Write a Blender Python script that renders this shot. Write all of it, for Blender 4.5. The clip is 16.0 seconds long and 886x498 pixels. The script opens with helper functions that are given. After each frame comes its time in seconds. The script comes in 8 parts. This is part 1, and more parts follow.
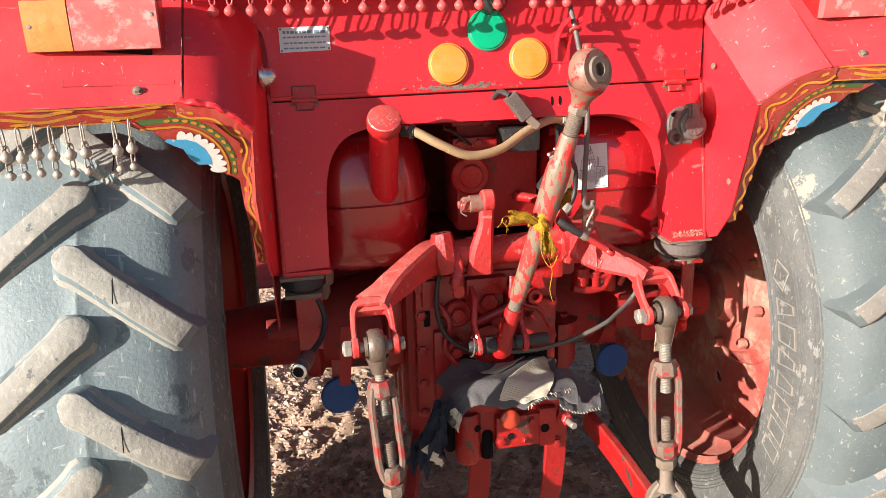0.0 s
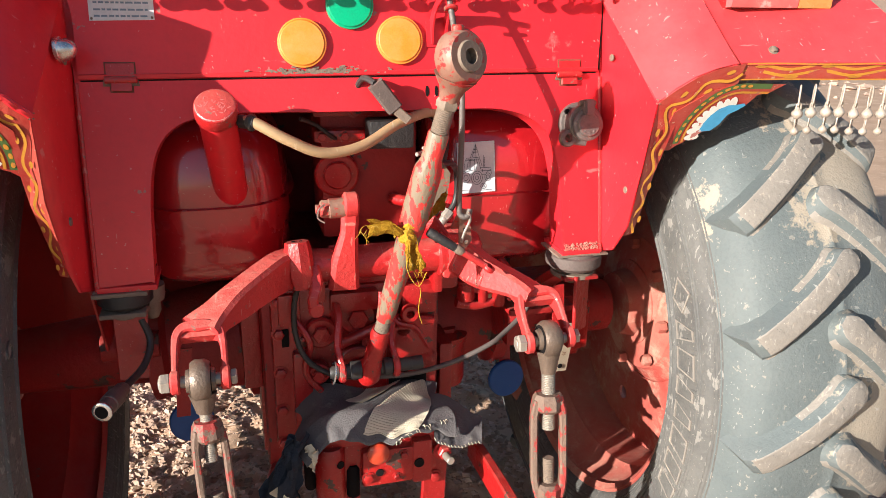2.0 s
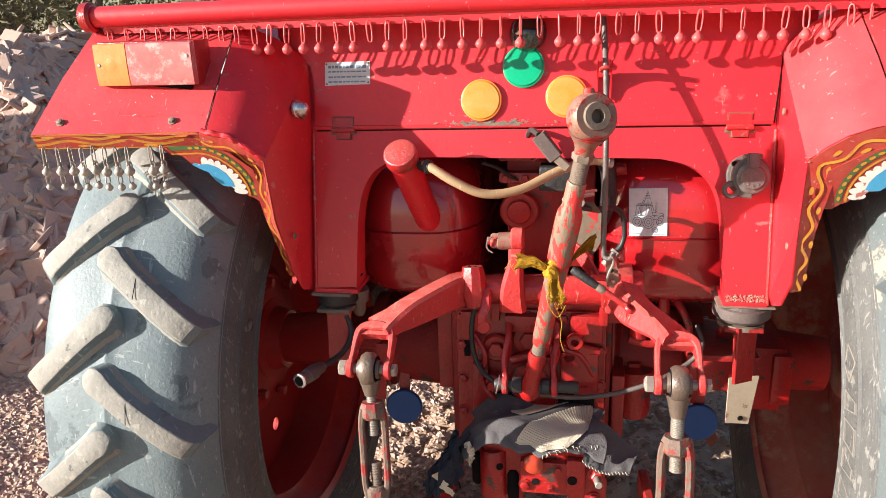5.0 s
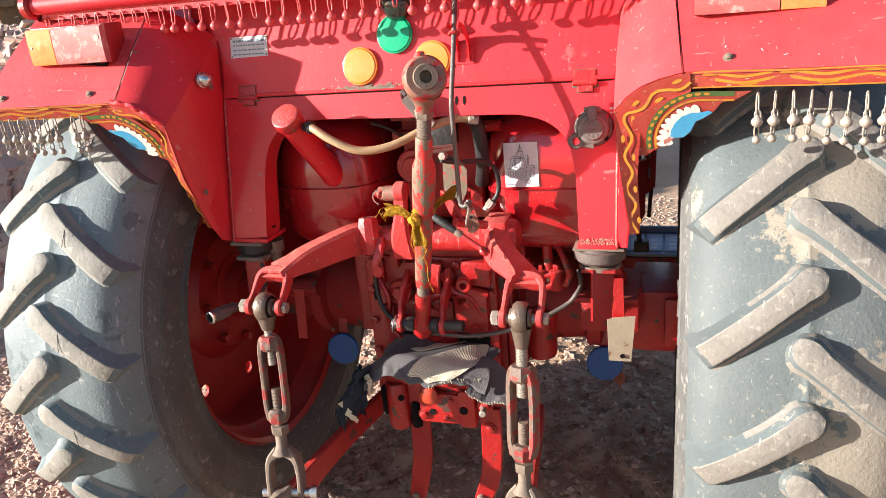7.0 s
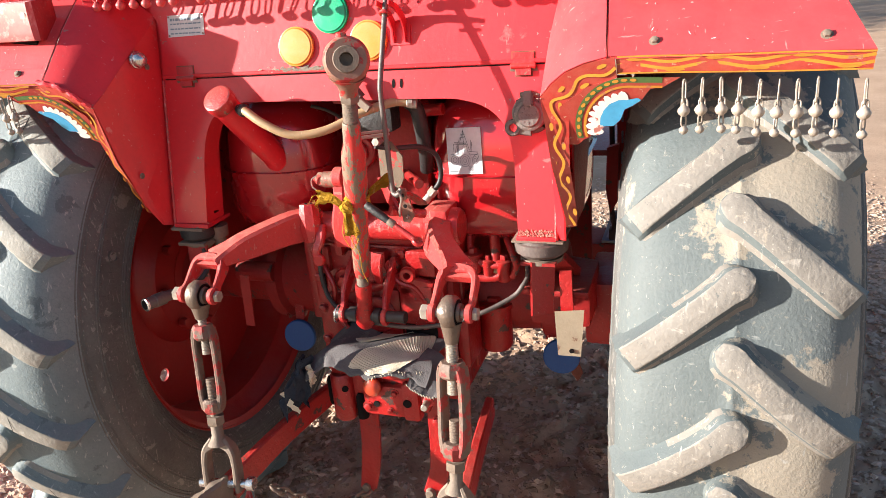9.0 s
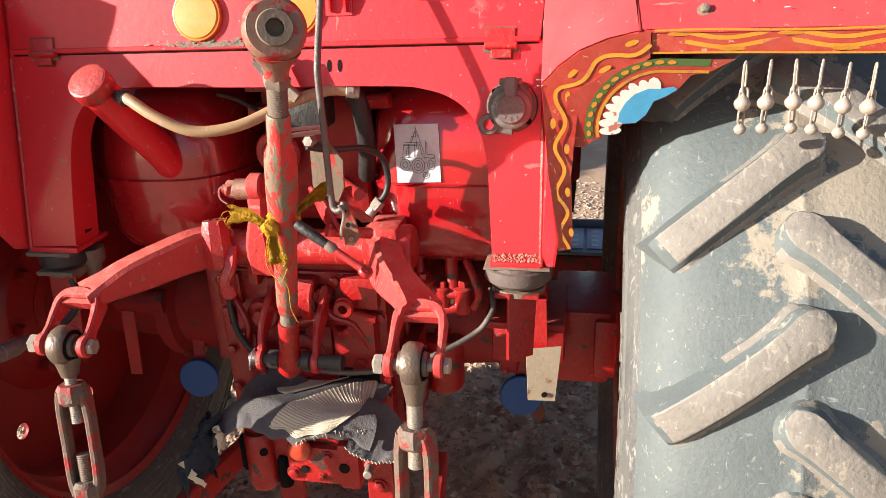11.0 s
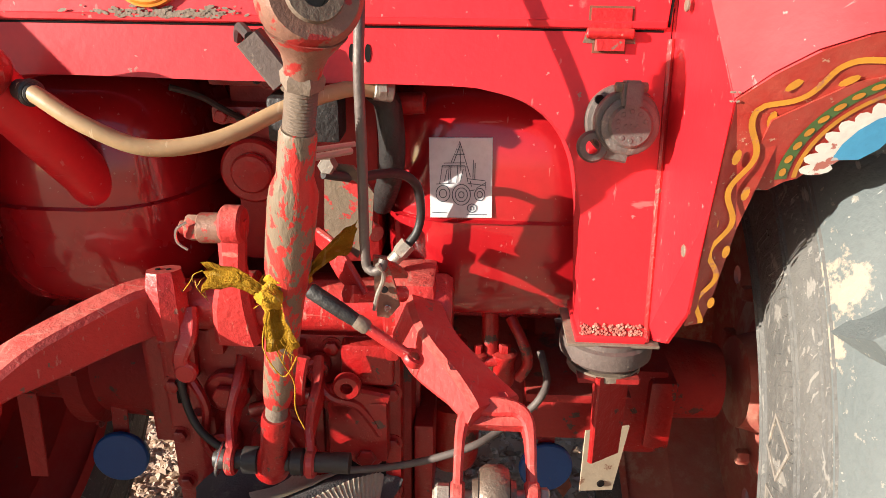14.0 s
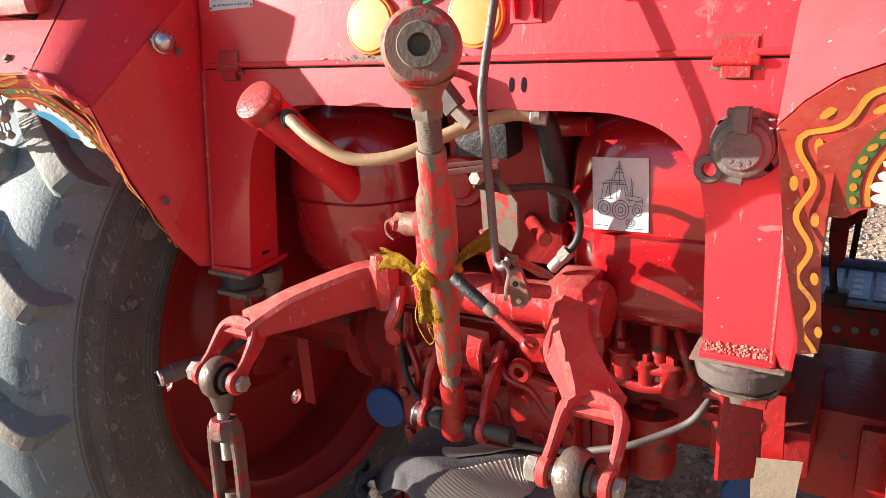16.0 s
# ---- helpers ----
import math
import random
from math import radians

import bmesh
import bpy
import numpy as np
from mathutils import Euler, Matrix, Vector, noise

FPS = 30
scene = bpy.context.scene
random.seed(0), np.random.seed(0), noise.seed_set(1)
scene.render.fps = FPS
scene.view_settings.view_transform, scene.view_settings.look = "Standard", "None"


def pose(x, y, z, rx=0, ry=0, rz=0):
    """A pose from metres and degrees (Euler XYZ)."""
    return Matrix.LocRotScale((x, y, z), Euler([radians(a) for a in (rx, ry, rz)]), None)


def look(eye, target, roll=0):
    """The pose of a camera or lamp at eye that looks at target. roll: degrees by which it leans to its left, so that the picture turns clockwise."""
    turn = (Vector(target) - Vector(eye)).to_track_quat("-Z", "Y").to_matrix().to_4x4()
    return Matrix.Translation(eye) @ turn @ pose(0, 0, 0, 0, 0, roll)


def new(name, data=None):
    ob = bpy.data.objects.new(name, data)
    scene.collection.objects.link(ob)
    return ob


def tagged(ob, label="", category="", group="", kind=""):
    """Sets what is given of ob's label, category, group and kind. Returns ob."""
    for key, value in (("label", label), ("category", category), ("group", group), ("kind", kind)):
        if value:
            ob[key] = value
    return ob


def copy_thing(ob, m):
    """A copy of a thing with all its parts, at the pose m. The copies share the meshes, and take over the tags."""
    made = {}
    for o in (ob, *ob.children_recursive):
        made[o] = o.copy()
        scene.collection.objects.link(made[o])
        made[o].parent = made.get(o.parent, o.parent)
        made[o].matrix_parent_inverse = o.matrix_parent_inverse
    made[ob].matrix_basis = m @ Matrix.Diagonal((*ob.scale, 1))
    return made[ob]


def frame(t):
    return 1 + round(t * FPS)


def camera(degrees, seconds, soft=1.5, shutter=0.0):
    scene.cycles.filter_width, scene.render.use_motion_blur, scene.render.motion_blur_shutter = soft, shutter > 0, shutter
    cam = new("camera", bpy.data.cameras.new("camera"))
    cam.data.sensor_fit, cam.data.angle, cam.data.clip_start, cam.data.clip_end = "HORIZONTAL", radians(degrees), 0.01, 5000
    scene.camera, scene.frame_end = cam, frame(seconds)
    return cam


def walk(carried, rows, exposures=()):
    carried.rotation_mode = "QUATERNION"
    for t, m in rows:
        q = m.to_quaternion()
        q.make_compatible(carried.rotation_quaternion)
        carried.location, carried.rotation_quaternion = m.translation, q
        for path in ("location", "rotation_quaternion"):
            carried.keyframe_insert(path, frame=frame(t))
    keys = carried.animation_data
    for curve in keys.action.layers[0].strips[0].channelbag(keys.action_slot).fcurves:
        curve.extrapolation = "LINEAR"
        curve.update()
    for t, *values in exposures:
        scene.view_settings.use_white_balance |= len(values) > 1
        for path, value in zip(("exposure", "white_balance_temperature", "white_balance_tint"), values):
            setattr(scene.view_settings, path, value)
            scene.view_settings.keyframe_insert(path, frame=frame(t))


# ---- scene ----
cam = camera(61.3, 16.0, soft=0.4)
PATH = [
    (0, (-0.4157, -1.5008, 1.5879), (-0.0460, 0.3616, 0.9595), -1.45),
    (0.5, (-0.2668, -1.5332, 1.5910), (0.0399, 0.3430, 0.9700), -3.19),
    (1, (-0.2017, -1.5225, 1.5898), (0.1089, 0.3364, 0.9206), -4.26),
    (1.5, (-0.2043, -1.4052, 1.5774), (0.3273, 0.4049, 0.9133), -0.82),
    (2, (-0.2179, -1.3087, 1.5665), (0.3095, 0.5012, 0.8986), 1.26),
    (2.5, (-0.2078, -1.2657, 1.5643), (0.1258, 0.5902, 0.8976), 0.23),
    (3, (-0.1247, -1.2309, 1.5792), (-0.0909, 0.6638, 0.9397), -1.81),
    (3.2, (-0.0707, -1.2226, 1.5833), (-0.1669, 0.6697, 0.9429), -3.00),
    (5.3, (0.2052, -1.5125, 1.6514), (-0.2033, 0.3530, 1.0572), -3.16),
    (5.5, (0.2732, -1.5057, 1.6507), (-0.1592, 0.3603, 1.0756), -4.34),
    (6, (0.4753, -1.4914, 1.6421), (-0.0634, 0.3290, 1.0129), -4.16),
    (6.5, (0.5783, -1.5053, 1.6389), (0.0078, 0.2945, 0.9791), -6.40),
    (7, (0.6150, -1.5707, 1.6328), (0.0254, 0.2181, 0.9601), -5.08),
    (7.5, (0.6417, -1.6784, 1.6259), (0.0160, 0.0778, 0.9018), -3.06),
    (8, (0.6847, -1.6739, 1.6234), (0.0889, 0.0829, 0.8759), -3.07),
    (8.5, (0.7432, -1.5374, 1.6208), (0.1305, 0.2200, 0.8885), -4.62),
    (9, (0.7785, -1.4448, 1.6206), (0.1297, 0.3029, 0.8964), -5.05),
    (9.2, (0.7736, -1.4210, 1.6176), (0.1419, 0.3247, 0.8737), -5.60),
    (11.3, (0.5499, -1.0863, 1.5471), (0.1994, 0.7363, 0.8019), -2.20),
    (11.5, (0.5641, -1.0389, 1.5473), (0.2028, 0.7786, 0.7950), -2.55),
    (12, (0.5704, -0.9402, 1.5312), (0.2250, 0.8510, 0.7113), -2.82),
    (12.5, (0.4928, -0.8578, 1.5109), (0.3455, 0.9337, 0.6341), -1.04),
    (13, (0.3909, -0.8172, 1.5099), (0.3797, 0.9800, 0.6324), 0.22),
    (13.5, (0.3190, -0.8038, 1.5101), (0.3357, 1.0110, 0.6698), 1.53),
    (14, (0.2770, -0.7982, 1.5134), (0.2157, 1.0341, 0.7142), 1.02),
    (14.5, (0.2830, -0.7878, 1.5243), (0.1327, 1.0518, 0.7541), -0.13),
    (15, (0.3680, -0.7822, 1.5317), (-0.0766, 1.0139, 0.7725), -2.88),
    (15.5, (0.5050, -0.7855, 1.5333), (-0.2866, 0.8785, 0.7560), -3.67),
    (16, (0.5987, -0.8571, 1.5442), (-0.4168, 0.7077, 0.8230), -5.69),
]
EXPOSURES = [
    (0.0, 1.31, 5980, 10),
    (3.2, 1.33, 5950, 10),
    (5.3, 1.43, 5900, 10),
    (9.2, 1.66, 5970, 10),
    (11.3, 1.43, 6200, 10),
    (13.0, 1.43, 6450, 10),
    (14.5, 1.26, 6250, 10),
    (15.4, 1.29, 6140, 10),
    (16.0, 1.55, 5900, 10),
]
walk(cam, [(t, look(eye, target, roll)) for t, eye, target, roll in PATH], EXPOSURES)

# ---------------------------------------------------------------- light
SUN_FROM = Vector((-0.86, -0.44, 0.275)).normalized()
world = bpy.data.worlds.new("sky")
scene.world = world
world.use_nodes = True
wn = world.node_tree.nodes
sky = wn.new("ShaderNodeTexSky")
sky.sky_type = "NISHITA"
sky.sun_disc = False
sky.sun_elevation = math.asin(SUN_FROM.z)
sky.sun_rotation = math.atan2(SUN_FROM.x, SUN_FROM.y)
wn["Background"].inputs["Strength"].default_value = 0.062
world.node_tree.links.new(sky.outputs[0], wn["Background"].inputs["Color"])
sun = new("sun", bpy.data.lights.new("sun", "SUN"))
sun.data.energy = 5.0
sun.data.angle = radians(0.5)
sun.data.color = (1.0, 0.90, 0.76)
sun.matrix_world = look(SUN_FROM * 20, (0, 0, 0))

# ---------------------------------------------------------------- materials
def material(name, base, second=None, rough=0.5, metal=0.0, scale=6.0, mix=0.5, chip=None, chip_at=0.7, chip_scale=14.0,
             dust=None, dust_top=0.0, dust_at=0.62, bump=0.15, grain=120.0, coat=0.0, per_object=0.0, spec=0.5, stretch=None,
             haze=None, haze_amount=0.0, scratch=None, scratch_at=0.70, crack=0.0, dust_edge=0.12, coat_rough=0.15, speck=None, speck_scale=160.0, speck_share=0.72):
    """Painted or plain surface: two tones, chips down to another colour, dust in patches and on upper faces, fine relief."""
    m = bpy.data.materials.new(name)
    m.use_nodes = True
    nt = m.node_tree
    n, l = nt.nodes, nt.links
    b = n["Principled BSDF"]
    tc = n.new("ShaderNodeTexCoord")
    src = tc.outputs["Object"]
    if stretch:
        mp = n.new("ShaderNodeMapping")
        mp.inputs["Scale"].default_value = stretch
        l.new(src, mp.inputs["Vector"])
        src = mp.outputs["Vector"]

    def noise_tex(sc, detail=5.0, rg=0.6):
        t = n.new("ShaderNodeTexNoise")
        t.inputs["Scale"].default_value = sc
        t.inputs["Detail"].default_value = detail
        t.inputs["Roughness"].default_value = rg
        l.new(src, t.inputs["Vector"])
        return t.outputs["Fac"]

    def ramp(x, lo, hi):
        r = n.new("ShaderNodeMapRange")
        r.inputs["From Min"].default_value, r.inputs["From Max"].default_value = lo, hi
        l.new(x, r.inputs["Value"])
        return r.outputs["Result"]

    def blend(fac, a, c):
        x = n.new("ShaderNodeMix")
        x.data_type = "RGBA"
        if isinstance(fac, float):
            x.inputs["Factor"].default_value = fac
        else:
            l.new(fac, x.inputs["Factor"])
        for sock, v in ((x.inputs["A"], a), (x.inputs["B"], c)):
            if isinstance(v, tuple):
                sock.default_value = (*v, 1)
            else:
                l.new(v, sock)
        return x.outputs["Result"]

    def maths(op, a, c):
        x = n.new("ShaderNodeMath")
        x.operation = op
        x.use_clamp = True
        for i, v in enumerate((a, c)):
            if isinstance(v, (int, float)):
                x.inputs[i].default_value = v
            else:
                l.new(v, x.inputs[i])
        return x.outputs[0]

    second = second or tuple(c * 0.72 for c in base)
    big = noise_tex(scale)
    fine = noise_tex(grain, 3.0)
    col = blend(maths("MULTIPLY", ramp(big, 0.32, 0.68), mix), base, second)
    col = blend(maths("MULTIPLY", ramp(fine, 0.45, 0.75), 0.35), col, tuple(c * 0.7 for c in base))
    rg_val = ramp(big, 0.2, 0.8)
    if chip:
        cn = noise_tex(chip_scale, 8.0, 0.65)
        col = blend(ramp(cn, chip_at, chip_at + 0.02), col, chip)
    if dust:
        dn = noise_tex(scale * 1.7, 9.0, 0.72)
        d = ramp(dn, dust_at, dust_at + dust_edge)
        if dust_top:
            geo = n.new("ShaderNodeNewGeometry")
            sp = n.new("ShaderNodeSeparateXYZ")
            l.new(geo.outputs["Normal"], sp.inputs[0])
            up = ramp(sp.outputs["Z"], 0.35, 0.95)
            d = maths("MAXIMUM", d, maths("MULTIPLY", up, maths("MULTIPLY", ramp(dn, 0.3, 0.6), dust_top)))
        col = blend(maths("MULTIPLY", d, 0.85), col, dust)
    if haze:
        hz = noise_tex(scale * 0.6, 6.0, 0.75)
        col = blend(maths("MULTIPLY", ramp(hz, 0.35, 0.72), haze_amount), col, haze)
    if scratch:
        for direction in ((3.0, 40.0, 9.0), (34.0, 4.0, 7.0)):
            mp2 = n.new("ShaderNodeMapping")
            mp2.inputs["Scale"].default_value = direction
            mp2.inputs["Rotation"].default_value = (0.4, 0.7, 0.5)
            l.new(tc.outputs["Object"], mp2.inputs["Vector"])
            st = n.new("ShaderNodeTexNoise")
            st.inputs["Scale"].default_value = 4.5
            st.inputs["Detail"].default_value = 4.0
            l.new(mp2.outputs["Vector"], st.inputs["Vector"])
            col = blend(maths("MULTIPLY", ramp(st.outputs["Fac"], scratch_at, scratch_at + 0.03), 0.45), col, scratch)
    if speck:
        sv = n.new("ShaderNodeTexVoronoi")
        sv.inputs["Scale"].default_value = speck_scale
        wob = n.new("ShaderNodeVectorMath")
        wob.operation = "MULTIPLY_ADD"
        wt = n.new("ShaderNodeTexNoise")
        wt.inputs["Scale"].default_value = speck_scale * 1.6
        l.new(src, wt.inputs["Vector"])
        l.new(wt.outputs["Color"], wob.inputs[0])
        wob.inputs[1].default_value = (1.1 / speck_scale,) * 3
        l.new(src, wob.inputs[2])
        l.new(wob.outputs[0], sv.inputs["Vector"])
        sc_ = n.new("ShaderNodeSeparateColor")
        l.new(sv.outputs["Color"], sc_.inputs[0])
        size = maths("MULTIPLY", ramp(sc_.outputs[0], speck_share, 1.0), 0.30)
        dot = maths("GREATER_THAN", maths("SUBTRACT", size, sv.outputs["Distance"]), 0.0)
        col = blend(maths("MULTIPLY", dot, 0.55), col, speck)
    if crack:
        vo = n.new("ShaderNodeTexVoronoi")
        vo.feature = "DISTANCE_TO_EDGE"
        vo.inputs["Scale"].default_value = crack
        l.new(src, vo.inputs["Vector"])
        line_ = ramp(vo.outputs["Distance"], 0.045, 0.0)
        col = blend(maths("MULTIPLY", maths("MULTIPLY", line_, ramp(big, 0.50, 0.70)), 0.30), col, tuple(c * 0.45 for c in base))
    if per_object:
        oi = n.new("ShaderNodeObjectInfo")
        geo2 = n.new("ShaderNodeNewGeometry")
        hv = n.new("ShaderNodeHueSaturation")
        val = n.new("ShaderNodeMapRange")
        add = n.new("ShaderNodeMath")
        add.operation = "ADD"
        l.new(oi.outputs["Random"], add.inputs[0])
        l.new(geo2.outputs["Random Per Island"], add.inputs[1])
        val.inputs["From Max"].default_value = 2.0
        val.inputs["To Min"].default_value, val.inputs["To Max"].default_value = 1 - per_object, 1 + per_object
        l.new(add.outputs[0], val.inputs["Value"])
        l.new(val.outputs["Result"], hv.inputs["Value"])
        l.new(col, hv.inputs["Color"])
        col = hv.outputs["Color"]
    l.new(col, b.inputs["Base Color"])
    mr = n.new("ShaderNodeMapRange")
    mr.inputs["To Min"].default_value, mr.inputs["To Max"].default_value = max(rough - 0.12, 0.03), min(rough + 0.15, 1)
    l.new(big, mr.inputs["Value"])
    l.new(mr.outputs["Result"], b.inputs["Roughness"])
    b.inputs["Metallic"].default_value = metal
    b.inputs["Coat Weight"].default_value = coat
    b.inputs["Coat Roughness"].default_value = coat_rough
    b.inputs["Specular IOR Level"].default_value = spec
    if bump:
        bp = n.new("ShaderNodeBump")
        bp.inputs["Strength"].default_value = bump
        bp.inputs["Distance"].default_value = 0.004
        hsum = n.new("ShaderNodeMath")
        hsum.operation = "ADD"
        l.new(fine, hsum.inputs[0])
        l.new(noise_tex(grain * 0.22, 4.0), hsum.inputs[1])
        l.new(hsum.outputs[0], bp.inputs["Height"])
        l.new(bp.outputs["Normal"], b.inputs["Normal"])
    return m


DUST = (0.50, 0.40, 0.29)
RED = material("red_paint", (0.62, 0.008, 0.017), (0.49, 0.006, 0.012), 0.54, scale=3.5, chip=(0.27, 0.13, 0.10), chip_at=0.672,
               chip_scale=34, dust=(0.56, 0.20, 0.18), dust_top=0.12, dust_at=0.68, bump=0.12, grain=70, coat=0.34, coat_rough=0.16, haze=(0.58, 0.12, 0.12), haze_amount=0.05, spec=0.48,
               scratch=(0.58, 0.22, 0.20), scratch_at=0.705, speck=(0.58, 0.26, 0.24), speck_scale=150, speck_share=0.93)
RED_TOP = material("dusty_sunlit_red_paint", (0.60, 0.018, 0.025), (0.52, 0.030, 0.032), 0.52, scale=3.0, chip=(0.36, 0.17, 0.14), chip_at=0.69, chip_scale=40, dust=(0.58, 0.26, 0.24), dust_top=0.08, dust_at=0.64, dust_edge=0.16, bump=0.14, grain=70,
                   coat=0.30, coat_rough=0.2, haze=(0.60, 0.24, 0.23), haze_amount=0.16, scratch=(0.62, 0.32, 0.29), scratch_at=0.692, speck=(0.60, 0.36, 0.32), speck_scale=170, speck_share=0.90)
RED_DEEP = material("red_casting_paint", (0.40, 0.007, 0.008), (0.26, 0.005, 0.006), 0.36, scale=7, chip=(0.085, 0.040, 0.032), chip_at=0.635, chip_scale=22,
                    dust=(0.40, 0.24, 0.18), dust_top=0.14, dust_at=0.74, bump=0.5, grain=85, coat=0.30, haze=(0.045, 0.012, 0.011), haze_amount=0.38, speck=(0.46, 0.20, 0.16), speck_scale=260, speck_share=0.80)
WHEEL_RED = material("dusty_wheel_paint", (0.40, 0.009, 0.008), (0.30, 0.013, 0.010), 0.5, scale=5, chip=(0.14, 0.07, 0.05), chip_at=0.67,
                     dust=(0.42, 0.25, 0.18), dust_top=0.2, dust_at=0.68, bump=0.25, grain=70, coat=0.2, haze=(0.10, 0.02, 0.015), haze_amount=0.15)
WHEEL_DUST = material("mud_dusted_wheel_paint", (0.34, 0.026, 0.020), (0.32, 0.07, 0.05), 0.75, scale=5, chip=(0.20, 0.10, 0.07), chip_at=0.66,
                      dust=(0.42, 0.26, 0.19), dust_top=0.5, dust_at=0.50, bump=0.3, grain=70, haze=(0.40, 0.24, 0.17), haze_amount=0.55)
# two casting reds darkened for the shade under the tractor, with grime on top
RED_GRIME_SHADE = material("grimy_shaded_red_casting", (0.34, 0.007, 0.007), (0.21, 0.008, 0.007), 0.55, scale=8, chip=(0.06, 0.04, 0.032), chip_at=0.60, chip_scale=16,
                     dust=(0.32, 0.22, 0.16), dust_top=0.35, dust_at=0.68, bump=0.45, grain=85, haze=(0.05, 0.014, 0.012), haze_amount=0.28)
RED_SHADE = material("greasy_shaded_red_casting", (0.40, 0.006, 0.006), (0.27, 0.006, 0.006), 0.42, scale=9, chip=(0.07, 0.035, 0.028), chip_at=0.60, chip_scale=20,
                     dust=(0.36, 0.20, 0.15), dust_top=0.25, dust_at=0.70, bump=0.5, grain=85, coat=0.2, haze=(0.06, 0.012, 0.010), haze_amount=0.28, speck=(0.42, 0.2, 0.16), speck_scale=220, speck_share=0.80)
RED_DUSTY = material("dusty_red_paint", (0.43, 0.008, 0.010), (0.33, 0.009, 0.010), 0.40, scale=9, chip=(0.165, 0.090, 0.065), chip_at=0.615,
                     chip_scale=40, dust=(0.50, 0.27, 0.21), dust_top=0.38, dust_at=0.66, haze=(0.46, 0.15, 0.12), haze_amount=0.10, bump=0.38, grain=120, coat=0.22, scratch=(0.50, 0.25, 0.20), scratch_at=0.665, speck=(0.52, 0.28, 0.23), speck_scale=260, speck_share=0.78)
ARM_RED = material("dust_filmed_casting_paint", (0.50, 0.018, 0.018), (0.42, 0.030, 0.026), 0.62, scale=11, chip=(0.16, 0.085, 0.062), chip_at=0.635, chip_scale=36, dust=(0.54, 0.29, 0.22), dust_top=0.42, dust_at=0.66,
                   haze=(0.50, 0.13, 0.10), haze_amount=0.10, bump=0.45, grain=110, coat=0.08, scratch=(0.46, 0.26, 0.20), scratch_at=0.665, speck=(0.22, 0.10, 0.08), speck_scale=210, speck_share=0.82)
RED_FLAKED = material("flaked_red_paint", (0.52, 0.026, 0.022), (0.44, 0.05, 0.04), 0.5, scale=12, chip=(0.185, 0.140, 0.095), chip_at=0.495,
                      chip_scale=62, dust=(0.30, 0.235, 0.165), dust_at=0.58, bump=0.4, grain=150, stretch=(1.0, 1.0, 0.38), speck=(0.11, 0.075, 0.05), speck_scale=150, speck_share=0.6)
TURNBUCKLE = material("dirty_turnbuckle_paint", (0.30, 0.024, 0.020), (0.22, 0.045, 0.034), 0.65, scale=12, chip=(0.145, 0.092, 0.066), chip_at=0.45,
                      chip_scale=30, dust=(0.32, 0.23, 0.165), dust_at=0.60, bump=0.5, grain=150)
PURPLE_TANK = material("tank_paint", (0.40, 0.007, 0.011), (0.32, 0.008, 0.013), 0.24, scale=3, bump=0.05, grain=60, coat=1.0, coat_rough=0.06, haze=(0.42, 0.06, 0.06), haze_amount=0.05, scratch=(0.5, 0.16, 0.15), scratch_at=0.71, speck=(0.52, 0.16, 0.14), speck_scale=190, speck_share=0.90)
STEEL = material("worn_steel", (0.40, 0.36, 0.31), (0.27, 0.22, 0.18), 0.45, metal=0.55, scale=18, dust=DUST, dust_top=0.4, dust_at=0.62, bump=0.3, grain=160)
STEEL_DUSTY = material("dusty_steel", (0.200, 0.150, 0.112), (0.115, 0.080, 0.058), 0.7, metal=0.1, scale=26, dust=(0.36, 0.275, 0.20), dust_top=0.35, dust_at=0.63, bump=0.3, grain=150)
LINK_STEEL = material("dark_link_steel", (0.165, 0.118, 0.088), (0.095, 0.066, 0.050), 0.42, metal=0.35, scale=24, chip=(0.30, 0.045, 0.035), chip_at=0.66, chip_scale=50, dust=(0.34, 0.26, 0.19), dust_top=0.3, dust_at=0.64, bump=0.35, grain=140)
EYE_STEEL = material("worn_eye_steel", (0.270, 0.140, 0.098), (0.160, 0.080, 0.056), 0.5, metal=0.15, scale=30, chip=(0.36, 0.026, 0.022), chip_at=0.54, chip_scale=46,
                     dust=(0.38, 0.29, 0.21), dust_top=0.35, dust_at=0.67, bump=0.25, grain=150)
BRIGHT = material("bright_steel", (0.66, 0.64, 0.62), (0.5, 0.47, 0.44), 0.25, metal=0.9, scale=20, bump=0.05)
OLD_ALU = material("old_aluminium", (0.150, 0.122, 0.110), (0.092, 0.074, 0.066), 0.5, metal=0.35, scale=26, dust=(0.36, 0.27, 0.22), dust_at=0.62, bump=0.3, grain=180)
# left tyre's copy: sun and blue sky are partly in its paler colour
RUBBER_SUNLIT = material("sunlit_tyre_rubber", (0.080, 0.115, 0.128), (0.135, 0.165, 0.170), 0.60, scale=4, mix=0.9, dust=(0.34, 0.33, 0.29), dust_top=0.25, dust_at=0.63, dust_edge=0.10, bump=0.30, grain=140, spec=0.55,
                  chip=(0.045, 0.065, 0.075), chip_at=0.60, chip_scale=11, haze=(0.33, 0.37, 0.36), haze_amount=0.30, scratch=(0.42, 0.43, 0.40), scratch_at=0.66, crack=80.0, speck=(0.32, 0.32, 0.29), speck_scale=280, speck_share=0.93)
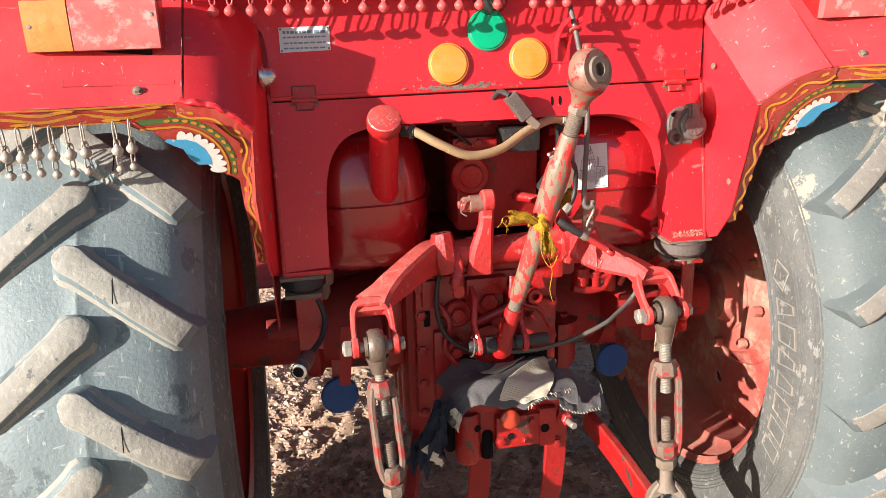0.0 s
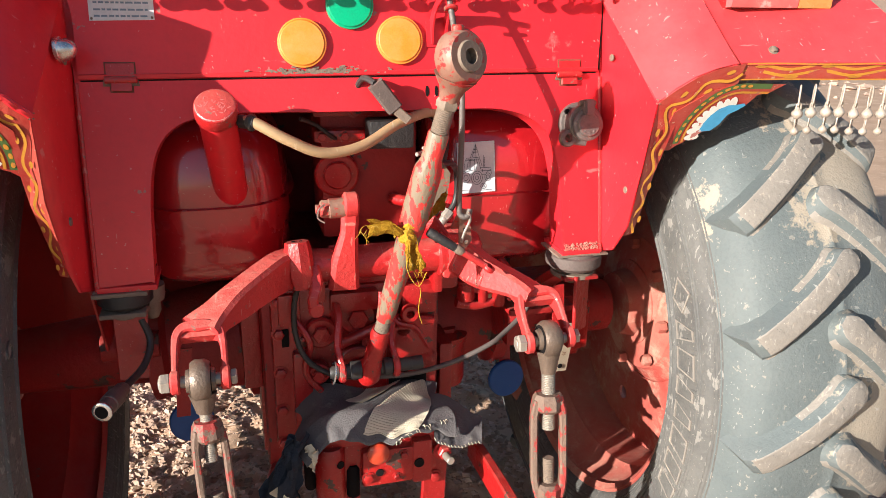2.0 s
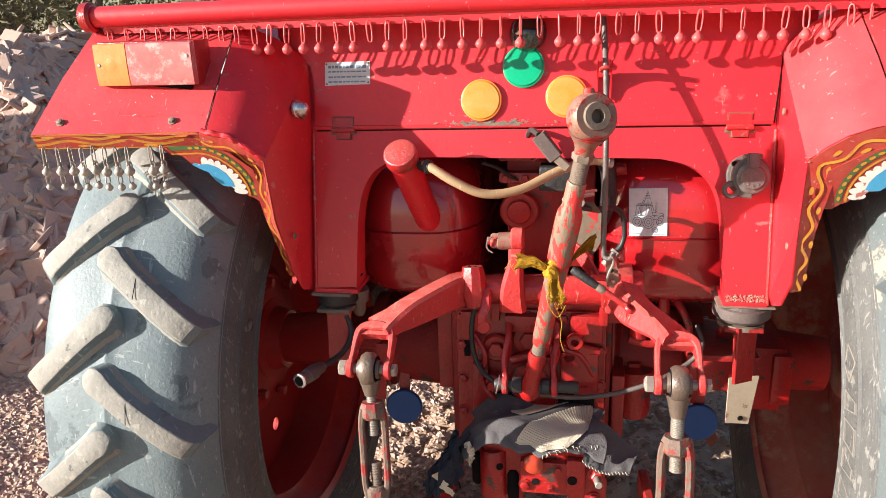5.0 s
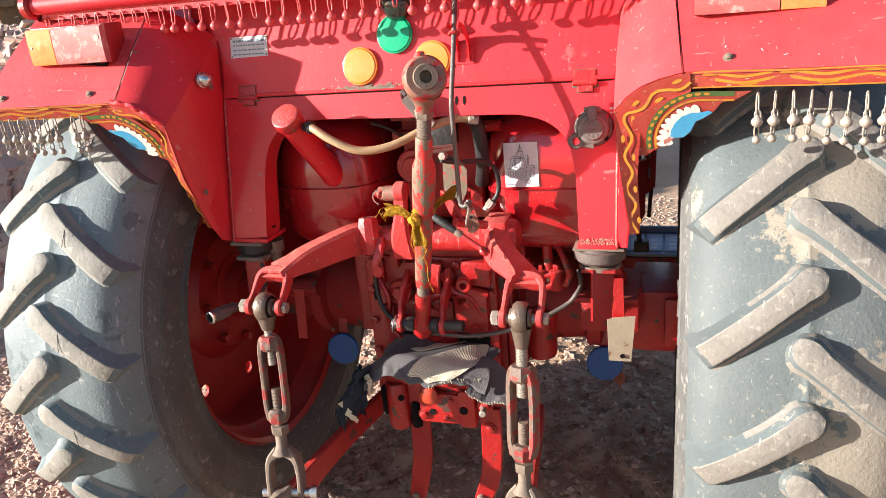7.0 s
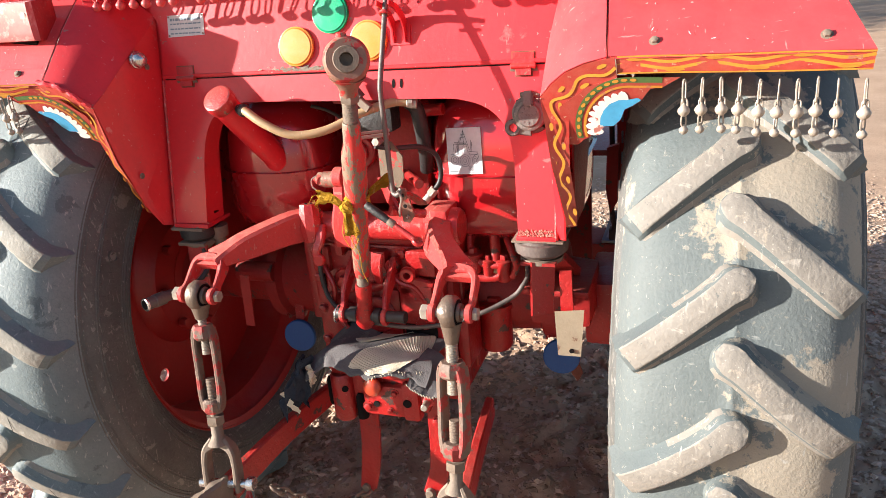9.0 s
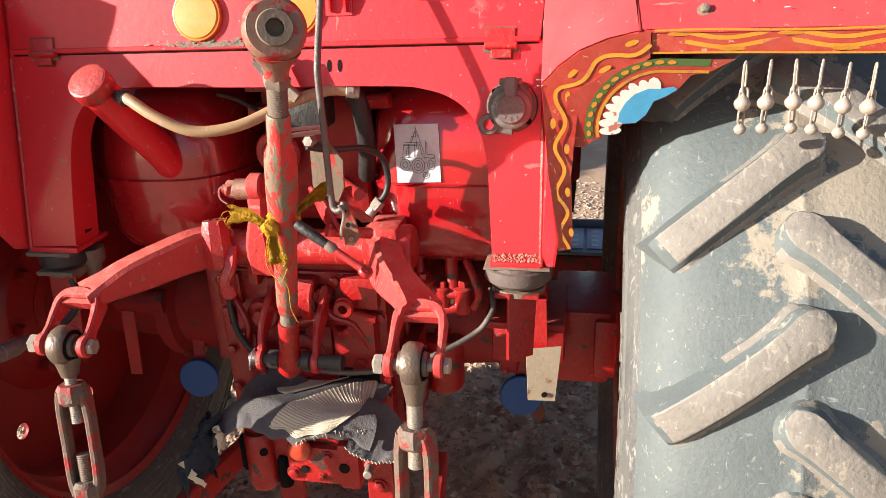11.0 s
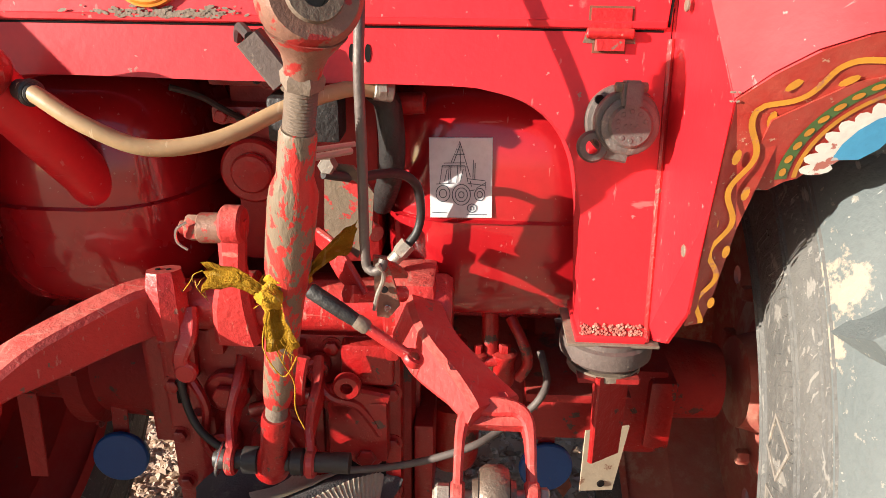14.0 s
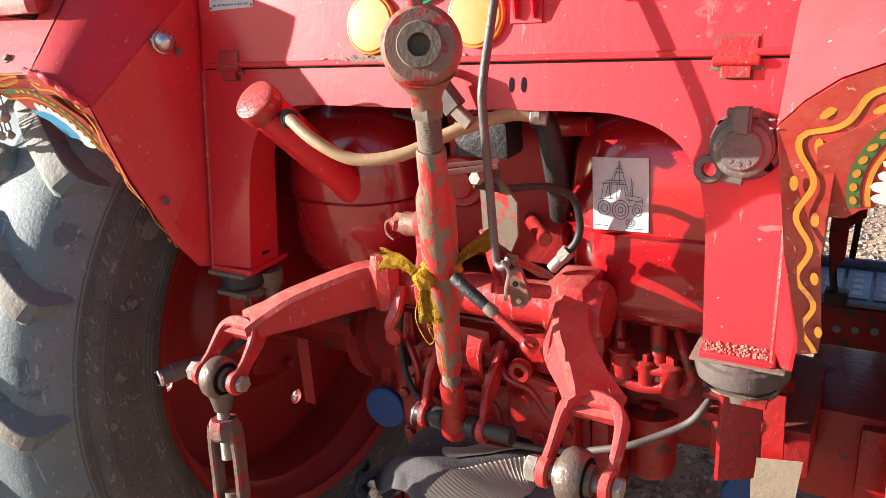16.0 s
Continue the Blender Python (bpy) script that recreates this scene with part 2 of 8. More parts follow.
# left tyre's lugs, lightened in colour for the sun on them
LUG_SUNLIT = material("sunlit_lug_rubber", (0.285, 0.265, 0.228), (0.205, 0.195, 0.172), 0.72, scale=12, dust=(0.38, 0.345, 0.285), dust_at=0.60, dust_edge=0.08, bump=0.42, grain=90, spec=0.4, scratch=(0.40, 0.39, 0.35), scratch_at=0.655,
                    chip=(0.115, 0.115, 0.108), chip_at=0.63, chip_scale=30, speck=(0.42, 0.40, 0.36), speck_scale=260)
RUBBER_DUSTY = material("dusty_tyre_rubber", (0.074, 0.092, 0.096), (0.120, 0.138, 0.138), 0.72, scale=1.5, mix=0.9, dust=(0.35, 0.285, 0.21), dust_top=0.0, dust_at=0.522, dust_edge=0.020, bump=0.34, grain=150, spec=0.42,
                  chip=(0.20, 0.19, 0.165), chip_at=0.625, chip_scale=60, haze=(0.25, 0.25, 0.23), haze_amount=0.30, scratch=(0.40, 0.39, 0.36), scratch_at=0.688, crack=70.0, speck=(0.36, 0.34, 0.30), speck_scale=260, speck_share=0.93)
LUG = material("lug_rubber", (0.225, 0.200, 0.172), (0.160, 0.148, 0.132), 0.66, scale=14, dust=(0.36, 0.305, 0.242), dust_at=0.56, dust_edge=0.08, bump=0.45, grain=90, spec=0.4, scratch=(0.38, 0.345, 0.30), scratch_at=0.645,
               chip=(0.115, 0.115, 0.108), chip_at=0.625, chip_scale=34, speck=(0.42, 0.39, 0.34), speck_scale=260)
SIDEWALL = material("sidewall_rubber", (0.062, 0.062, 0.060), (0.110, 0.106, 0.098), 0.66, scale=9, dust=(0.30, 0.27, 0.22), dust_at=0.63, dust_edge=0.12, bump=0.7, grain=80, spec=0.5, scratch=(0.30, 0.28, 0.25), scratch_at=0.635, crack=45.0, speck=(0.30, 0.27, 0.23), speck_scale=260, haze=(0.20, 0.19, 0.17), haze_amount=0.35)
DARK_TAPE = material("black_tape", (0.016, 0.014, 0.014), (0.030, 0.026, 0.024), 0.55, scale=40, bump=0.5, grain=120, scratch=(0.16, 0.14, 0.12), scratch_at=0.70)
BLACK = material("black_rubber", (0.022, 0.020, 0.020), (0.036, 0.032, 0.03), 0.5, scale=15, dust=(0.26, 0.21, 0.17), dust_top=0.15, dust_at=0.70, bump=0.2)
WELD = material("dusty_weld", (0.40, 0.06, 0.05), (0.36, 0.22, 0.16), 0.75, scale=60, dust=(0.46, 0.32, 0.24), dust_at=0.52, bump=0.4, grain=200)
MOUNT = material("dusty_mount_rubber", (0.085, 0.062, 0.055), (0.16, 0.115, 0.095), 0.7, scale=20, dust=DUST, dust_at=0.62, bump=0.3)
HOSE_TAN = material("tan_hose", (0.40, 0.265, 0.140), (0.28, 0.175, 0.090), 0.45, scale=22, dust=(0.20, 0.14, 0.09), dust_at=0.60, bump=0.15, grain=90, scratch=(0.55, 0.44, 0.30), scratch_at=0.66)
HOSE_GREY = material("grey_hose", (0.115, 0.090, 0.080), (0.060, 0.048, 0.044), 0.6, scale=25, dust=(0.30, 0.24, 0.19), dust_at=0.64, bump=0.2)
ORANGE = material("orange_reflector", (0.76, 0.225, 0.012), (0.70, 0.19, 0.010), 0.42, scale=40, mix=0.3, bump=0.05, grain=320, coat=0.4, haze=(0.72, 0.42, 0.20), haze_amount=0.35)
GREEN = material("green_reflector", (0.005, 0.36, 0.16), (0.005, 0.30, 0.14), 0.35, scale=40, mix=0.3, bump=0.12, grain=260, coat=0.4)
BLUE = material("blue_reflector", (0.006, 0.085, 0.300), (0.005, 0.060, 0.235), 0.5, scale=20, mix=0.4, bump=0.10, grain=200, coat=0.1, dust=(0.10, 0.12, 0.17), dust_at=0.66)
LENS_ORANGE = material("orange_lens", (0.78, 0.22, 0.05), (0.80, 0.32, 0.12), 0.25, scale=18, dust=(0.7, 0.45, 0.33), dust_at=0.66, bump=0.1, coat=0.5)
LENS_RED = material("red_lens", (0.50, 0.085, 0.080), (0.50, 0.17, 0.15), 0.35, scale=14, dust=(0.60, 0.36, 0.32), dust_at=0.53, dust_edge=0.08, bump=0.1, coat=0.4, haze=(0.5, 0.2, 0.2), haze_amount=0.25)
LENS_PALE = material("pale_lens", (0.50, 0.13, 0.12), (0.56, 0.27, 0.25), 0.3, scale=22, dust=(0.62, 0.40, 0.36), dust_at=0.62, bump=0.1, coat=0.5)
LENS_DRAWBAR = material("orange_red_lens", (0.48, 0.045, 0.015), (0.42, 0.05, 0.02), 0.35, scale=22, dust=(0.5, 0.25, 0.16), dust_at=0.6, bump=0.1, coat=0.3)
LENS_BLACK = material("black_lens", (0.012, 0.03, 0.025), (0.02, 0.03, 0.03), 0.08, scale=8, bump=0.0, coat=1.0)
MAROON = material("maroon_enamel", (0.36, 0.016, 0.012), (0.26, 0.022, 0.014), 0.45, scale=20, chip=(0.40, 0.22, 0.15), chip_at=0.63, chip_scale=75, bump=0.15, haze=(0.45, 0.25, 0.16), haze_amount=0.28)
YELLOW = material("yellow_enamel", (0.52, 0.230, 0.025), (0.40, 0.160, 0.018), 0.45, scale=30, chip=(0.36, 0.14, 0.07), chip_at=0.60, chip_scale=40, bump=0.15)
DARKGREEN = material("green_enamel", (0.07, 0.13, 0.035), (0.06, 0.10, 0.03), 0.4, scale=30, bump=0.1)
WHITE = material("white_enamel", (0.72, 0.69, 0.63), (0.56, 0.53, 0.48), 0.45, scale=30, chip=(0.42, 0.14, 0.11), chip_at=0.60, chip_scale=36, bump=0.1)
SKYBLUE = material("blue_enamel", (0.07, 0.33, 0.56), (0.06, 0.25, 0.45), 0.38, scale=20, chip=(0.45, 0.48, 0.48), chip_at=0.64, chip_scale=36, bump=0.1)
LABEL_WHITE = material("label_white", (0.62, 0.64, 0.65), (0.52, 0.53, 0.54), 0.3, scale=30, bump=0.03)
LABEL_BLUE = material("label_blue", (0.13, 0.19, 0.25), (0.20, 0.27, 0.33), 0.3, scale=30, bump=0.03)
INK = material("dark_ink", (0.06, 0.08, 0.10), None, 0.5, bump=0.0)
CREAM = material("cream_paint", (0.44, 0.36, 0.26), (0.33, 0.26, 0.18), 0.5, scale=14, chip=(0.2, 0.10, 0.06), chip_at=0.60, bump=0.2)
BEAD_WHITE = material("dusty_white_bead", (0.36, 0.30, 0.245), (0.22, 0.175, 0.135), 0.5, metal=0.15, scale=90, bump=0.3, per_object=0.2)
BEAD_RED = material("red_bead", (0.58, 0.06, 0.06), (0.52, 0.14, 0.12), 0.5, scale=60, bump=0.15)
CLOTH_TOP = material("dark_wool_rag", (0.135, 0.124, 0.122), (0.080, 0.074, 0.078), 0.95, scale=9, dust=(0.19, 0.175, 0.155), dust_at=0.60, dust_edge=0.06, bump=0.4, grain=300, spec=0.1)
CLOTH_PALE = material("cream_lining", (0.60, 0.53, 0.40), (0.50, 0.44, 0.33), 0.95, scale=14, bump=0.4, grain=300, spec=0.1)
CLOTH_DARK = material("black_rag", (0.026, 0.032, 0.046), (0.052, 0.056, 0.066), 0.9, scale=12, dust=(0.30, 0.26, 0.21), dust_at=0.68, bump=0.6, grain=200, spec=0.1)
YELLOW_CLOTH = material("yellow_rag", (0.47, 0.265, 0.022), (0.30, 0.155, 0.012), 0.9, scale=40, bump=0.7, grain=260, spec=0.1, scratch=(0.62, 0.45, 0.12), scratch_at=0.62)
GROUND = material("sandy_ground", (0.52, 0.355, 0.245), (0.40, 0.265, 0.178), 0.95, scale=2.2, mix=0.9, dust=(0.58, 0.42, 0.30), dust_at=0.56, bump=1.0, grain=48, spec=0.1, chip=(0.27, 0.18, 0.125), chip_at=0.68, chip_scale=60)
CLOD = material("earth_clod", (0.36, 0.245, 0.170), (0.27, 0.180, 0.125), 0.95, scale=14, bump=1.0, grain=60, per_object=0.25, spec=0.1)
STONE = material("pebbles", (0.58, 0.415, 0.315), (0.46, 0.315, 0.235), 0.95, scale=8, bump=0.5, grain=60, per_object=0.34, spec=0.15)
TILE = material("clay_tile", (0.50, 0.345, 0.275), (0.42, 0.28, 0.22), 0.9, scale=9, dust=(0.46, 0.37, 0.29), dust_at=0.58, bump=0.35, grain=55, per_object=0.25, spec=0.15)
BARK = material("bark", (0.20, 0.15, 0.11), (0.13, 0.10, 0.08), 0.95, scale=6, bump=0.8, grain=30, spec=0.1)
LEAF = material("dusty_leaves", (0.125, 0.115, 0.055), (0.20, 0.165, 0.085), 0.7, scale=2.5, bump=0.0, per_object=0.5, spec=0.3)
STEP_BLUE = material("pale_blue_paint", (0.44, 0.52, 0.60), (0.34, 0.42, 0.50), 0.5, scale=20, dust=(0.40, 0.36, 0.32), dust_at=0.60, bump=0.2)
RUST = material("rust", (0.17, 0.055, 0.030), (0.10, 0.034, 0.020), 0.8, scale=30, bump=0.3)
MUDWALL = material("mud_wall", (0.30, 0.22, 0.16), (0.24, 0.18, 0.13), 0.95, scale=2, bump=0.6, grain=20, spec=0.1)
OLIVE = material("olive_dirty_plate", (0.17, 0.125, 0.085), (0.12, 0.085, 0.055), 0.7, scale=14, chip=(0.40, 0.02, 0.02), chip_at=0.56, chip_scale=30, bump=0.3)
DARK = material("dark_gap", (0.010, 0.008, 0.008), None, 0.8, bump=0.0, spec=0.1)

# ---------------------------------------------------------------- shape helpers
def part(name, bm, mat, parent=None, label="", smooth=True, angle=38):
    bmesh.ops.recalc_face_normals(bm, faces=bm.faces)
    me = bpy.data.meshes.new(name)
    bm.to_mesh(me)
    bm.free()
    for m in (mat if isinstance(mat, (list, tuple)) else [mat]):
        me.materials.append(m)
    if smooth:
        me.shade_smooth()
        me.set_sharp_from_angle(angle=radians(angle))
    ob = new(name, me)
    if parent:
        ob.parent = parent
    return tagged(ob, label)


def thing(name, label, category, group="", kind=""):
    return tagged(new(name), label, category, group, kind)


def V(*a):
    return Vector(a)


def basis(d, hint=(1, 0, 0)):
    d = Vector(d).normalized()
    h = Vector(hint)
    u = (h - h.dot(d) * d)
    if u.length < 1e-4:
        h = Vector((0, 0, 1))
        u = h - h.dot(d) * d
    u.normalize()
    return u, d.cross(u).normalized(), d


def ring_loop(bm, centre, u, v, ru, rv, n, turn=0.0):
    return [bm.verts.new(centre + u * (ru * math.cos(turn + 2 * math.pi * i / n)) + v * (rv * math.sin(turn + 2 * math.pi * i / n))) for i in range(n)]


def skin(bm, loops, close=True, cap=True):
    for a, b in zip(loops, loops[1:]):
        n = len(a)
        for i in range(n if close else n - 1):
            j = (i + 1) % n
            bm.faces.new((a[i], a[j], b[j], b[i]))
    if cap:
        bm.faces.new(loops[0][::-1])
        bm.faces.new(loops[-1])


def lathe(bm, p0, p1, profile, n=24, hint=(1, 0, 0), cap=True, turn=0.0):
    """profile: (share of the way from p0 to p1, radius) pairs."""
    p0, p1 = Vector(p0), Vector(p1)
    u, v, d = basis(p1 - p0, hint)
    skin(bm, [ring_loop(bm, p0.lerp(p1, s), u, v, r, r, n, turn) for s, r in profile], True, cap)
    return bm


def rod(bm, p0, p1, r, n=16, chamfer=0.0015, r1=None):
    r1 = r if r1 is None else r1
    ln = (Vector(p1) - Vector(p0)).length
    c = min(chamfer / max(ln, 1e-4), 0.3)
    return lathe(bm, p0, p1, ((0, max(r - chamfer, r * 0.5)), (c, r), (1 - c, r1), (1, max(r1 - chamfer, r1 * 0.5))), n)


def hexa(bm, p0, p1, r, hint=(1, 0, 0)):
    return lathe(bm, p0, p1, ((0, r), (0.8, r), (1, r * 0.84)), 6, hint)


def path_points(pts, per=6):
    pts = [Vector(p) for p in pts]
    out = []
    for i in range(len(pts) - 1):
        a, b, c, d = pts[max(i - 1, 0)], pts[i], pts[i + 1], pts[min(i + 2, len(pts) - 1)]
        for k in range(per):
            t = k / per
            out.append(0.5 * ((2 * b) + (c - a) * t + (2 * a - 5 * b + 4 * c - d) * t * t + (3 * b - a - 3 * c + d) * t ** 3))
    out.append(pts[-1])
    return out


def tube(bm, pts, r, n=10, per=6, smooth=True, ends=None):
    q = path_points(pts, per) if smooth else [Vector(p) for p in pts]
    loops, hint = [], Vector((0.3, 0.2, 1))
    for i, p in enumerate(q):
        d = q[min(i + 1, len(q) - 1)] - q[max(i - 1, 0)]
        u, v, d = basis(d, hint)
        hint = u
        rr = r if not ends else r * (1 - (1 - ends) * abs(2 * i / (len(q) - 1) - 1) ** 6)
        loops.append(ring_loop(bm, p, u, v, rr, rr, n))
    skin(bm, loops)
    return bm


def box(bm, lo, hi, bevel=0.003, m=None):
    lo, hi = Vector(lo), Vector(hi)
    mat = Matrix.Translation((lo + hi) / 2) @ Matrix.Diagonal((*(hi - lo), 1))
    geo = bmesh.ops.create_cube(bm, size=1, matrix=mat)
    if bevel:
        edges = list({e for v in geo["verts"] for e in v.link_edges})
        r = bmesh.ops.bevel(bm, geom=edges, offset=bevel, segments=2, affect="EDGES", profile=0.6)
        verts = list({v for f in r["faces"] for v in f.verts})
        geo["verts"] = [v for v in verts] if m else []
    if m is not None:
        bmesh.ops.transform(bm, matrix=m, verts=geo["verts"])
    return bm


def bar(bm, p0, p1, w, h, hint=(1, 0, 0), bevel=0.003, w1=None, h1=None):
    """A square bar from p0 to p1; w lies along the hint."""
    p0, p1 = Vector(p0), Vector(p1)
    u, v, d = basis(p1 - p0, hint)
    w1, h1 = w1 or w, h1 or h
    c = bevel

    def loop(p, a, b):
        a, b = a / 2, b / 2
        return [bm.verts.new(p + u * x + v * y) for x, y in ((a - c, b), (c - a, b), (-a, b - c), (-a, c - b), (c - a, -b), (a - c, -b), (a, c - b), (a, b - c))]

    skin(bm, [loop(p0, w, h), loop(p1, w1, h1)])
    return bm


def bent_bar(bm, pts, sizes, hint=(1, 0, 0), bevel=0.004, per=4):
    """A bar along a bent way; sizes: (w, h) for each point."""
    q = path_points(pts, per)
    loops = []
    n = len(pts) - 1
    for i, p in enumerate(q):
        s = i / per
        k = min(int(s), n - 1)
        w = sizes[k][0] + (sizes[k + 1][0] - sizes[k][0]) * (s - k)
        h = sizes[k][1] + (sizes[k + 1][1] - sizes[k][1]) * (s - k)
        u, v, d = basis(q[min(i + 1, len(q) - 1)] - q[max(i - 1, 0)], hint)
        c = min(bevel, w * 0.3, h * 0.3)
        a, b = w / 2, h / 2
        loops.append([bm.verts.new(p + u * x + v * y) for x, y in ((a - c, b), (c - a, b), (-a, b - c), (-a, c - b), (c - a, -b), (a - c, -b), (a, c - b), (a, b - c))])
    skin(bm, loops)
    return bm


def plate(bm, outline, thick, bevel=0.0):
    """A flat plate: outline of 3D points, pushed out by the vector thick."""
    thick = Vector(thick)
    a = [bm.verts.new(Vector(p)) for p in outline]
    b = [bm.verts.new(Vector(p) + thick) for p in outline]
    n = len(a)
    for i in range(n):
        j = (i + 1) % n
        bm.faces.new((a[i], a[j], b[j], b[i]))
    fa, fb = bm.faces.new(a[::-1]), bm.faces.new(b)
    bmesh.ops.triangulate(bm, faces=[f for f in (fa, fb) if len(f.verts) > 4])
    return bm


def solid_disc(bm, c, normal, r, thick, n=32, bevel=0.002, dome=0.0):
    c, nn = Vector(c), Vector(normal).normalized()
    e = c + nn * thick
    prof = [(0, r), (max(1 - bevel / thick, 0.05), r), (1, r - bevel)]
    if dome:
        prof += [(1 + dome / thick * 0.7, r * 0.6), (1 + dome / thick, r * 0.15)]
    return lathe(bm, c, e, prof, n)


def eye_ring(bm, c, axis, r_out, r_in, width, n=28):
    c, (u, v, d) = Vector(c), basis(axis)
    h = width / 2
    loops = []
    for r, z in ((r_in, -h), (r_out * 0.86, -h), (r_out, -h * 0.55), (r_out, h * 0.55), (r_out * 0.86, h), (r_in, h)):
        loops.append(ring_loop(bm, c + d * z, u, v, r, r, n))
    skin(bm, loops + [loops[0]], True, False)
    return bm


def thread(bm, p0, p1, r, pitch=0.004, n=14):
    p0, p1 = Vector(p0), Vector(p1)
    k = max(int((p1 - p0).length / pitch), 2)
    prof = []
    for i in range(k):
        prof += [((i + 0.1) / k, r * 0.86), ((i + 0.5) / k, r), ((i + 0.9) / k, r * 0.86)]
    return lathe(bm, p0, p1, prof, n)


def ribbon(bm, pts, normal, width, lift=0.0012):
    """A painted stripe along pts on a face with that normal."""
    nn = Vector(normal).normalized()
    pts = [Vector(p) + nn * lift for p in pts]
    rows = []
    for i, p in enumerate(pts):
        d = (pts[min(i + 1, len(pts) - 1)] - pts[max(i - 1, 0)]).normalized()
        side = nn.cross(d).normalized() * (width / 2 if not callable(width) else width(i / (len(pts) - 1)) / 2)
        rows.append((bm.verts.new(p + side), bm.verts.new(p - side)))
    for a, b in zip(rows, rows[1:]):
        bm.faces.new((a[0], a[1], b[1], b[0]))
    return bm


def wave(p0, p1, across, amp, length, phase=0.0, step=0.006):
    p0, p1, across = Vector(p0), Vector(p1), Vector(across)
    ln = (p1 - p0).length
    k = int(ln / step)
    return [p0.lerp(p1, i / k) + across * (amp * math.sin(phase + 2 * math.pi * i / k * ln / length)) for i in range(k + 1)]


def blot(bm, c, normal, along, a, b, lift=0.0016, n=10):
    """A painted dot or petal."""
    nn = Vector(normal).normalized()
    u = Vector(along) - nn * Vector(along).dot(nn)
    u.normalize()
    v = nn.cross(u)
    c = Vector(c) + nn * lift
    bm.faces.new([bm.verts.new(c + u * (a * math.cos(2 * math.pi * i / n)) + v * (b * math.sin(2 * math.pi * i / n))) for i in range(n)])
    return bm


def bolt(bm, c, axis, r=0.011, h=0.008):
    """A bolt head on its washer, one skin; hexagonal above the round washer."""
    c, (u, v, d) = Vector(c), basis(axis)
    n = 18
    loops = []
    for z, k, hexed in ((0, 1.35, 0), (0.0018, 1.35, 0), (0.0021, 0.98, 1), (0.002 + h * 0.85, 0.98, 1), (0.002 + h, 0.80, 1)):
        loop = []
        for i in range(n):
            a = 2 * math.pi * i / n
            q = math.cos(math.pi / 6) / math.cos((a % (math.pi / 3)) - math.pi / 6) if hexed else 1.0
            loop.append(bm.verts.new(c + d * z + u * (r * k * q * math.cos(a)) + v * (r * k * q * math.sin(a))))
        loops.append(loop)
    skin(bm, loops)
    return bm


B = bmesh.new

# ---------------------------------------------------------------- ground
def ground_height(x, y):
    p = Vector((x, y, 0))
    r2 = x * x + (y - 0.7) ** 2
    near, mid = math.exp(-((r2 / 7.5) ** 2)), math.exp(-r2 / 60)
    h = 0.020 * noise.noise(p * 1.3) * mid + 0.018 * noise.noise(p * 4.1) * near + (0.026 * noise.noise(p * 9.0) + 0.016 * noise.noise(p * 19.0)) * near
    # tyre prints: slanting bars left by the lugs
    for xc, y0 in ((0.36, 0.0), (-0.30, 0.07), (1.45, 0.03)):
        d = abs(x - xc)
        if d < 0.20 and 0.1 < y < 5.0:
            h -= 0.026 * near * max(0.0, math.sin(2 * math.pi * ((y + y0) / 0.21 + 1.6 * (d if x > xc else d + 0.06) / 0.21)) - 0.1) * (1 - (d / 0.20) ** 6)
    far = max(0.0, (math.hypot(x, y) - 6) / 60)
    return h + 0.3 * far * noise.noise(p * 0.08) - 0.100


def build_ground():
    bm = B()
    coords = lambda c, fine: sorted({round(c + s * (i * fine if i < 105 else 105 * fine + (1.13 ** (i - 105) - 1) * fine * 12), 4) for i in range(176) for s in (-1, 1)})
    xs = [x for x in coords(0.0, 0.030)]
    ys = [y for y in coords(0.7, 0.030)]
    rows = [[bm.verts.new((x, y, ground_height(x, y))) for x in xs] for y in ys]
    for a, b in zip(rows, rows[1:]):
        for i in range(len(xs) - 1):
            bm.faces.new((a[i], a[i + 1], b[i + 1], b[i]))
    return tagged(part("ground", bm, GROUND, None, "sandy brown bare ground with loose grit and tyre prints", angle=180), category="ground", kind="structure")


build_ground()

# ---------------------------------------------------------------- tractor
tractor = thing("tractor", "red farm tractor with painted fenders and hitch linkage, standing on sand", "tractor")
LEAN_Y = 0.2


def panel_y(z):
    return 0.06 + LEAN_Y * (z - 1.40)


PN = V(0, -1, LEAN_Y).normalized()


def on_panel(x, z, off=0.0):
    return V(x, panel_y(z), z) + PN * off


# the pressed rear frame with its arch, and the upper panel
outline = [(-0.452, 1.062), (-0.362, 1.066), (-0.358, 1.19), (-0.352, 1.245), (-0.338, 1.290), (-0.312, 1.322), (-0.270, 1.340), (-0.21, 1.347), (0.0, 1.345),
           (0.24, 1.345), (0.30, 1.340), (0.345, 1.326), (0.378, 1.300), (0.398, 1.262), (0.408, 1.21), (0.416, 1.062), (0.492, 1.052), (0.496, 1.432), (-0.458, 1.428)]
arch = [(p.x, p.z) for p in path_points([(x, 0, z) for x, z in outline[2:15]], 4)]
outline = outline[:2] + arch + outline[15:]
bm = B()
plate(bm, [on_panel(x, z) for x, z in outline], -PN * 0.006)
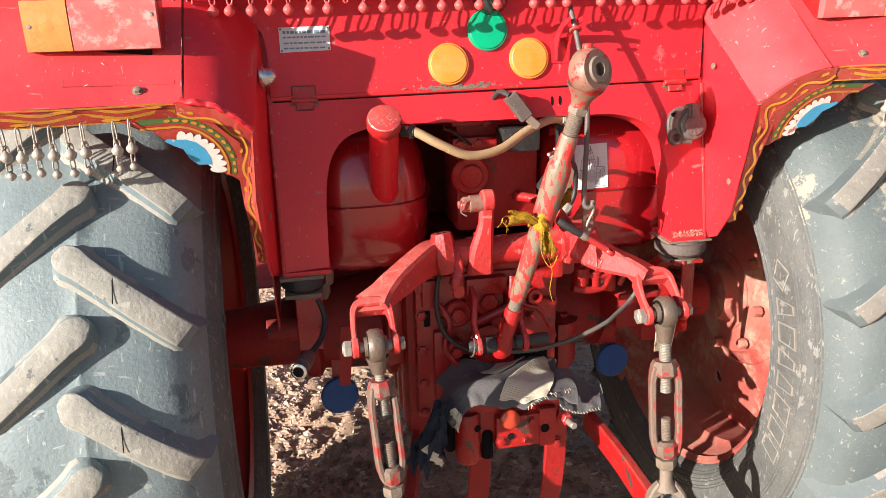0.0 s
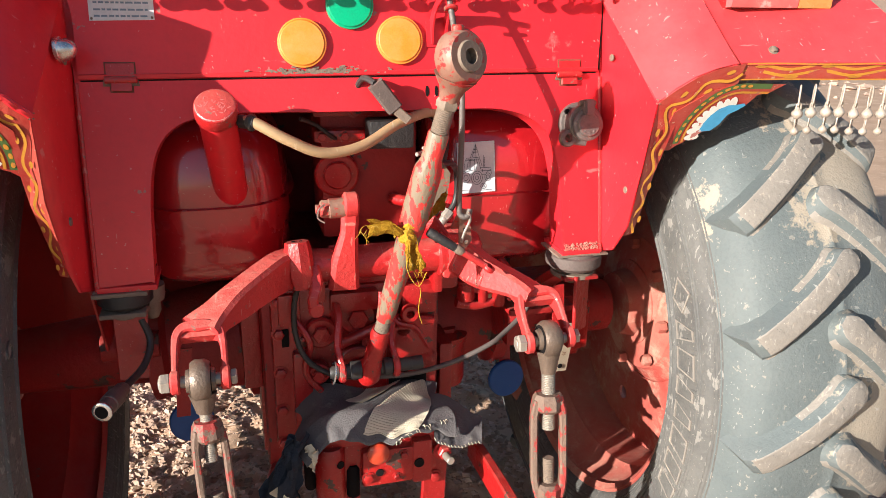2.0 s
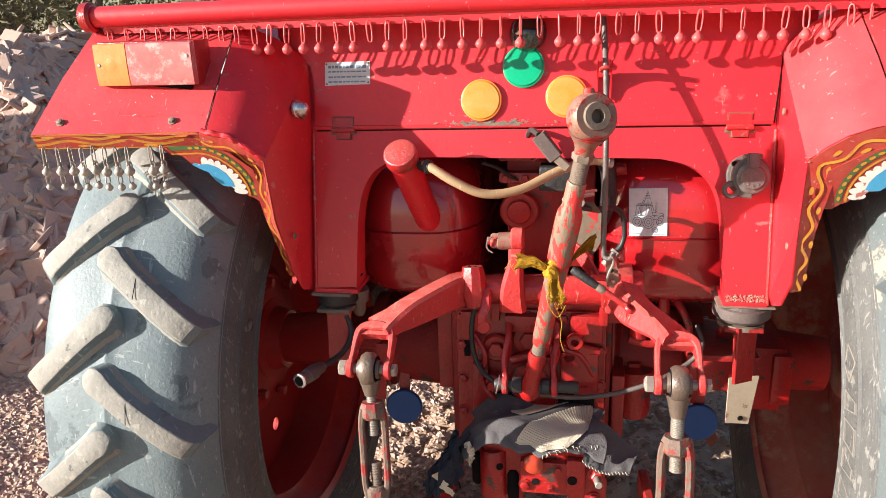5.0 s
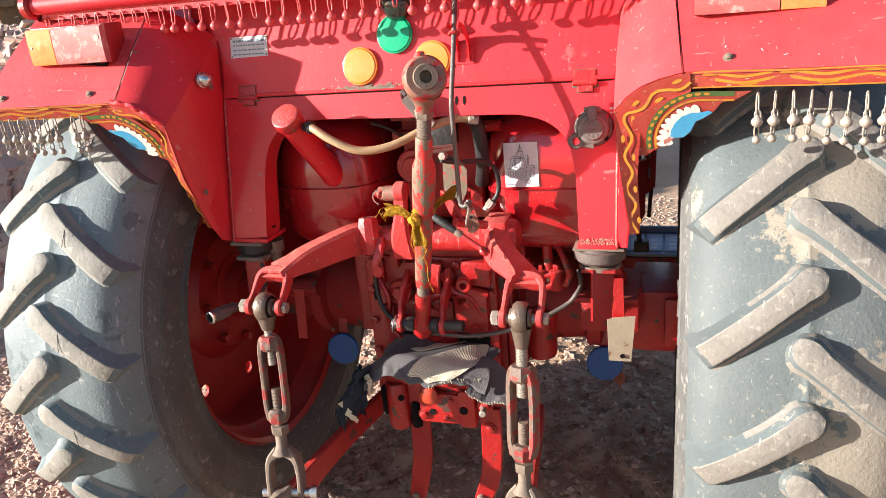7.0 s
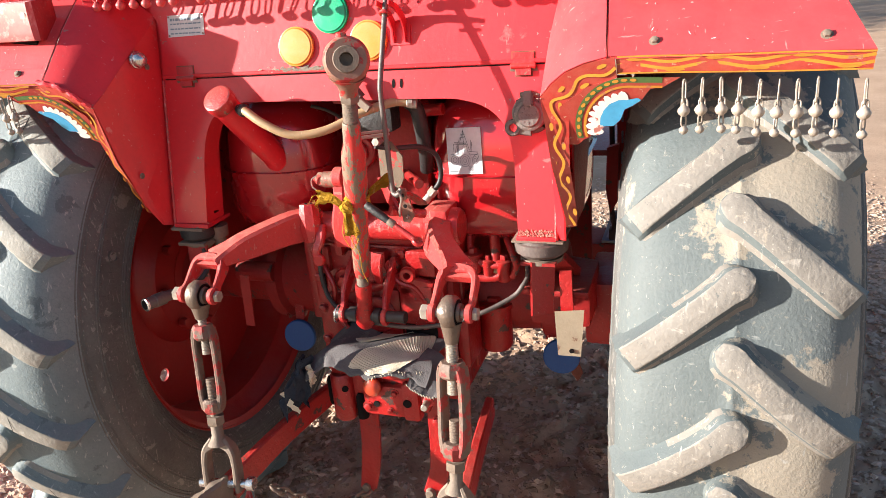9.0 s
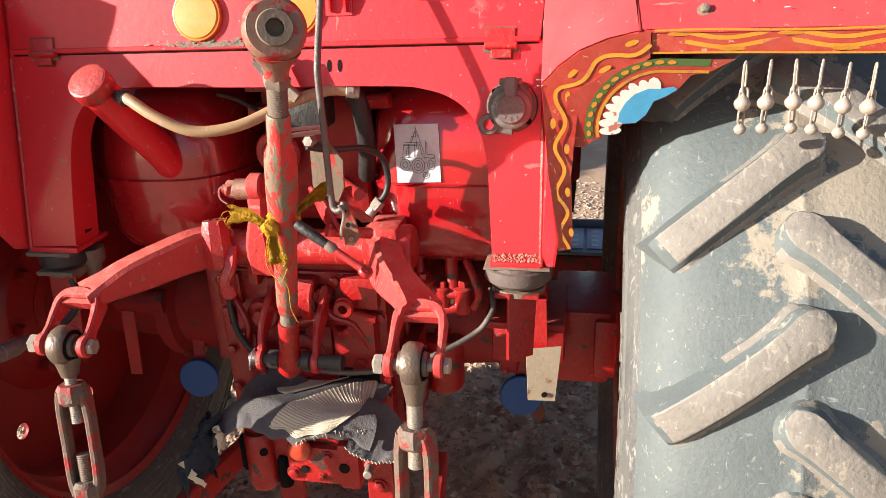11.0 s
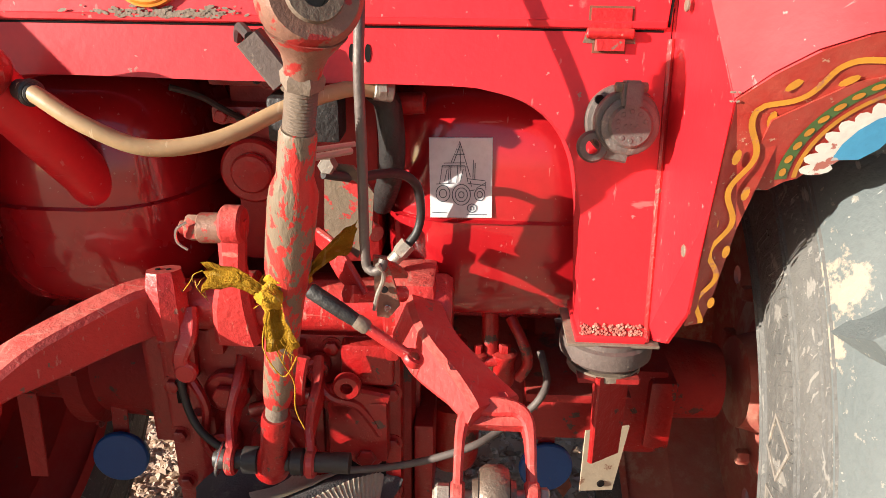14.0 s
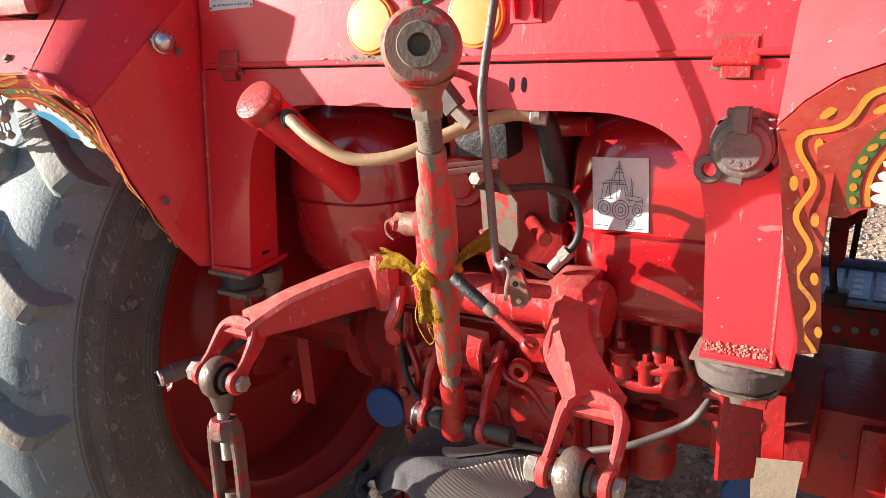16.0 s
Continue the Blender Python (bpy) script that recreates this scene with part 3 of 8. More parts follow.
# the return flange round the arch
inner = outline[1:3 + len(arch)]
rows = [(bm.verts.new(on_panel(x, z, -0.006)), bm.verts.new(on_panel(x, z, -0.055)), bm.verts.new(on_panel(x + (0.004 if x > 0 else -0.004), z + 0.004, -0.055)), bm.verts.new(on_panel(x + (0.004 if x > 0 else -0.004), z + 0.004, -0.006))) for x, z in inner]
skin(bm, [list(r) for r in rows])
rear_frame = part("rear_frame", bm, RED, tractor, "red sheet rear frame with an arched cut-out")
for s, x0, x1 in ((-1, -0.452, -0.362), (1, 0.416, 0.492)):
    bm = B()
    for a, b in ((x0, x0 + 0.004), (x1 - 0.004, x1)):
        plate(bm, [on_panel(a, 1.062, -0.006), on_panel(a, 1.36, -0.006), on_panel(a, 1.36, -0.07), on_panel(a, 1.062, -0.07)], (b - a, 0, 0))
    box(bm, (x0 - 0.004, -0.012, 1.052), (x1 + 0.004, 0.085, 1.062), 0.002)
    part("post_side", bm, RED, rear_frame)
    if s < 0:
        bm = B()
        box(bm, (x1 - 0.001, 0.026, 1.078), (x1 + 0.0008, 0.046, 1.136), 0.0004)
        part("slot", bm, DARK, rear_frame, "dark upright slot in the post")
    if s > 0:
        bm = B()
        for i in range(150):
            q = on_panel(x0 + 0.002 + (x1 - x0 - 0.002) * random.random(), 1.063 + 0.013 * random.random() ** 1.5, 0.0005)
            bmesh.ops.create_icosphere(bm, subdivisions=1, radius=0.0012 + 0.0016 * random.random(), matrix=Matrix.Translation(q))
        part("weld_bead", bm, WELD, rear_frame, "rough dusty weld bead along the post foot")

# slots in the frame under the panel
for x in (0.142, 0.160):
    bm = B()
    plate(bm, [on_panel(x + 0.0035 * math.cos(a), 1.378 + 0.010 * math.sin(a), 0.0006) for a in [2 * math.pi * i / 12 for i in range(12)]], PN * 0.0006)
    part("slot", bm, DARK, rear_frame, "dark upright slot")

pan = [(-0.450, 1.406), (0.489, 1.411), (0.497, 1.50), (0.500, 1.542), (0.520, 1.572), (0.56, 1.60), (0.56, 1.645), (-0.53, 1.645), (-0.53, 1.60), (-0.487, 1.570), (-0.456, 1.535), (-0.450, 1.50)]
bm = B()
plate(bm, [on_panel(x, z, 0.006) for x, z in pan], -PN * 0.005)
rear_panel = part("rear_panel", bm, RED, tractor, "red hinged rear panel with scuffed lower edge")
bm = B()
edge = [on_panel(x, z, 0.0062) for x, z in ((-0.449, 1.409), (0.488, 1.414))]
bar(bm, edge[0], edge[1], 0.008, 0.004, (0, 0, 1), 0.001)
part("edge_fold", bm, RED, rear_panel)
bm = B()
bar(bm, on_panel(-0.448, 1.4028, 0.0008), on_panel(0.487, 1.4078, 0.0008), 0.0024, 0.001, (0, 0, 1), 0.0002)
part("seam_gap", bm, DARK, rear_panel, "dark gap under the panel edge")
bm = B()
for a, b in (((0.4915, 1.412), (0.4992, 1.500)), ((0.4992, 1.500), (0.5022, 1.542))):
    bar(bm, on_panel(*a, 0.0045), on_panel(*b, 0.0045), 0.0024, 0.002, (1, 0, 0), 0.0002)
bmesh.ops.remove_doubles(bm, verts=bm.verts, dist=0.001)
part("seam_gap", bm, DARK, rear_panel, "dark gap beside the panel edge")
bm = B()
for k in range(240):
    x = random.choice((random.gauss(-0.03, 0.030), random.gauss(-0.10, 0.030)))
    size = random.random() ** 2
    blot(bm, on_panel(x, 1.4115 + abs(random.gauss(0, 0.0045)), 0.0068), PN, (1, 0, random.uniform(-0.4, 0.4)), 0.0012 + size * 0.006, 0.0009 + 0.0014 * size, 0.0004 + 0.00001 * k, 7)
tagged(part("rust_patch", bm, STEEL_DUSTY, rear_panel, "bare rusty patch where paint has flaked"), kind="stuff")

# hinges
for x, z in ((-0.385, 1.404), (0.428, 1.404)):
    bm = B()
    rod(bm, on_panel(x - 0.026, z, 0.007), on_panel(x + 0.026, z, 0.007), 0.006, 10)
    for x0, x1, z0, z1 in ((x - 0.022, x + 0.022, z, z + 0.026), (x - 0.016, x + 0.016, z - 0.018, z)):
        plate(bm, [on_panel(x0, z0, 0.004), on_panel(x1, z0, 0.004), on_panel(x1, z1, 0.004), on_panel(x0, z1, 0.004)], PN * 0.0045)
    part("hinge", bm, RED_DUSTY, rear_panel, "red butt hinge with grimy edges")
    bm = B()
    for x0, x1, z0, z1, o in ((x - 0.0245, x + 0.0245, z + 0.001, z + 0.0285, 0.0063), (x - 0.0185, x + 0.0185, z - 0.0205, z - 0.001, 0.0004)):
        plate(bm, [on_panel(x0, z0, o), on_panel(x1, z0, o), on_panel(x1, z1, o), on_panel(x0, z1, o)], PN * 0.0006)
    part("rust_outline", bm, RUST, rear_panel, "dark rusty grime round the hinge")
    bm = B()
    plate(bm, [on_panel(x + a, z + c, 0.0008 if c < 0 else 0.0064) for a, c in ((-0.029, -0.010), (0.029, -0.010), (0.027, 0.0))] + [on_panel(x - 0.027, z, 0.0064)], PN * 0.0006)
    part("grime", bm, STEEL_DUSTY, rear_panel)


# round reflectors
def reflector(x, z, r, mat, label):
    bm = B()
    solid_disc(bm, on_panel(x, z, 0.006), PN, r, 0.010, 40, 0.003, 0.001)
    o = part("reflector", bm, mat, tractor, label)
    bm = B()
    lathe(bm, on_panel(x, z, 0.006), on_panel(x, z, 0.0145), ((0, r + 0.002), (0.9, r + 0.002), (1, r - 0.0005)), 40, cap=False)
    part("reflector_rim", bm, mat, o)


reflector(-0.084, 1.462, 0.0405, ORANGE, "round orange plastic reflector")
reflector(0.091, 1.467, 0.0405, ORANGE, "round orange plastic reflector")
reflector(0.003, 1.527, 0.0405, GREEN, "round green plastic reflector")
bm = B()
lathe(bm, on_panel(0.012, 1.592, 0.0), on_panel(0.012, 1.592, 0.045), ((0, 0.036), (0.45, 0.038), (0.7, 0.032), (0.9, 0.020), (1, 0.006)), 28)
part("dark_lamp", bm, LENS_BLACK, rear_panel, "glossy black domed lamp")

# maker's plate: unreadable lines as bars
bm = B()
plate(bm, [on_panel(x, z, 0.006) for x, z in ((-0.424, 1.545), (-0.324, 1.546), (-0.324, 1.499), (-0.424, 1.497))], PN * 0.0015)
plt = part("name_plate", bm, LABEL_WHITE, tractor, "small white metal plate with worn blue print")
bm = B()
rnd = random.Random(4)
for row, z in enumerate((1.538, 1.527, 1.516, 1.506)):
    x = -0.4165
    while x < -0.336:
        w = rnd.uniform(0.004, 0.012)
        hgt = 0.0030 if row else 0.0055
        plate(bm, [on_panel(x, z, 0.0077), on_panel(min(x + w, -0.332), z, 0.0077), on_panel(min(x + w, -0.332), z - hgt, 0.0077), on_panel(x, z - hgt, 0.0077)], PN * 0.0004)
        x += w + 0.0022
part("print", bm, LABEL_BLUE, plt)
for x, z in ((-0.4205, 1.5415), (-0.3275, 1.5425), (-0.3275, 1.5025), (-0.4205, 1.5005)):
    bm = B()
    solid_disc(bm, on_panel(x, z, 0.0075), PN, 0.0022, 0.0012, 12, 0.0004)
    part("screw", bm, STEEL_DUSTY, plt)

# horned guide bracket for the hanging rod
horn = [(0.004, 1.460), (0.004, 1.502), (0.030, 1.520), (0.060, 1.530), (0.102, 1.533), (0.102, 1.524), (0.068, 1.518), (0.042, 1.506), (0.024, 1.486), (0.017, 1.460)]
for x in (0.150, 0.176):
    bm = B()
    plate(bm, [on_panel(x, z, o) for o, z in horn], (0.003, 0, 0))
    part("rod_bracket", bm, RED, rear_panel, "red horned rod guide")
bm = B()
plate(bm, [on_panel(x, z, 0.0065) for x, z in ((0.142, 1.455), (0.187, 1.455), (0.187, 1.500), (0.142, 1.500))], PN * 0.003)
part("bracket_base", bm, RED, rear_panel)

# tube rail across the top with its hanging strip
bm = B()
tube(bm, [(-0.885, -0.020, 1.657), (-0.5, -0.006, 1.660), (0.0, 0.0, 1.662), (0.5, -0.006, 1.660), (0.885, -0.02, 1.657)], 0.021, 18, 5)
rail = part("top_rail", bm, RED, tractor, "thick red tube rail with runs in the paint")
for s in (-1, 1):
    bm = B()
    lathe(bm, (s * 0.883, -0.020, 1.657), (s * 0.912, -0.021, 1.656), ((0, 0.026), (0.2, 0.031), (0.8, 0.030), (1, 0.02)), 16)
    part("rail_cap", bm, RED_DEEP, rail, "dark red end cap")
bm = B()
q = path_points([(-0.87, -0.018, 1.632), (-0.5, -0.004, 1.632), (0.0, 0.004, 1.634), (0.5, -0.004, 1.632), (0.87, -0.018, 1.632)], 5)
skin(bm, [[bm.verts.new(p + V(0, dy, dz)) for dy, dz in ((-0.0015, -0.010), (0.0015, -0.010), (0.0015, 0.010), (-0.0015, 0.010))] for p in q])
part("hanging_strip", bm, RED, rail)
bm = B()
skin(bm, [[bm.verts.new(p + V(0, dy, dz)) for dy, dz in ((0.002, 0.0066), (0.09, 0.0066), (0.09, 0.0096), (0.002, 0.0096))] for p in q])
part("rail_shelf", bm, RED, rail)
# low ornamental railing above the tube
bm = B()
for x in (-0.235, -0.10, 0.02, 0.15, 0.29):
    rod(bm, (x, 0.03, 1.67), (x, 0.03, 1.78), 0.010, 10)
tube(bm, [(-0.235, 0.03, 1.775), (0.0, 0.03, 1.785), (0.29, 0.03, 1.775)], 0.012, 10)
part("ornamental_rail", bm, RED, rail)
for i, x in enumerate((-0.17, -0.04, 0.085, 0.22)):
    bm = B()
    pts = [(x + (0.045 + 0.014 * math.sin(5 * a)) * math.cos(a), 0.02, 1.715 + (0.03 + 0.008 * math.cos(4 * a)) * math.sin(a)) for a in [2 * math.pi * k / 30 for k in range(30)]]
    plate(bm, pts, (0, 0.005, 0))
    part("ornament", bm, YELLOW if i == 2 else RED, rail, "wavy cut-out ornament plate")
bm = B()
bar(bm, (-0.900, 0.40, 1.60), (-0.845, 0.30, 1.86), 0.034, 0.006, (1, 0.3, 0), 0.001)
strut = part("canopy_strut", bm, CREAM, tractor, "flat pale canopy strut with bolts")
for t in (0.25, 0.42):
    bm = B()
    c = V(-0.900, 0.40, 1.60).lerp(V(-0.845, 0.30, 1.86), t)
    bolt(bm, c + V(0, -0.004, 0), (0, -1, 0), 0.009)
    part("bolt", bm, WHITE, strut)
# deck that is never in view, added to keep skylight off the parts below
bm = B()
box(bm, (-0.52, 0.12, 1.590), (0.52, 1.0, 1.612), 0.003)
part("platform", bm, RED, tractor, "unseen red sheet deck added to block light from above")


# ---------------------------------------------------------------- fenders
def fender(s):
    name = part
    xi, xr = (0.497, 0.503) if s > 0 else (0.459, 0.482)
    fx, lip_k, fan_x = (0.604, 1.0, 0.0) if s > 0 else (0.590, 0.72, -0.046)
    R0 = V(xr, -0.150, 1.380)
    R1, R2 = (V(0.626, -0.194, 1.451), V(1.000, -0.245, 1.454)) if s > 0 else (V(0.592, -0.168, 1.438), V(0.945, -0.200, 1.440))
    F0, F1, F2 = V(xi + 0.004, 0.090, 1.546), V(fx, 0.022, 1.632), V(0.90, 0.0, 1.634)
    m = lambda p: V(s * p[0], p[1], p[2])
    body = thing_fender = tagged(new("fender"), "red sheet fender with painted floral lips")
    body.parent = tractor
    # top skin: sloping rear, then over the wheel
    def row(a, b, n, lift=0.0):
        return [a.lerp(b, i / n) for i in range(n + 1)]
    rows = [[R1, R1.lerp(R2, 0.5), R2], [R1.lerp(F1, 0.5) + V(0, -0.004, 0.004), R1.lerp(R2, 0.5).lerp(F1.lerp(F2, 0.5), 0.5) + V(0, -0.004, 0.004), R2.lerp(F2, 0.5) + V(0, -0.004, 0.004)], [F1, F1.lerp(F2, 0.5), F2],
            [V(0.60, 0.20, 1.665), V(0.76, 0.20, 1.668), V(0.93, 0.20, 1.665)], [V(0.60, 0.60, 1.655), V(0.76, 0.60, 1.655), V(0.95, 0.60, 1.65)],
            [V(0.60, 0.95, 1.52), V(0.78, 0.95, 1.52), V(0.97, 0.95, 1.51)], [V(0.60, 1.17, 1.22), V(0.78, 1.17, 1.22), V(0.97, 1.17, 1.21)]]
    bm = B()
    for lay in (0.0, -0.004):
        vs = [[bm.verts.new(m(p + V(0, 0, lay))) for p in r] for r in rows]
        for a, b in zip(vs, vs[1:]):
            for i in range(2):
                bm.faces.new((a[i], a[i + 1], b[i + 1], b[i]))
    part("fender_top", bm, RED_TOP, body, angle=50)
    if s > 0:
        bm = B()
        skin(bm, [[bm.verts.new(V(x, y, z)), bm.verts.new(V(x, y + 0.005, z))] for x, y, z in ((0.685, 1.20, 1.22), (0.690, 1.235, 0.95), (0.692, 1.25, 0.60), (0.694, 1.25, 0.30))], False, False)
        rows = [[(x, y + 0.02 * math.sin((x - 0.69) * 9), z) for x in (0.688, 0.74, 0.80, 0.86, 0.92, 0.97)] for y, z in ((1.172, 1.222), (1.20, 1.10), (1.235, 0.90), (1.25, 0.60), (1.25, 0.30))]
        for lay in (0.0, 0.005):
            vs = [[bm.verts.new((x, y + lay, z)) for x, y, z in r] for r in rows]
            for a, b in zip(vs, vs[1:]):
                for i in range(5):
                    bm.faces.new((a[i], a[i + 1], b[i + 1], b[i]))
        part("front_apron", bm, WHEEL_RED, body, "dusty dark red fender apron ahead of the wheel")
    # shoulder between the seam and the inner wall
    bm = B()
    g = 0.004
    A = [R0, R1 - V(g, 0, 0.001)]
    mid = [R0.lerp(F0, 0.5) + V(-0.002, -0.004, 0.004), (R1 - V(g, 0, 0.001)).lerp(F1 - V(g, 0, 0.001), 0.5) + V(0, -0.004, 0.004)]
    C = [F0, F1 - V(g, 0, 0.001)]
    for lay in (0.0, -0.004):
        L = []
        for a, b in (A, mid, C):
            L.append([bm.verts.new(m(a.lerp(b, t) + V(-0.010, -0.008, 0.012) * math.sin(math.pi * t) + V(0, 0, lay))) for t in (0, 0.25, 0.5, 0.75, 1)])
        for a, b in zip(L, L[1:]):
            for i in range(4):
                bm.faces.new((a[i], a[i + 1], b[i + 1], b[i]))
    # paler copy on the sunlit right shoulder, plain red on the shaded left
    shoulder = part("shoulder", bm, RED_TOP if s > 0 else RED, body, angle=60)
    bm = B()
    bar(bm, m(R1 - V(0.002, 0, 0.003)), m(F1 - V(0.002, 0, 0.003)), 0.0034, 0.004, (1, 0, 0), 0.001)
    part("seam", bm, RED_GRIME_SHADE, body, "open seam between fender sheets")
    # inner wall
    bm = B()
    plate(bm, [m(p) for p in (R0, V(xr + 0.008, -0.112, 1.26), V(xi + 0.026, -0.058, 1.122), V(xi + 0.019, -0.022, 1.062), V(xi, 0.006, 1.052), V(xi, 0.0625, 1.41), F0)], (s * 0.004, 0, 0))
    plate(bm, [m(p) for p in (V(0.503, 0.095, 1.54), V(0.505, 0.10, 1.46), V(0.505, 0.75, 1.46), V(0.505, 0.9, 1.60), V(0.604, 0.2, 1.66), V(0.604, 0.022, 1.63))], (s * 0.004, 0, 0))
    part("inner_wall", bm, RED, body)
    bm = B()
    plate(bm, [m(V(xi + 0.022, y, z)) for y, z in (((0.075, 1.50), (0.075, 1.02), (0.16, 0.86), (0.70, 0.86), (0.95, 1.10), (1.05, 1.30), (0.9, 1.56)) if s < 0 else ((0.075, 1.50), (0.075, 1.06), (0.20, 1.06), (0.28, 1.18), (0.30, 1.50)))], (s * 0.004, 0, 0))
    part("liner", bm, RED_DEEP, body)
    bm = B()
    for i in range(9):
        q = R0 + V(0.004 * math.sin(i * 2.0) - 0.002, -0.004, 0.004 * math.cos(i * 3.1) + 0.002)
        blot(bm, m(q), m(V(-0.3, -1, 0.2)), (1, 0, 0.5 * math.sin(i)), 0.0015, 0.0009, 0.0005, 7)
    tagged(part("bare_corner", bm, STEEL_DUSTY, body, "bare rubbed metal corner"), kind="stuff")
    # painted lips
    down = V(0, 0.015, -0.031)
    lip_n = V(0, -0.9, -0.45)
    bm = B()
    plate(bm, [m(p) for p in (R1 + V(0.012, 0, 0), R2, R2 + down, R1 + V(0.012, 0, 0) + down)], m(V(0, 0.003, 0)))
    lip = part("painted_lip", bm, MAROON, body, "maroon lip with yellow wavy lines")
    bm = B()
    c0, c1 = R1 + V(0.014, 0, 0) + down * 0.5, R2 + down * 0.5
    for sh in (-0.24, 0.12):
        ribbon(bm, [m(p) for p in wave(c0 + down * sh, c1 + down * sh, (0, -0.3, 0.8), 0.0052, 0.125, 0.6)], m(lip_n), 0.0058, -0.0015)
    ribbon(bm, [m(p) for p in wave(c0 - down * 0.44, c1 - down * 0.44, (0, 0, 1), 0.0008, 0.21)], m(lip_n), 0.0030, 0.0)
    ribbon(bm, [m(p) for p in wave(c0 + down * 0.46, c1 + down * 0.46, (0, 0, 1), 0.0005, 0.3)], m(lip_n), 0.0028, 0.0)
    k = int((c1 - c0).length / 0.0575)
    for i in range(k):
        t = (i + 0.5) / k
        sgn = 1 if i % 2 else -1
        blot(bm, m(c0.lerp(c1, t) + down * 0.30 * sgn), m(lip_n), (1, 0, 0), 0.016, 0.0030, 0.0)
    for f in bm.verts:
        f.co.y -= 0.0022
    part("painted_wave", bm, YELLOW, body)
    # lip along the shoulder and down the wall edge
    bulge = lambda t: R0.lerp(R1, t) + V(-0.010, -0.008, 0.012) * math.sin(math.pi * t) + V(0.001, -0.003, -0.001)
    W = [R1 + V(0.010, -0.003, -0.001), bulge(0.75), bulge(0.5), bulge(0.25), R0 + V(0.001, -0.003, 0.0), V(xr + 0.009, -0.112, 1.245), V(xi + 0.028, -0.064, 1.135), V(xi + 0.029, -0.048, 1.100)]
    low0, low1 = V(xr + 0.050 * lip_k, -0.148, 1.360), R1 + V(0.012, 0.014, -0.036)
    inn = [low1, low0.lerp(low1, 0.75), low0.lerp(low1, 0.5), low0.lerp(low1, 0.25), low0, V(xr + 0.009 + 0.032 * lip_k, -0.100, 1.240), V(xi + 0.028 + 0.023 * lip_k, -0.054, 1.133), V(xi + 0.029 + 0.020 * lip_k, -0.042, 1.102)]
    bm = B()
    for lay in (0.0, 0.003):
        a = [bm.verts.new(m(p + V(0, lay, 0))) for p in W]
        b = [bm.verts.new(m(p + V(0, lay, 0))) for p in inn]
        for i in range(len(W) - 1):
            bm.faces.new((a[i], a[i + 1], b[i + 1], b[i]))
    edge_lip = part("painted_edge", bm, MAROON, body, "maroon edge strip with a yellow wavy vine", smooth=False)
    if s < 0:
        bm = B()
        rc = random.Random(21)
        roll = [bulge(i / 14) + V(rc.uniform(-0.002, 0.002), -0.004 + rc.uniform(-0.0025, 0.0025), 0.003 + rc.uniform(-0.002, 0.003)) for i in range(15)]
        tube(bm, [m(p) for p in roll], 0.0055, 8, 3)
        part("bent_edge", bm, RED, body, "crumpled bent sheet edge")
    mids = [a.lerp(b, 0.5) for a, b in zip(W, inn)]
    nn = V(0, -1, -0.35).normalized()
    way, gone, run = [], 0.0, 0.0
    for a, b in zip(mids, mids[1:]):
        k = max(int((b - a).length / 0.004), 1)
        ac = nn.cross((b - a).normalized()).normalized()
        for i in range(k):
            way.append((a.lerp(b, i / k), ac, run + (b - a).length * i / k, (b - a).normalized()))
        run += (b - a).length
    bm = B()
    ribbon(bm, [m(p + ac * (0.0068 * lip_k * math.sin(2 * math.pi * q / 0.080)) + V(0, -0.0016, 0)) for p, ac, q, d in way], m(nn), 0.0056 * lip_k, 0.0)
    turn_at = 0.02
    sgn = 1
    for p, ac, q, d in way:
        if q > turn_at:
            blot(bm, m(p - ac * 0.0095 * lip_k * lip_k * sgn + V(0, -0.0018, 0)), m(nn), m(d), 0.0088 * lip_k, 0.0038 * lip_k, 0.0)
            turn_at += 0.040
            sgn = -sgn
    part("painted_vine", bm, YELLOW, body)
    # corner fan
    gp = lambda x, z, lift=0.0: V(s * (x + fan_x), -0.124 - 0.55 * (z - 1.31) - lift, z)
    fan = [(xr - fan_x + 0.034 * lip_k, 1.362), (xr - fan_x + 0.032 * lip_k, 1.285), (0.562, 1.285), (0.574, 1.296), (0.584, 1.300), (0.596, 1.318), (0.612, 1.322), (0.628, 1.323), (0.640, 1.335), (0.648, 1.355), (0.662, 1.362), (0.676, 1.372), (0.690, 1.392), (0.712, 1.396), (0.738, 1.412), (0.634, 1.412), (0.59, 1.40)]
    bm = B()
    plate(bm, [gp(x, z) for x, z in fan], (0, 0.003, 0))
    gus = part("painted_fan", bm, MAROON, body, "painted corner fan with white petals and a blue eye", smooth=False)
    gn = m(V(0, -1, -0.55))
    cx, cz = 0.655, 1.318

    def arc_line(rx, rz, a0, a1, n=26):
        return [(cx + rx * math.cos(radians(a0 + (a1 - a0) * i / n)), cz + rz * math.sin(radians(a0 + (a1 - a0) * i / n))) for i in range(n + 1)]
    for nm, rx, rz, w, mt, lift in (("painted_band", 0.0885, 0.092, 0.011, DARKGREEN, 0.0008), ("painted_band", 0.077, 0.080, 0.0045, YELLOW, 0.0012)):
        bm = B()
        pts = [p for p in arc_line(rx, rz, 192, 84) if p[1] > 1.293] + [(cx + 0.03, cz + rz - 0.001), (cx + 0.055, cz + rz - 0.002)]
        ribbon(bm, [gp(x, z, lift) for x, z in pts], gn, w, 0.0)
        part(nm, bm, mt, body)
    bm = B()
    for i in range(13):
        a = radians(196 - 112 * i / 12)
        x, z = cx + 0.0885 * math.cos(a), cz + 0.092 * math.sin(a)
        if z > 1.296:
            blot(bm, gp(x, z, 0.0016), gn, (-math.sin(a) * s, 0, math.cos(a)), 0.0055, 0.0032, 0.0)
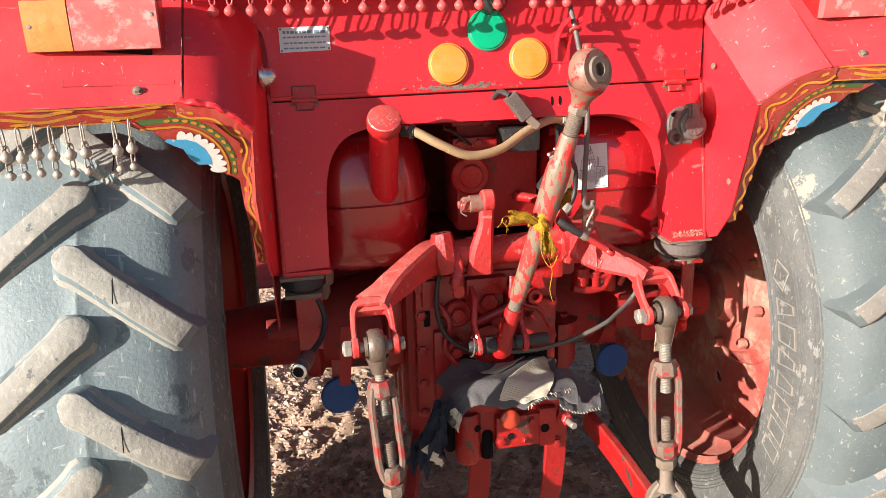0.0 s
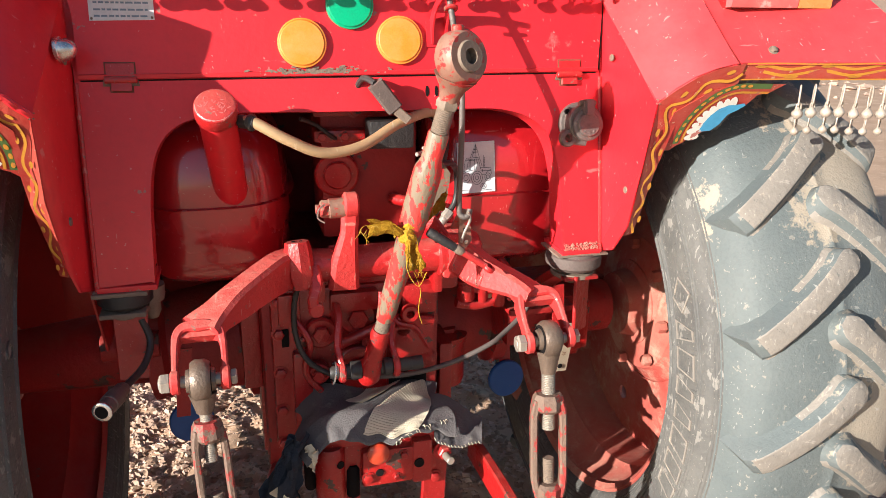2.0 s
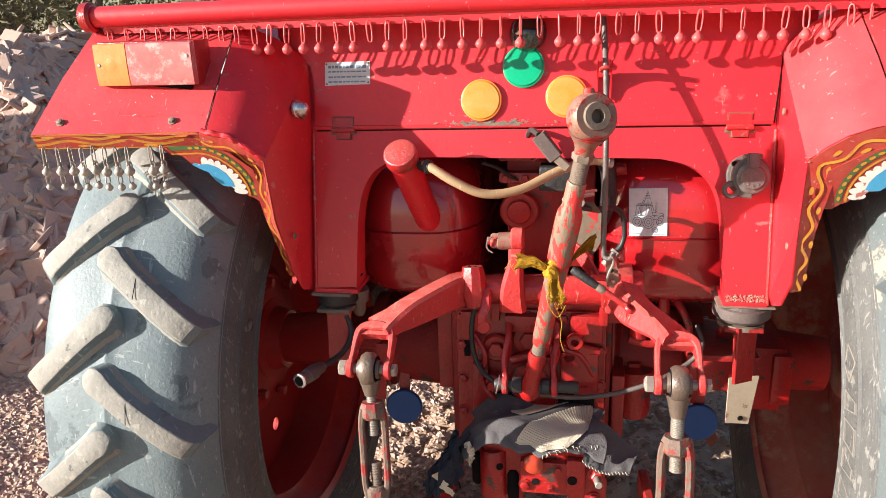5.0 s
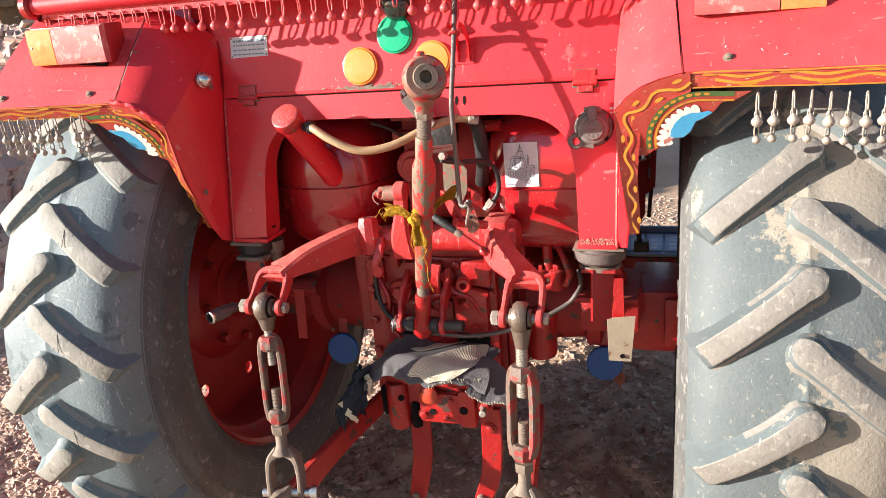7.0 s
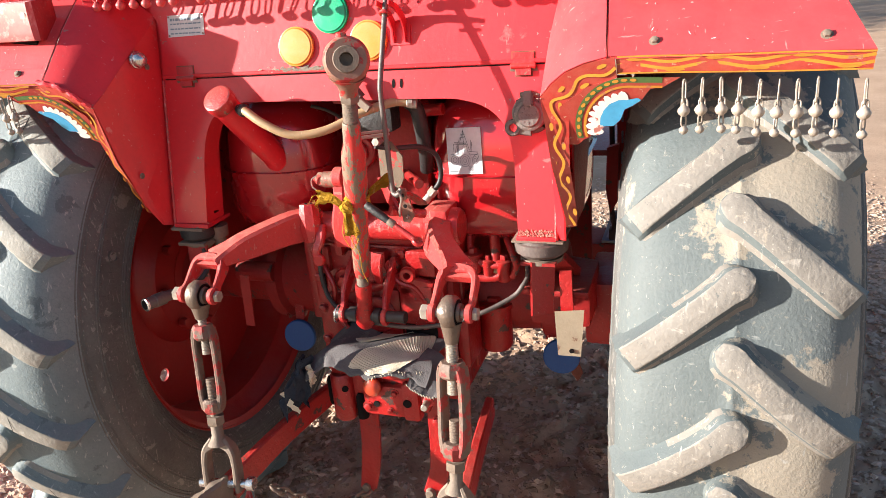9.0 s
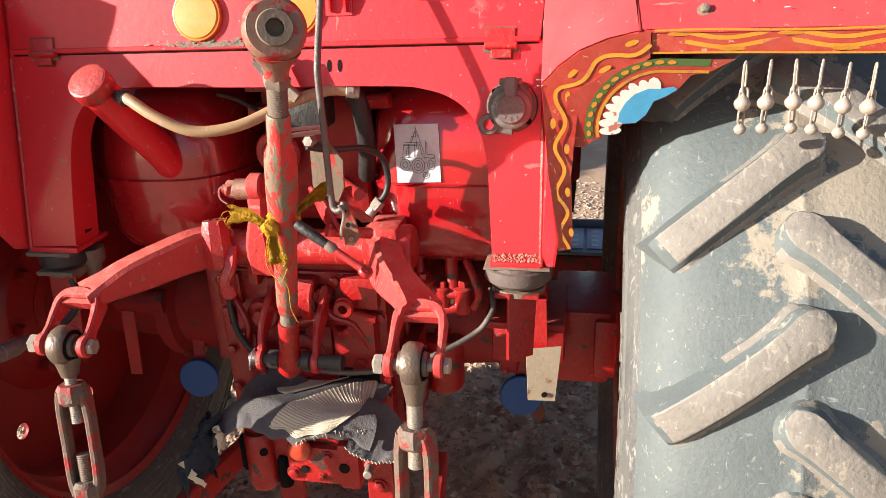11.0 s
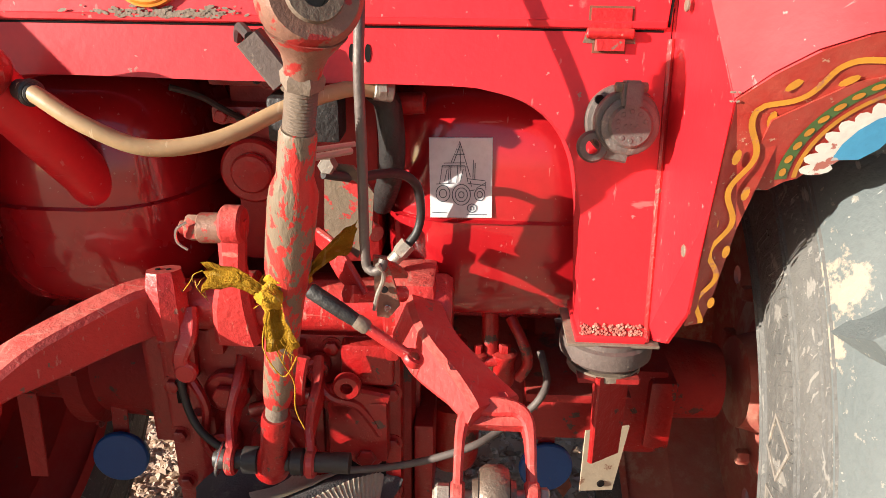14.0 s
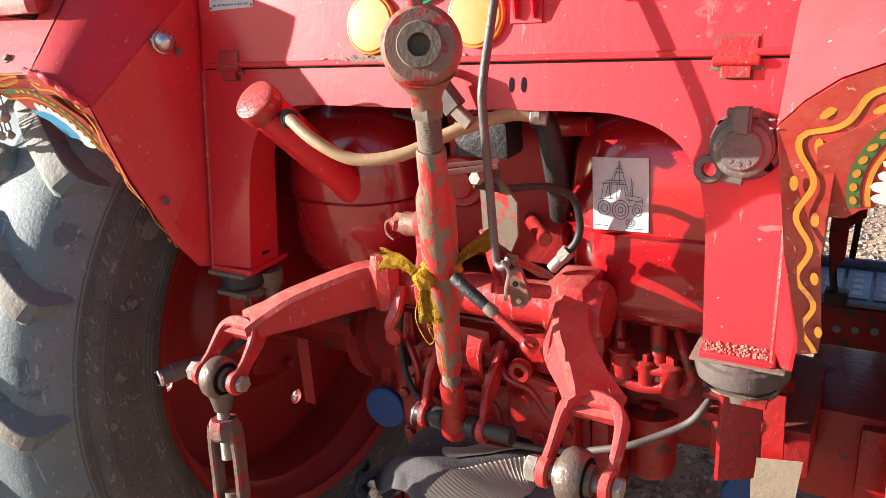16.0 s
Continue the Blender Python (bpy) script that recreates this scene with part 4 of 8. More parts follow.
    part("painted_dots", bm, YELLOW, body)
    bm = B()
    for i in range(9):
        a = radians(186 - 88 * i / 8)
        x, z = cx + 0.060 * math.cos(a), cz + 0.060 * math.sin(a)
        blot(bm, gp(x, z, 0.0014 + 0.0002 * (i % 2)), gn, (math.cos(a) * s, 0, math.sin(a)), 0.0150 + 0.0015 * math.sin(i * 2.3), 0.0078 + 0.0008 * math.sin(i * 1.7), 0.0)
    part("painted_petals", bm, WHITE, body)
    bm = B()
    eye = [(0.604, 1.322), (0.606, 1.340), (0.613, 1.355), (0.624, 1.367), (0.640, 1.374), (0.655, 1.374), (0.670, 1.377), (0.676, 1.373), (0.662, 1.363), (0.648, 1.356), (0.640, 1.336), (0.628, 1.324), (0.612, 1.323)]
    bm.faces.new([bm.verts.new(gp(x, z, 0.0019)) for x, z in eye])
    part("painted_eye", bm, SKYBLUE, body)
    # bolts on the sloping rear
    for t, u in ((0.20, 0.10), (0.86, 0.10)):
        c = R1.lerp(R2, t).lerp(F1.lerp(F2, t), u)
        bm = B()
        bolt(bm, m(c), (0, -0.68, 0.73), 0.0065, 0.005)
        part("bolt", bm, STEEL_DUSTY, body)
    if s < 0:
        bm = B()
        up = V(0, -0.70, 0.71) * 0.0022
        plate(bm, [V(*p) + up for p in ((-0.775, -0.116, 1.509), (-0.775, -0.155, 1.4688), (-0.603, -0.143, 1.4645), (-0.603, -0.110, 1.4975))], V(0, 0.70, -0.71) * 0.003)
        part("patch_plate", bm, RED_TOP, body, "scraped rectangular patch plate")
        bm = B()
        for p, q in (((-0.776, -0.115, 1.5095), (-0.776, -0.155, 1.4688)), ((-0.776, -0.155, 1.4688), (-0.70, -0.150, 1.4667))):
            bar(bm, V(*p) + up * 0.6, V(*q) + up * 0.6, 0.0022, 0.002, (1, 0, 0), 0.0004)
        part("patch_edge", bm, RED_GRIME_SHADE, body)
    # tail lamp
    x0, x1 = (0.640, 0.852) if s > 0 else (0.618, 0.828)
    up_l = 0.014 if s > 0 else 0.0
    bm = B()
    box(bm, (s * x0 if s > 0 else -x1, -0.112, 1.522 + up_l), (s * x1 if s > 0 else -x0, -0.050, 1.608 + up_l), 0.005)
    lamp = part("tail_lamp", bm, RED_DEEP, tractor, "faded red and orange tail lamp box")
    third = x0 + (x1 - x0) * 0.66
    for nm, a, b, mt, lb in (("orange_lens", third, x1, LENS_ORANGE, "orange lens"), ("red_lens", x0, third, LENS_RED, "faded red lens with pale worn patches")):
        bm = B()
        aa, bb = sorted((s * a, s * b))
        prof = [(-0.110, 1.524), (-0.126, 1.525)]
        prof += [(-0.1278 - 0.0012 * math.sin(math.pi * i / 6), 1.530 + 0.012 * i) for i in range(7)]
        prof += [(-0.1275, 1.602), (-0.126, 1.605), (-0.110, 1.606)]
        skin(bm, [[bm.verts.new((x, y, z + up_l)) for y, z in prof] for x in (aa + 0.001, bb - 0.001)])
        part(nm, bm, mt, lamp, lb)
        if nm == "orange_lens":
            bm = B()
            solid_disc(bm, (s * (a + b) / 2, -0.1275, 1.565 + up_l), (0, -1, 0), 0.017, 0.001, 24, 0.0006, 0.001)
            part("lens_dome", bm, mt, lamp)
    for x, z in ((x0 + 0.010, 1.580), (x1 - 0.010, 1.565)):
        bm = B()
        solid_disc(bm, (s * x, -0.1285, z + up_l), (0, -1, 0), 0.0036, 0.0016, 12, 0.0006)
        part("screw", bm, STEEL, lamp)
    bm = B()
    xx = s * (x0 + x1) / 2
    box(bm, (xx - 0.085, -0.105, 1.508), (xx + 0.085, -0.055, 1.522 + up_l), 0.003)
    part("lamp_foot", bm, DARK, lamp)
    # scratches and bare spots
    bm = B()
    rr = random.Random(7 if s > 0 else 9)
    nt = V(0, -0.68, 0.73)
    for i in range(5):
        c = R1.lerp(R2, rr.uniform(0.05, 0.95)).lerp(F1.lerp(F2, 0.4), rr.uniform(0.05, 0.6))
        blot(bm, m(c + V(0, -0.004, 0.004)), nt, (rr.uniform(-1, 1), rr.uniform(-1, 1), 0), rr.choice((0.0015, 0.002, 0.004)), 0.0008, 0.0010, 7)
    tagged(part("paint_chip", bm, LABEL_WHITE, body), kind="stuff")
    # holes and rivets in the inner wall
    for c in ((xi + 0.012, -0.067, 1.201), (xi + 0.003, 0.02, 1.44)):
        bm = B()
        solid_disc(bm, m(V(*c)) - V(s * 0.001, 0, 0), (-s, 0, 0), 0.007, 0.003, 14, 0.001)
        part("rivet", bm, STEEL_DUSTY, body)
    return body


fender_left, fender_right = fender(-1), fender(1)
for x in (-0.4555, 0.4965):
    bm = B()
    tube(bm, [on_panel(x, 1.056, -0.001), on_panel(x, 1.20, -0.0015), on_panel(x, 1.40, -0.001)], 0.0045, 8)
    part("corner_weld", bm, RED_DUSTY, rear_frame, "rough welded corner seam")
bm = B()
lathe(bm, (-0.462, -0.008, 1.459), (-0.434, -0.0145, 1.462), ((0, 0.0195), (0.18, 0.0195), (0.22, 0.0178), (0.45, 0.0170), (0.65, 0.0148), (0.82, 0.0112), (0.94, 0.0065), (1, 0.001)), 28)
part("domed_lamp", bm, BRIGHT, fender_left, "small chrome domed lamp")


# ---------------------------------------------------------------- rear wheels
WY, WZ = 0.418, 0.730
TYRE = [(0.486, 0.150), (0.496, 0.176), (0.508, 0.190), (0.522, 0.199), (0.526, 0.203), (0.545, 0.2085), (0.550, 0.2065), (0.58, 0.2115), (0.615, 0.2115), (0.645, 0.2075), (0.662, 0.2025), (0.667, 0.1985),
        (0.684, 0.1945), (0.697, 0.1905), (0.712, 0.1845), (0.727, 0.1775), (0.742, 0.168), (0.755, 0.154), (0.765, 0.134), (0.773, 0.108), (0.779, 0.070), (0.782, 0.030)]


def casing_radius(x):
    pts = sorted((b, a) for a, b in TYRE if a > 0.680)
    pts = [(0.0, 0.783)] + pts
    for (xa, ra_), (xb, rb) in zip(pts, pts[1:]):
        if xa <= x <= xb:
            return ra_ + (rb - ra_) * (x - xa) / (xb - xa)
    return pts[-1][1]


def side_half(r):
    """Half width of the casing's side at radius r."""
    for (ra_, xa), (rb, xb) in zip(TYRE, TYRE[1:]):
        if ra_ <= r <= rb:
            return xa + (xb - xa) * (r - ra_) / (rb - ra_)
    return TYRE[0][1]


def lug_mesh(side, slit=False):
    """One tread bar from the middle of the tread down to a shoulder; side -1: towards -x."""
    bm = B()
    loops = []
    start = -0.021 if side < 0 else -0.026
    span = 0.175 - start
    turn = 11.8

    def top_at(x, t, round_end=1.0):
        return 0.814 - 0.044 * (max(x, 0) / 0.182) ** 2 - 0.016 * max(0, (t - 0.92) / 0.08) ** 2 - 0.010 * (1 - round_end)

    for t in (0.0, 0.008, 0.03, 0.07, 0.12, 0.2, 0.35, 0.5, 0.65, 0.8, 0.9, 0.96, 1.0):
        x = start + span * t
        th = radians(-turn * (t ** 0.95))
        round_end = math.sqrt(max(0.0, 1 - (1 - min(1, t / 0.12)) ** 2))
        wid = (0.037 + 0.006 * t + 0.009 * math.exp(-(((t - 0.10) / 0.09) ** 2))) * (0.22 + 0.78 * round_end)
        top = top_at(x, t, round_end)
        dx, ds = side * span, -radians(turn) * 0.81
        ln = math.hypot(dx, ds)
        px, ps = -ds / ln, dx / ln
        loop = []
        for off, share in ((-0.98, 0.0), (-0.70, 0.42), (-0.565, 0.90), (-0.53, 0.965), (-0.47, 1.0), (0.0, 1.012), (0.47, 1.0), (0.53, 0.965), (0.565, 0.90), (0.70, 0.42), (0.98, 0.0)):
            xx = side * x + px * wid * off
            foot = casing_radius(min(abs(xx), 0.186)) - 0.005
            r = foot + (max(top, foot + 0.006) - foot) * share
            tt = th + ps * wid * off / 0.81
            loop.append(bm.verts.new((xx, -r * math.cos(tt), r * math.sin(tt))))
        loops.append(loop)
    skin(bm, loops)
    bmesh.ops.recalc_face_normals(bm, faces=bm.faces)
    for f in bm.faces:
        c = f.calc_center_median()
        f.material_index = 0 if abs(f.normal.x) < 0.75 and -(c.y * f.normal.y + c.z * f.normal.z) < -0.55 * math.hypot(c.y, c.z) else 1
    if slit:
        t = 0.44
        x, th, wid = start + span * t, radians(-turn * (t ** 0.95)), 0.0205
        r = top_at(x, t) + 0.0012
        quad = []
        for dx, da in ((-0.001, -1.15), (0.001, -1.15), (0.0016, 1.0), (-0.0004, 1.0)):
            tt = th + da * wid / 0.81
            quad.append(bm.verts.new((side * (x + dx), -(r + 0.001 * (1 - abs(da))) * math.cos(tt), (r + 0.001 * (1 - abs(da))) * math.sin(tt))))
        bm.faces.new(quad).material_index = 2
    return bm


def holed_ring(bm, x, r0, r1, holes, rh, thick):
    """A flat wheel disc with round holes, between radii r0 and r1."""
    k = 24
    for lay in (0,):
        for h in range(holes):
            a0 = 2 * math.pi * h / holes
            da = math.pi / holes
            rm = (r0 + r1) / 2
            outer, inn = [], []
            for i in range(k):
                a = 2 * math.pi * i / k
                c, sn = math.cos(a), math.sin(a)
                q = max(abs(c), abs(sn))
                rr, aa = rm + (r1 - r0) / 2 * c / q, a0 + da * sn / q
                outer.append(bm.verts.new((x + lay, rr * math.cos(aa), rr * math.sin(aa))))
                inn.append(bm.verts.new((x + lay, rm * math.cos(a0) + rh * (c * math.cos(a0) - sn * math.sin(a0)), rm * math.sin(a0) + rh * (c * math.sin(a0) + sn * math.cos(a0)))))
            for i in range(k):
                j = (i + 1) % k
                bm.faces.new((outer[i], outer[j], inn[j], inn[i]))
    bmesh.ops.remove_doubles(bm, verts=bm.verts, dist=0.0002)
    bmesh.ops.solidify(bm, geom=bm.faces[:], thickness=thick)
    return bm


lug_data = {}
for side, wheel_side in ((-1, -1), (1, -1), (-1, 1), (1, 1)):
    bm = lug_mesh(side, wheel_side < 0 < side)
    me = bpy.data.meshes.new("lug")
    bm.to_mesh(me)
    bm.free()
    me.materials.append(LUG if wheel_side > 0 else LUG_SUNLIT)
    me.materials.append(RUBBER_DUSTY if wheel_side > 0 else RUBBER_SUNLIT)
    me.materials.append(DARK)
    me.shade_smooth()
    me.set_sharp_from_angle(angle=radians(26))
    lug_data[side, wheel_side] = me


def rear_wheel(s):
    w = tagged(new("rear_wheel"), "big rear tractor wheel with dusty chevron tyre and red rim")
    w.parent = tractor
    paint = WHEEL_DUST if s > 0 else WHEEL_RED
    w.matrix_basis = Matrix.Translation((0.838 if s > 0 else -0.788, WY, WZ))
    prof = [(r, -x) for r, x in TYRE] + [(0.783, 0.003), (0.7845, 0.0), (0.783, -0.003)][::-1] + [(r, x) for r, x in TYRE[::-1]]
    bm = B()
    n = 120
    loops = [[bm.verts.new((x, r * math.cos(2 * math.pi * i / n), r * math.sin(2 * math.pi * i / n))) for i in range(n)] for r, x in prof]
    skin(bm, loops, True, False)
    for f in bm.faces:
        c = f.calc_center_median()
        f.material_index = 1 if math.hypot(c.y, c.z) < 0.690 else 0
    part("tyre", bm, [RUBBER_DUSTY if s > 0 else RUBBER_SUNLIT, SIDEWALL], w, "dusty black rubber tyre casing", angle=60)
    for side in (-1, 1):
        for k in range(21):
            o = new("lug", lug_data[side, s])
            o.parent = w
            th = (29.3 if side < 0 else 37.9) - (0.0 if s > 0 else 1.0) + 360 / 21 * k
            o.matrix_basis = pose(0, 0, 0, -th, 0, 0)
    # rim and disc
    bm = B()
    rim = [(0.482, 0.162), (0.494, 0.173), (0.498, 0.166), (0.492, 0.150), (0.482, 0.138), (0.474, 0.105), (0.452, 0.085), (0.452, -0.065), (0.474, -0.085), (0.482, -0.138), (0.492, -0.150), (0.498, -0.166), (0.494, -0.173), (0.482, -0.162)]
    back = [(r - 0.008, x) for r, x in rim[::-1]]
    loops = [[bm.verts.new((x, r * math.cos(2 * math.pi * i / 72), r * math.sin(2 * math.pi * i / 72))) for i in range(72)] for r, x in rim + back]
    skin(bm, loops + [loops[0]], True, False)
    part("rim", bm, paint, w, "dusty red steel rim", angle=40)
    bm = B()
    deep = 0.062 if s > 0 else -0.044
    holed_ring(bm, deep, 0.235, 0.451, 8, 0.021, 0.008)
    bmesh.ops.rotate(bm, cent=(0, 0, 0), matrix=Matrix.Rotation(radians(11), 3, "X"), verts=bm.verts)
    part("wheel_disc", bm, paint, w, "dusty red wheel disc with round holes", angle=40)
    bm = B()
    lathe(bm, (deep, 0, 0), (deep - s * 0.06, 0, 0), ((0, 0.237), (0.2, 0.228), (0.5, 0.20), (0.75, 0.19), (1.0, 0.11)), 48, (0, 1, 0), cap=False)
    part("disc_dish", bm, paint, w, angle=40)
    bm = B()
    lathe(bm, (deep - s * 0.03, 0, 0), (deep - s * 0.11, 0, 0), ((0, 0.12), (0.4, 0.12), (0.5, 0.095), (1.0, 0.085)), 32, (0, 1, 0))
    part("hub", bm, paint, w, "dusty red hub")
    for i in range(8):
        a = 2 * math.pi * i / 8
        c = V(deep - s * 0.055, 0.175 * math.cos(a), 0.175 * math.sin(a))
        bm = B()
        hexa(bm, c, c + V(-s * 0.022, 0, 0), 0.016, (0, 1, 0))
        part("wheel_nut", bm, paint, w)
    # raised marks on the inner sidewall: plain outlined blocks and a diamond, or a round emblem
    def on_side(r, a, lift=0.0):
        return V(-s * (side_half(r) + lift), r * math.cos(radians(a)), r * math.sin(radians(a)))

    def mark(corners, wide=0.0034):
        bm = B()
        pts = [on_side(r, a) for r, a in corners]
        n = len(pts)
        mid = sum(pts, V(0, 0, 0)) / n
        inner = [p + (mid - p).normalized() * min(wide * 1.7, (mid - p).length * 0.5) for p in pts]
        up = V(-s * 0.0030, 0, 0)
        for i in range(n):
            k = (i + 1) % n
            a, b, c, d = pts[i], pts[k], inner[k], inner[i]
            lo = [bm.verts.new(p - up) for p in (a, b, c, d)]
            hi = [bm.verts.new(p + up) for p in (a, b, c, d)]
            bm.faces.new(hi)
            for q in range(4):
                bm.faces.new((lo[q], lo[(q + 1) % 4], hi[(q + 1) % 4], hi[q]))
        bmesh.ops.remove_doubles(bm, verts=bm.verts, dist=0.0002)
        part("sidewall_mark", bm, LUG if s > 0 else SIDEWALL, w, smooth=False)

    if s > 0:
        ang = 158.6
        for wd, cut in ((0.80, 0.42), (0.90, 0.0), (0.80, 0.42), (0.80, 0.42), (0.95, 0.0), (0.85, 0.1), (0.75, 0.0)):
            da = 5.6 * wd
            mark(((0.566, ang + 0.2), (0.626, ang + da * (0.22 + cut * 0.6)), (0.626, ang + da * (1.16 - cut * 0.6)), (0.566, ang + da * 0.94)))
            ang += da + 1.0
        for a_mid in (154.0, 334.0):
            mark(((0.565, a_mid + 0.4), (0.596, a_mid + 3.6), (0.628, a_mid), (0.596, a_mid - 3.6)))
    else:
        mark([(0.596 + 0.017 * math.cos(k * math.pi / 8), 152.3 + 1.65 * math.sin(k * math.pi / 8)) for k in range(16)])
    bm = B()
    for r in (0.512, 0.520, 0.530, 0.538, 0.548, 0.556, 0.634, 0.641, 0.672, 0.680, 0.689):
        for sg in (-1, 1):
            loops = []
            for i in range(96):
                a = 2 * math.pi * i / 96
                c = V(sg * side_half(r), r * math.cos(a), r * math.sin(a))
                d = V(0, math.cos(a), math.sin(a))
                loops.append([bm.verts.new(c + d * 0.0022 * p + V(sg * 0.0022 * q, 0, 0)) for p, q in ((-1, -0.6), (0, 1), (1, -0.6))])
            skin(bm, loops + [loops[0]], False, False)
    tagged(part("sidewall_ridge", bm, SIDEWALL, w), kind="stuff")
    bm = B()
    rr = random.Random(5)
    for i in range(290):
        a = 2 * math.pi * (i + rr.uniform(-0.3, 0.3)) / 290
        r0 = rr.choice((0.634, 0.634, 0.630, 0.610))
        long = rr.uniform(0.012, 0.045)
        d, tn = V(0, math.cos(a), math.sin(a)), V(0, -math.sin(a), math.cos(a))
        bar(bm, d * r0 + V(-s * (side_half(r0) - 0.0004), 0, 0), d * (r0 - long) + V(-s * (side_half(r0 - long) - 0.0006), 0, 0), 0.0018, 0.0030, tn + d * rr.uniform(-0.2, 0.2), 0.0005)
    tagged(part("shoulder_rib", bm, SIDEWALL, w, "fine radial ribs round the tyre shoulder"), kind="stuff")
    return w


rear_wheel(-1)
rear_wheel(1)

# ---------------------------------------------------------------- driveline
bm = B()
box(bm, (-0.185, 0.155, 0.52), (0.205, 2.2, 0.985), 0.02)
gearbox = part("gearbox", bm, RED_GRIME_SHADE, tractor, "red cast gearbox housing with ribs and bolts")
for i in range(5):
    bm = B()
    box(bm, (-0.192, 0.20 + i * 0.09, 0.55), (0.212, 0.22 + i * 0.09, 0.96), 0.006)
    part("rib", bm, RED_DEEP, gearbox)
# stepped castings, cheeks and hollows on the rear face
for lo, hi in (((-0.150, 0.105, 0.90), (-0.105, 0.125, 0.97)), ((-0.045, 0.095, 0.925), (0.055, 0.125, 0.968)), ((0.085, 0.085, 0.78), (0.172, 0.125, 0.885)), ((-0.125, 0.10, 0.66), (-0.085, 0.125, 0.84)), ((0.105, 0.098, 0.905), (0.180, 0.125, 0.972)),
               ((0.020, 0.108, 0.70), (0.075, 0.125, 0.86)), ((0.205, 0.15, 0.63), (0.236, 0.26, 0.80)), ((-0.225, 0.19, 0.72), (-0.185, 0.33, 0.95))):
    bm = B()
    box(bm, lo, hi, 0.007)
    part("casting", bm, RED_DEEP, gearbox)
# dark plates put where recesses between the castings lie in shade
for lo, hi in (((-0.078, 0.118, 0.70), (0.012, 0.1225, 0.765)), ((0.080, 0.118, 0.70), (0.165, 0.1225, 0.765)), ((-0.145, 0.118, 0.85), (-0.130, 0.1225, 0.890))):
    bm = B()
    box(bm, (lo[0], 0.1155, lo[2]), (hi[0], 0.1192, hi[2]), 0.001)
    part("hollow", bm, DARK, gearbox, "dark plate standing in for a shaded hollow in the casting")
bm = B()
eye_ring(bm, (0.117, 0.078, 0.918), (0, -1, 0), 0.020, 0.009, 0.016, 22)
part("lever_eye", bm, RED_DEEP, gearbox)
bm = B()
bent_bar(bm, [(0.060, 0.045, 0.985), (0.055, 0.040, 0.950), (0.052, 0.055, 0.905)], [(0.030, 0.010), (0.026, 0.010), (0.020, 0.010)], (1, 0, 0), 0.003, 5)
part("stop_lever", bm, RED_DUSTY, gearbox)
bm = B()
box(bm, (-0.165, 0.120, 0.60), (0.19, 0.158, 0.975), 0.012)
part("rear_cover", bm, RED_DEEP, gearbox)
for x, z in [(-0.15, z) for z in (0.62, 0.70, 0.79, 0.88, 0.95)] + [(0.175, z) for z in (0.62, 0.70, 0.79, 0.88, 0.95)] + [(x, 0.955) for x in (-0.07, 0.01, 0.09)] + [(-0.10, 0.86), (0.13, 0.86)]:
    bm = B()
    bolt(bm, (x, 0.121, z), (0, -1, 0), 0.0115, 0.009)
    part("bolt", bm, RED_DEEP, gearbox)
for c, r, h in (((-0.065, 0.121, 0.88), 0.034, 0.020), ((0.105, 0.121, 0.875), 0.030, 0.024), ((0.012, 0.121, 0.905), 0.040, 0.014), ((-0.075, 0.121, 0.79), 0.024, 0.03), ((0.14, 0.121, 0.79), 0.027, 0.03), ((0.012, 0.121, 0.79), 0.05, 0.02), ((0.07, 0.121, 0.93), 0.018, 0.03)):
    bm = B()
    rod(bm, c, V(*c) + V(0, -h, 0), r, 20, 0.004)
    rod(bm, V(*c) + V(0, -h, 0), V(*c) + V(0, -h - 0.012, 0), r * 0.55, 6, 0.002)
    part("boss", bm, RED_DEEP, gearbox)
for pts, r in (([(-0.12, 0.10, 0.92), (-0.09, 0.085, 0.87), (-0.10, 0.09, 0.80), (-0.06, 0.09, 0.74)], 0.007), ([(0.06, 0.10, 0.94), (0.09, 0.08, 0.90), (0.13, 0.085, 0.88), (0.16, 0.09, 0.83)], 0.007)):
    bm = B()
    tube(bm, pts, r, 8)
    part("pipe", bm, RED_DEEP, gearbox)
bm = B()
rod(bm, (-0.03, 0.105, 0.85), (0.10, 0.09, 0.905), 0.012, 12)
bar(bm, (0.10, 0.09, 0.90), (0.17, 0.10, 0.88), 0.03, 0.02, (0, 0, 1), 0.004)
part("web", bm, RED_DEEP, gearbox)
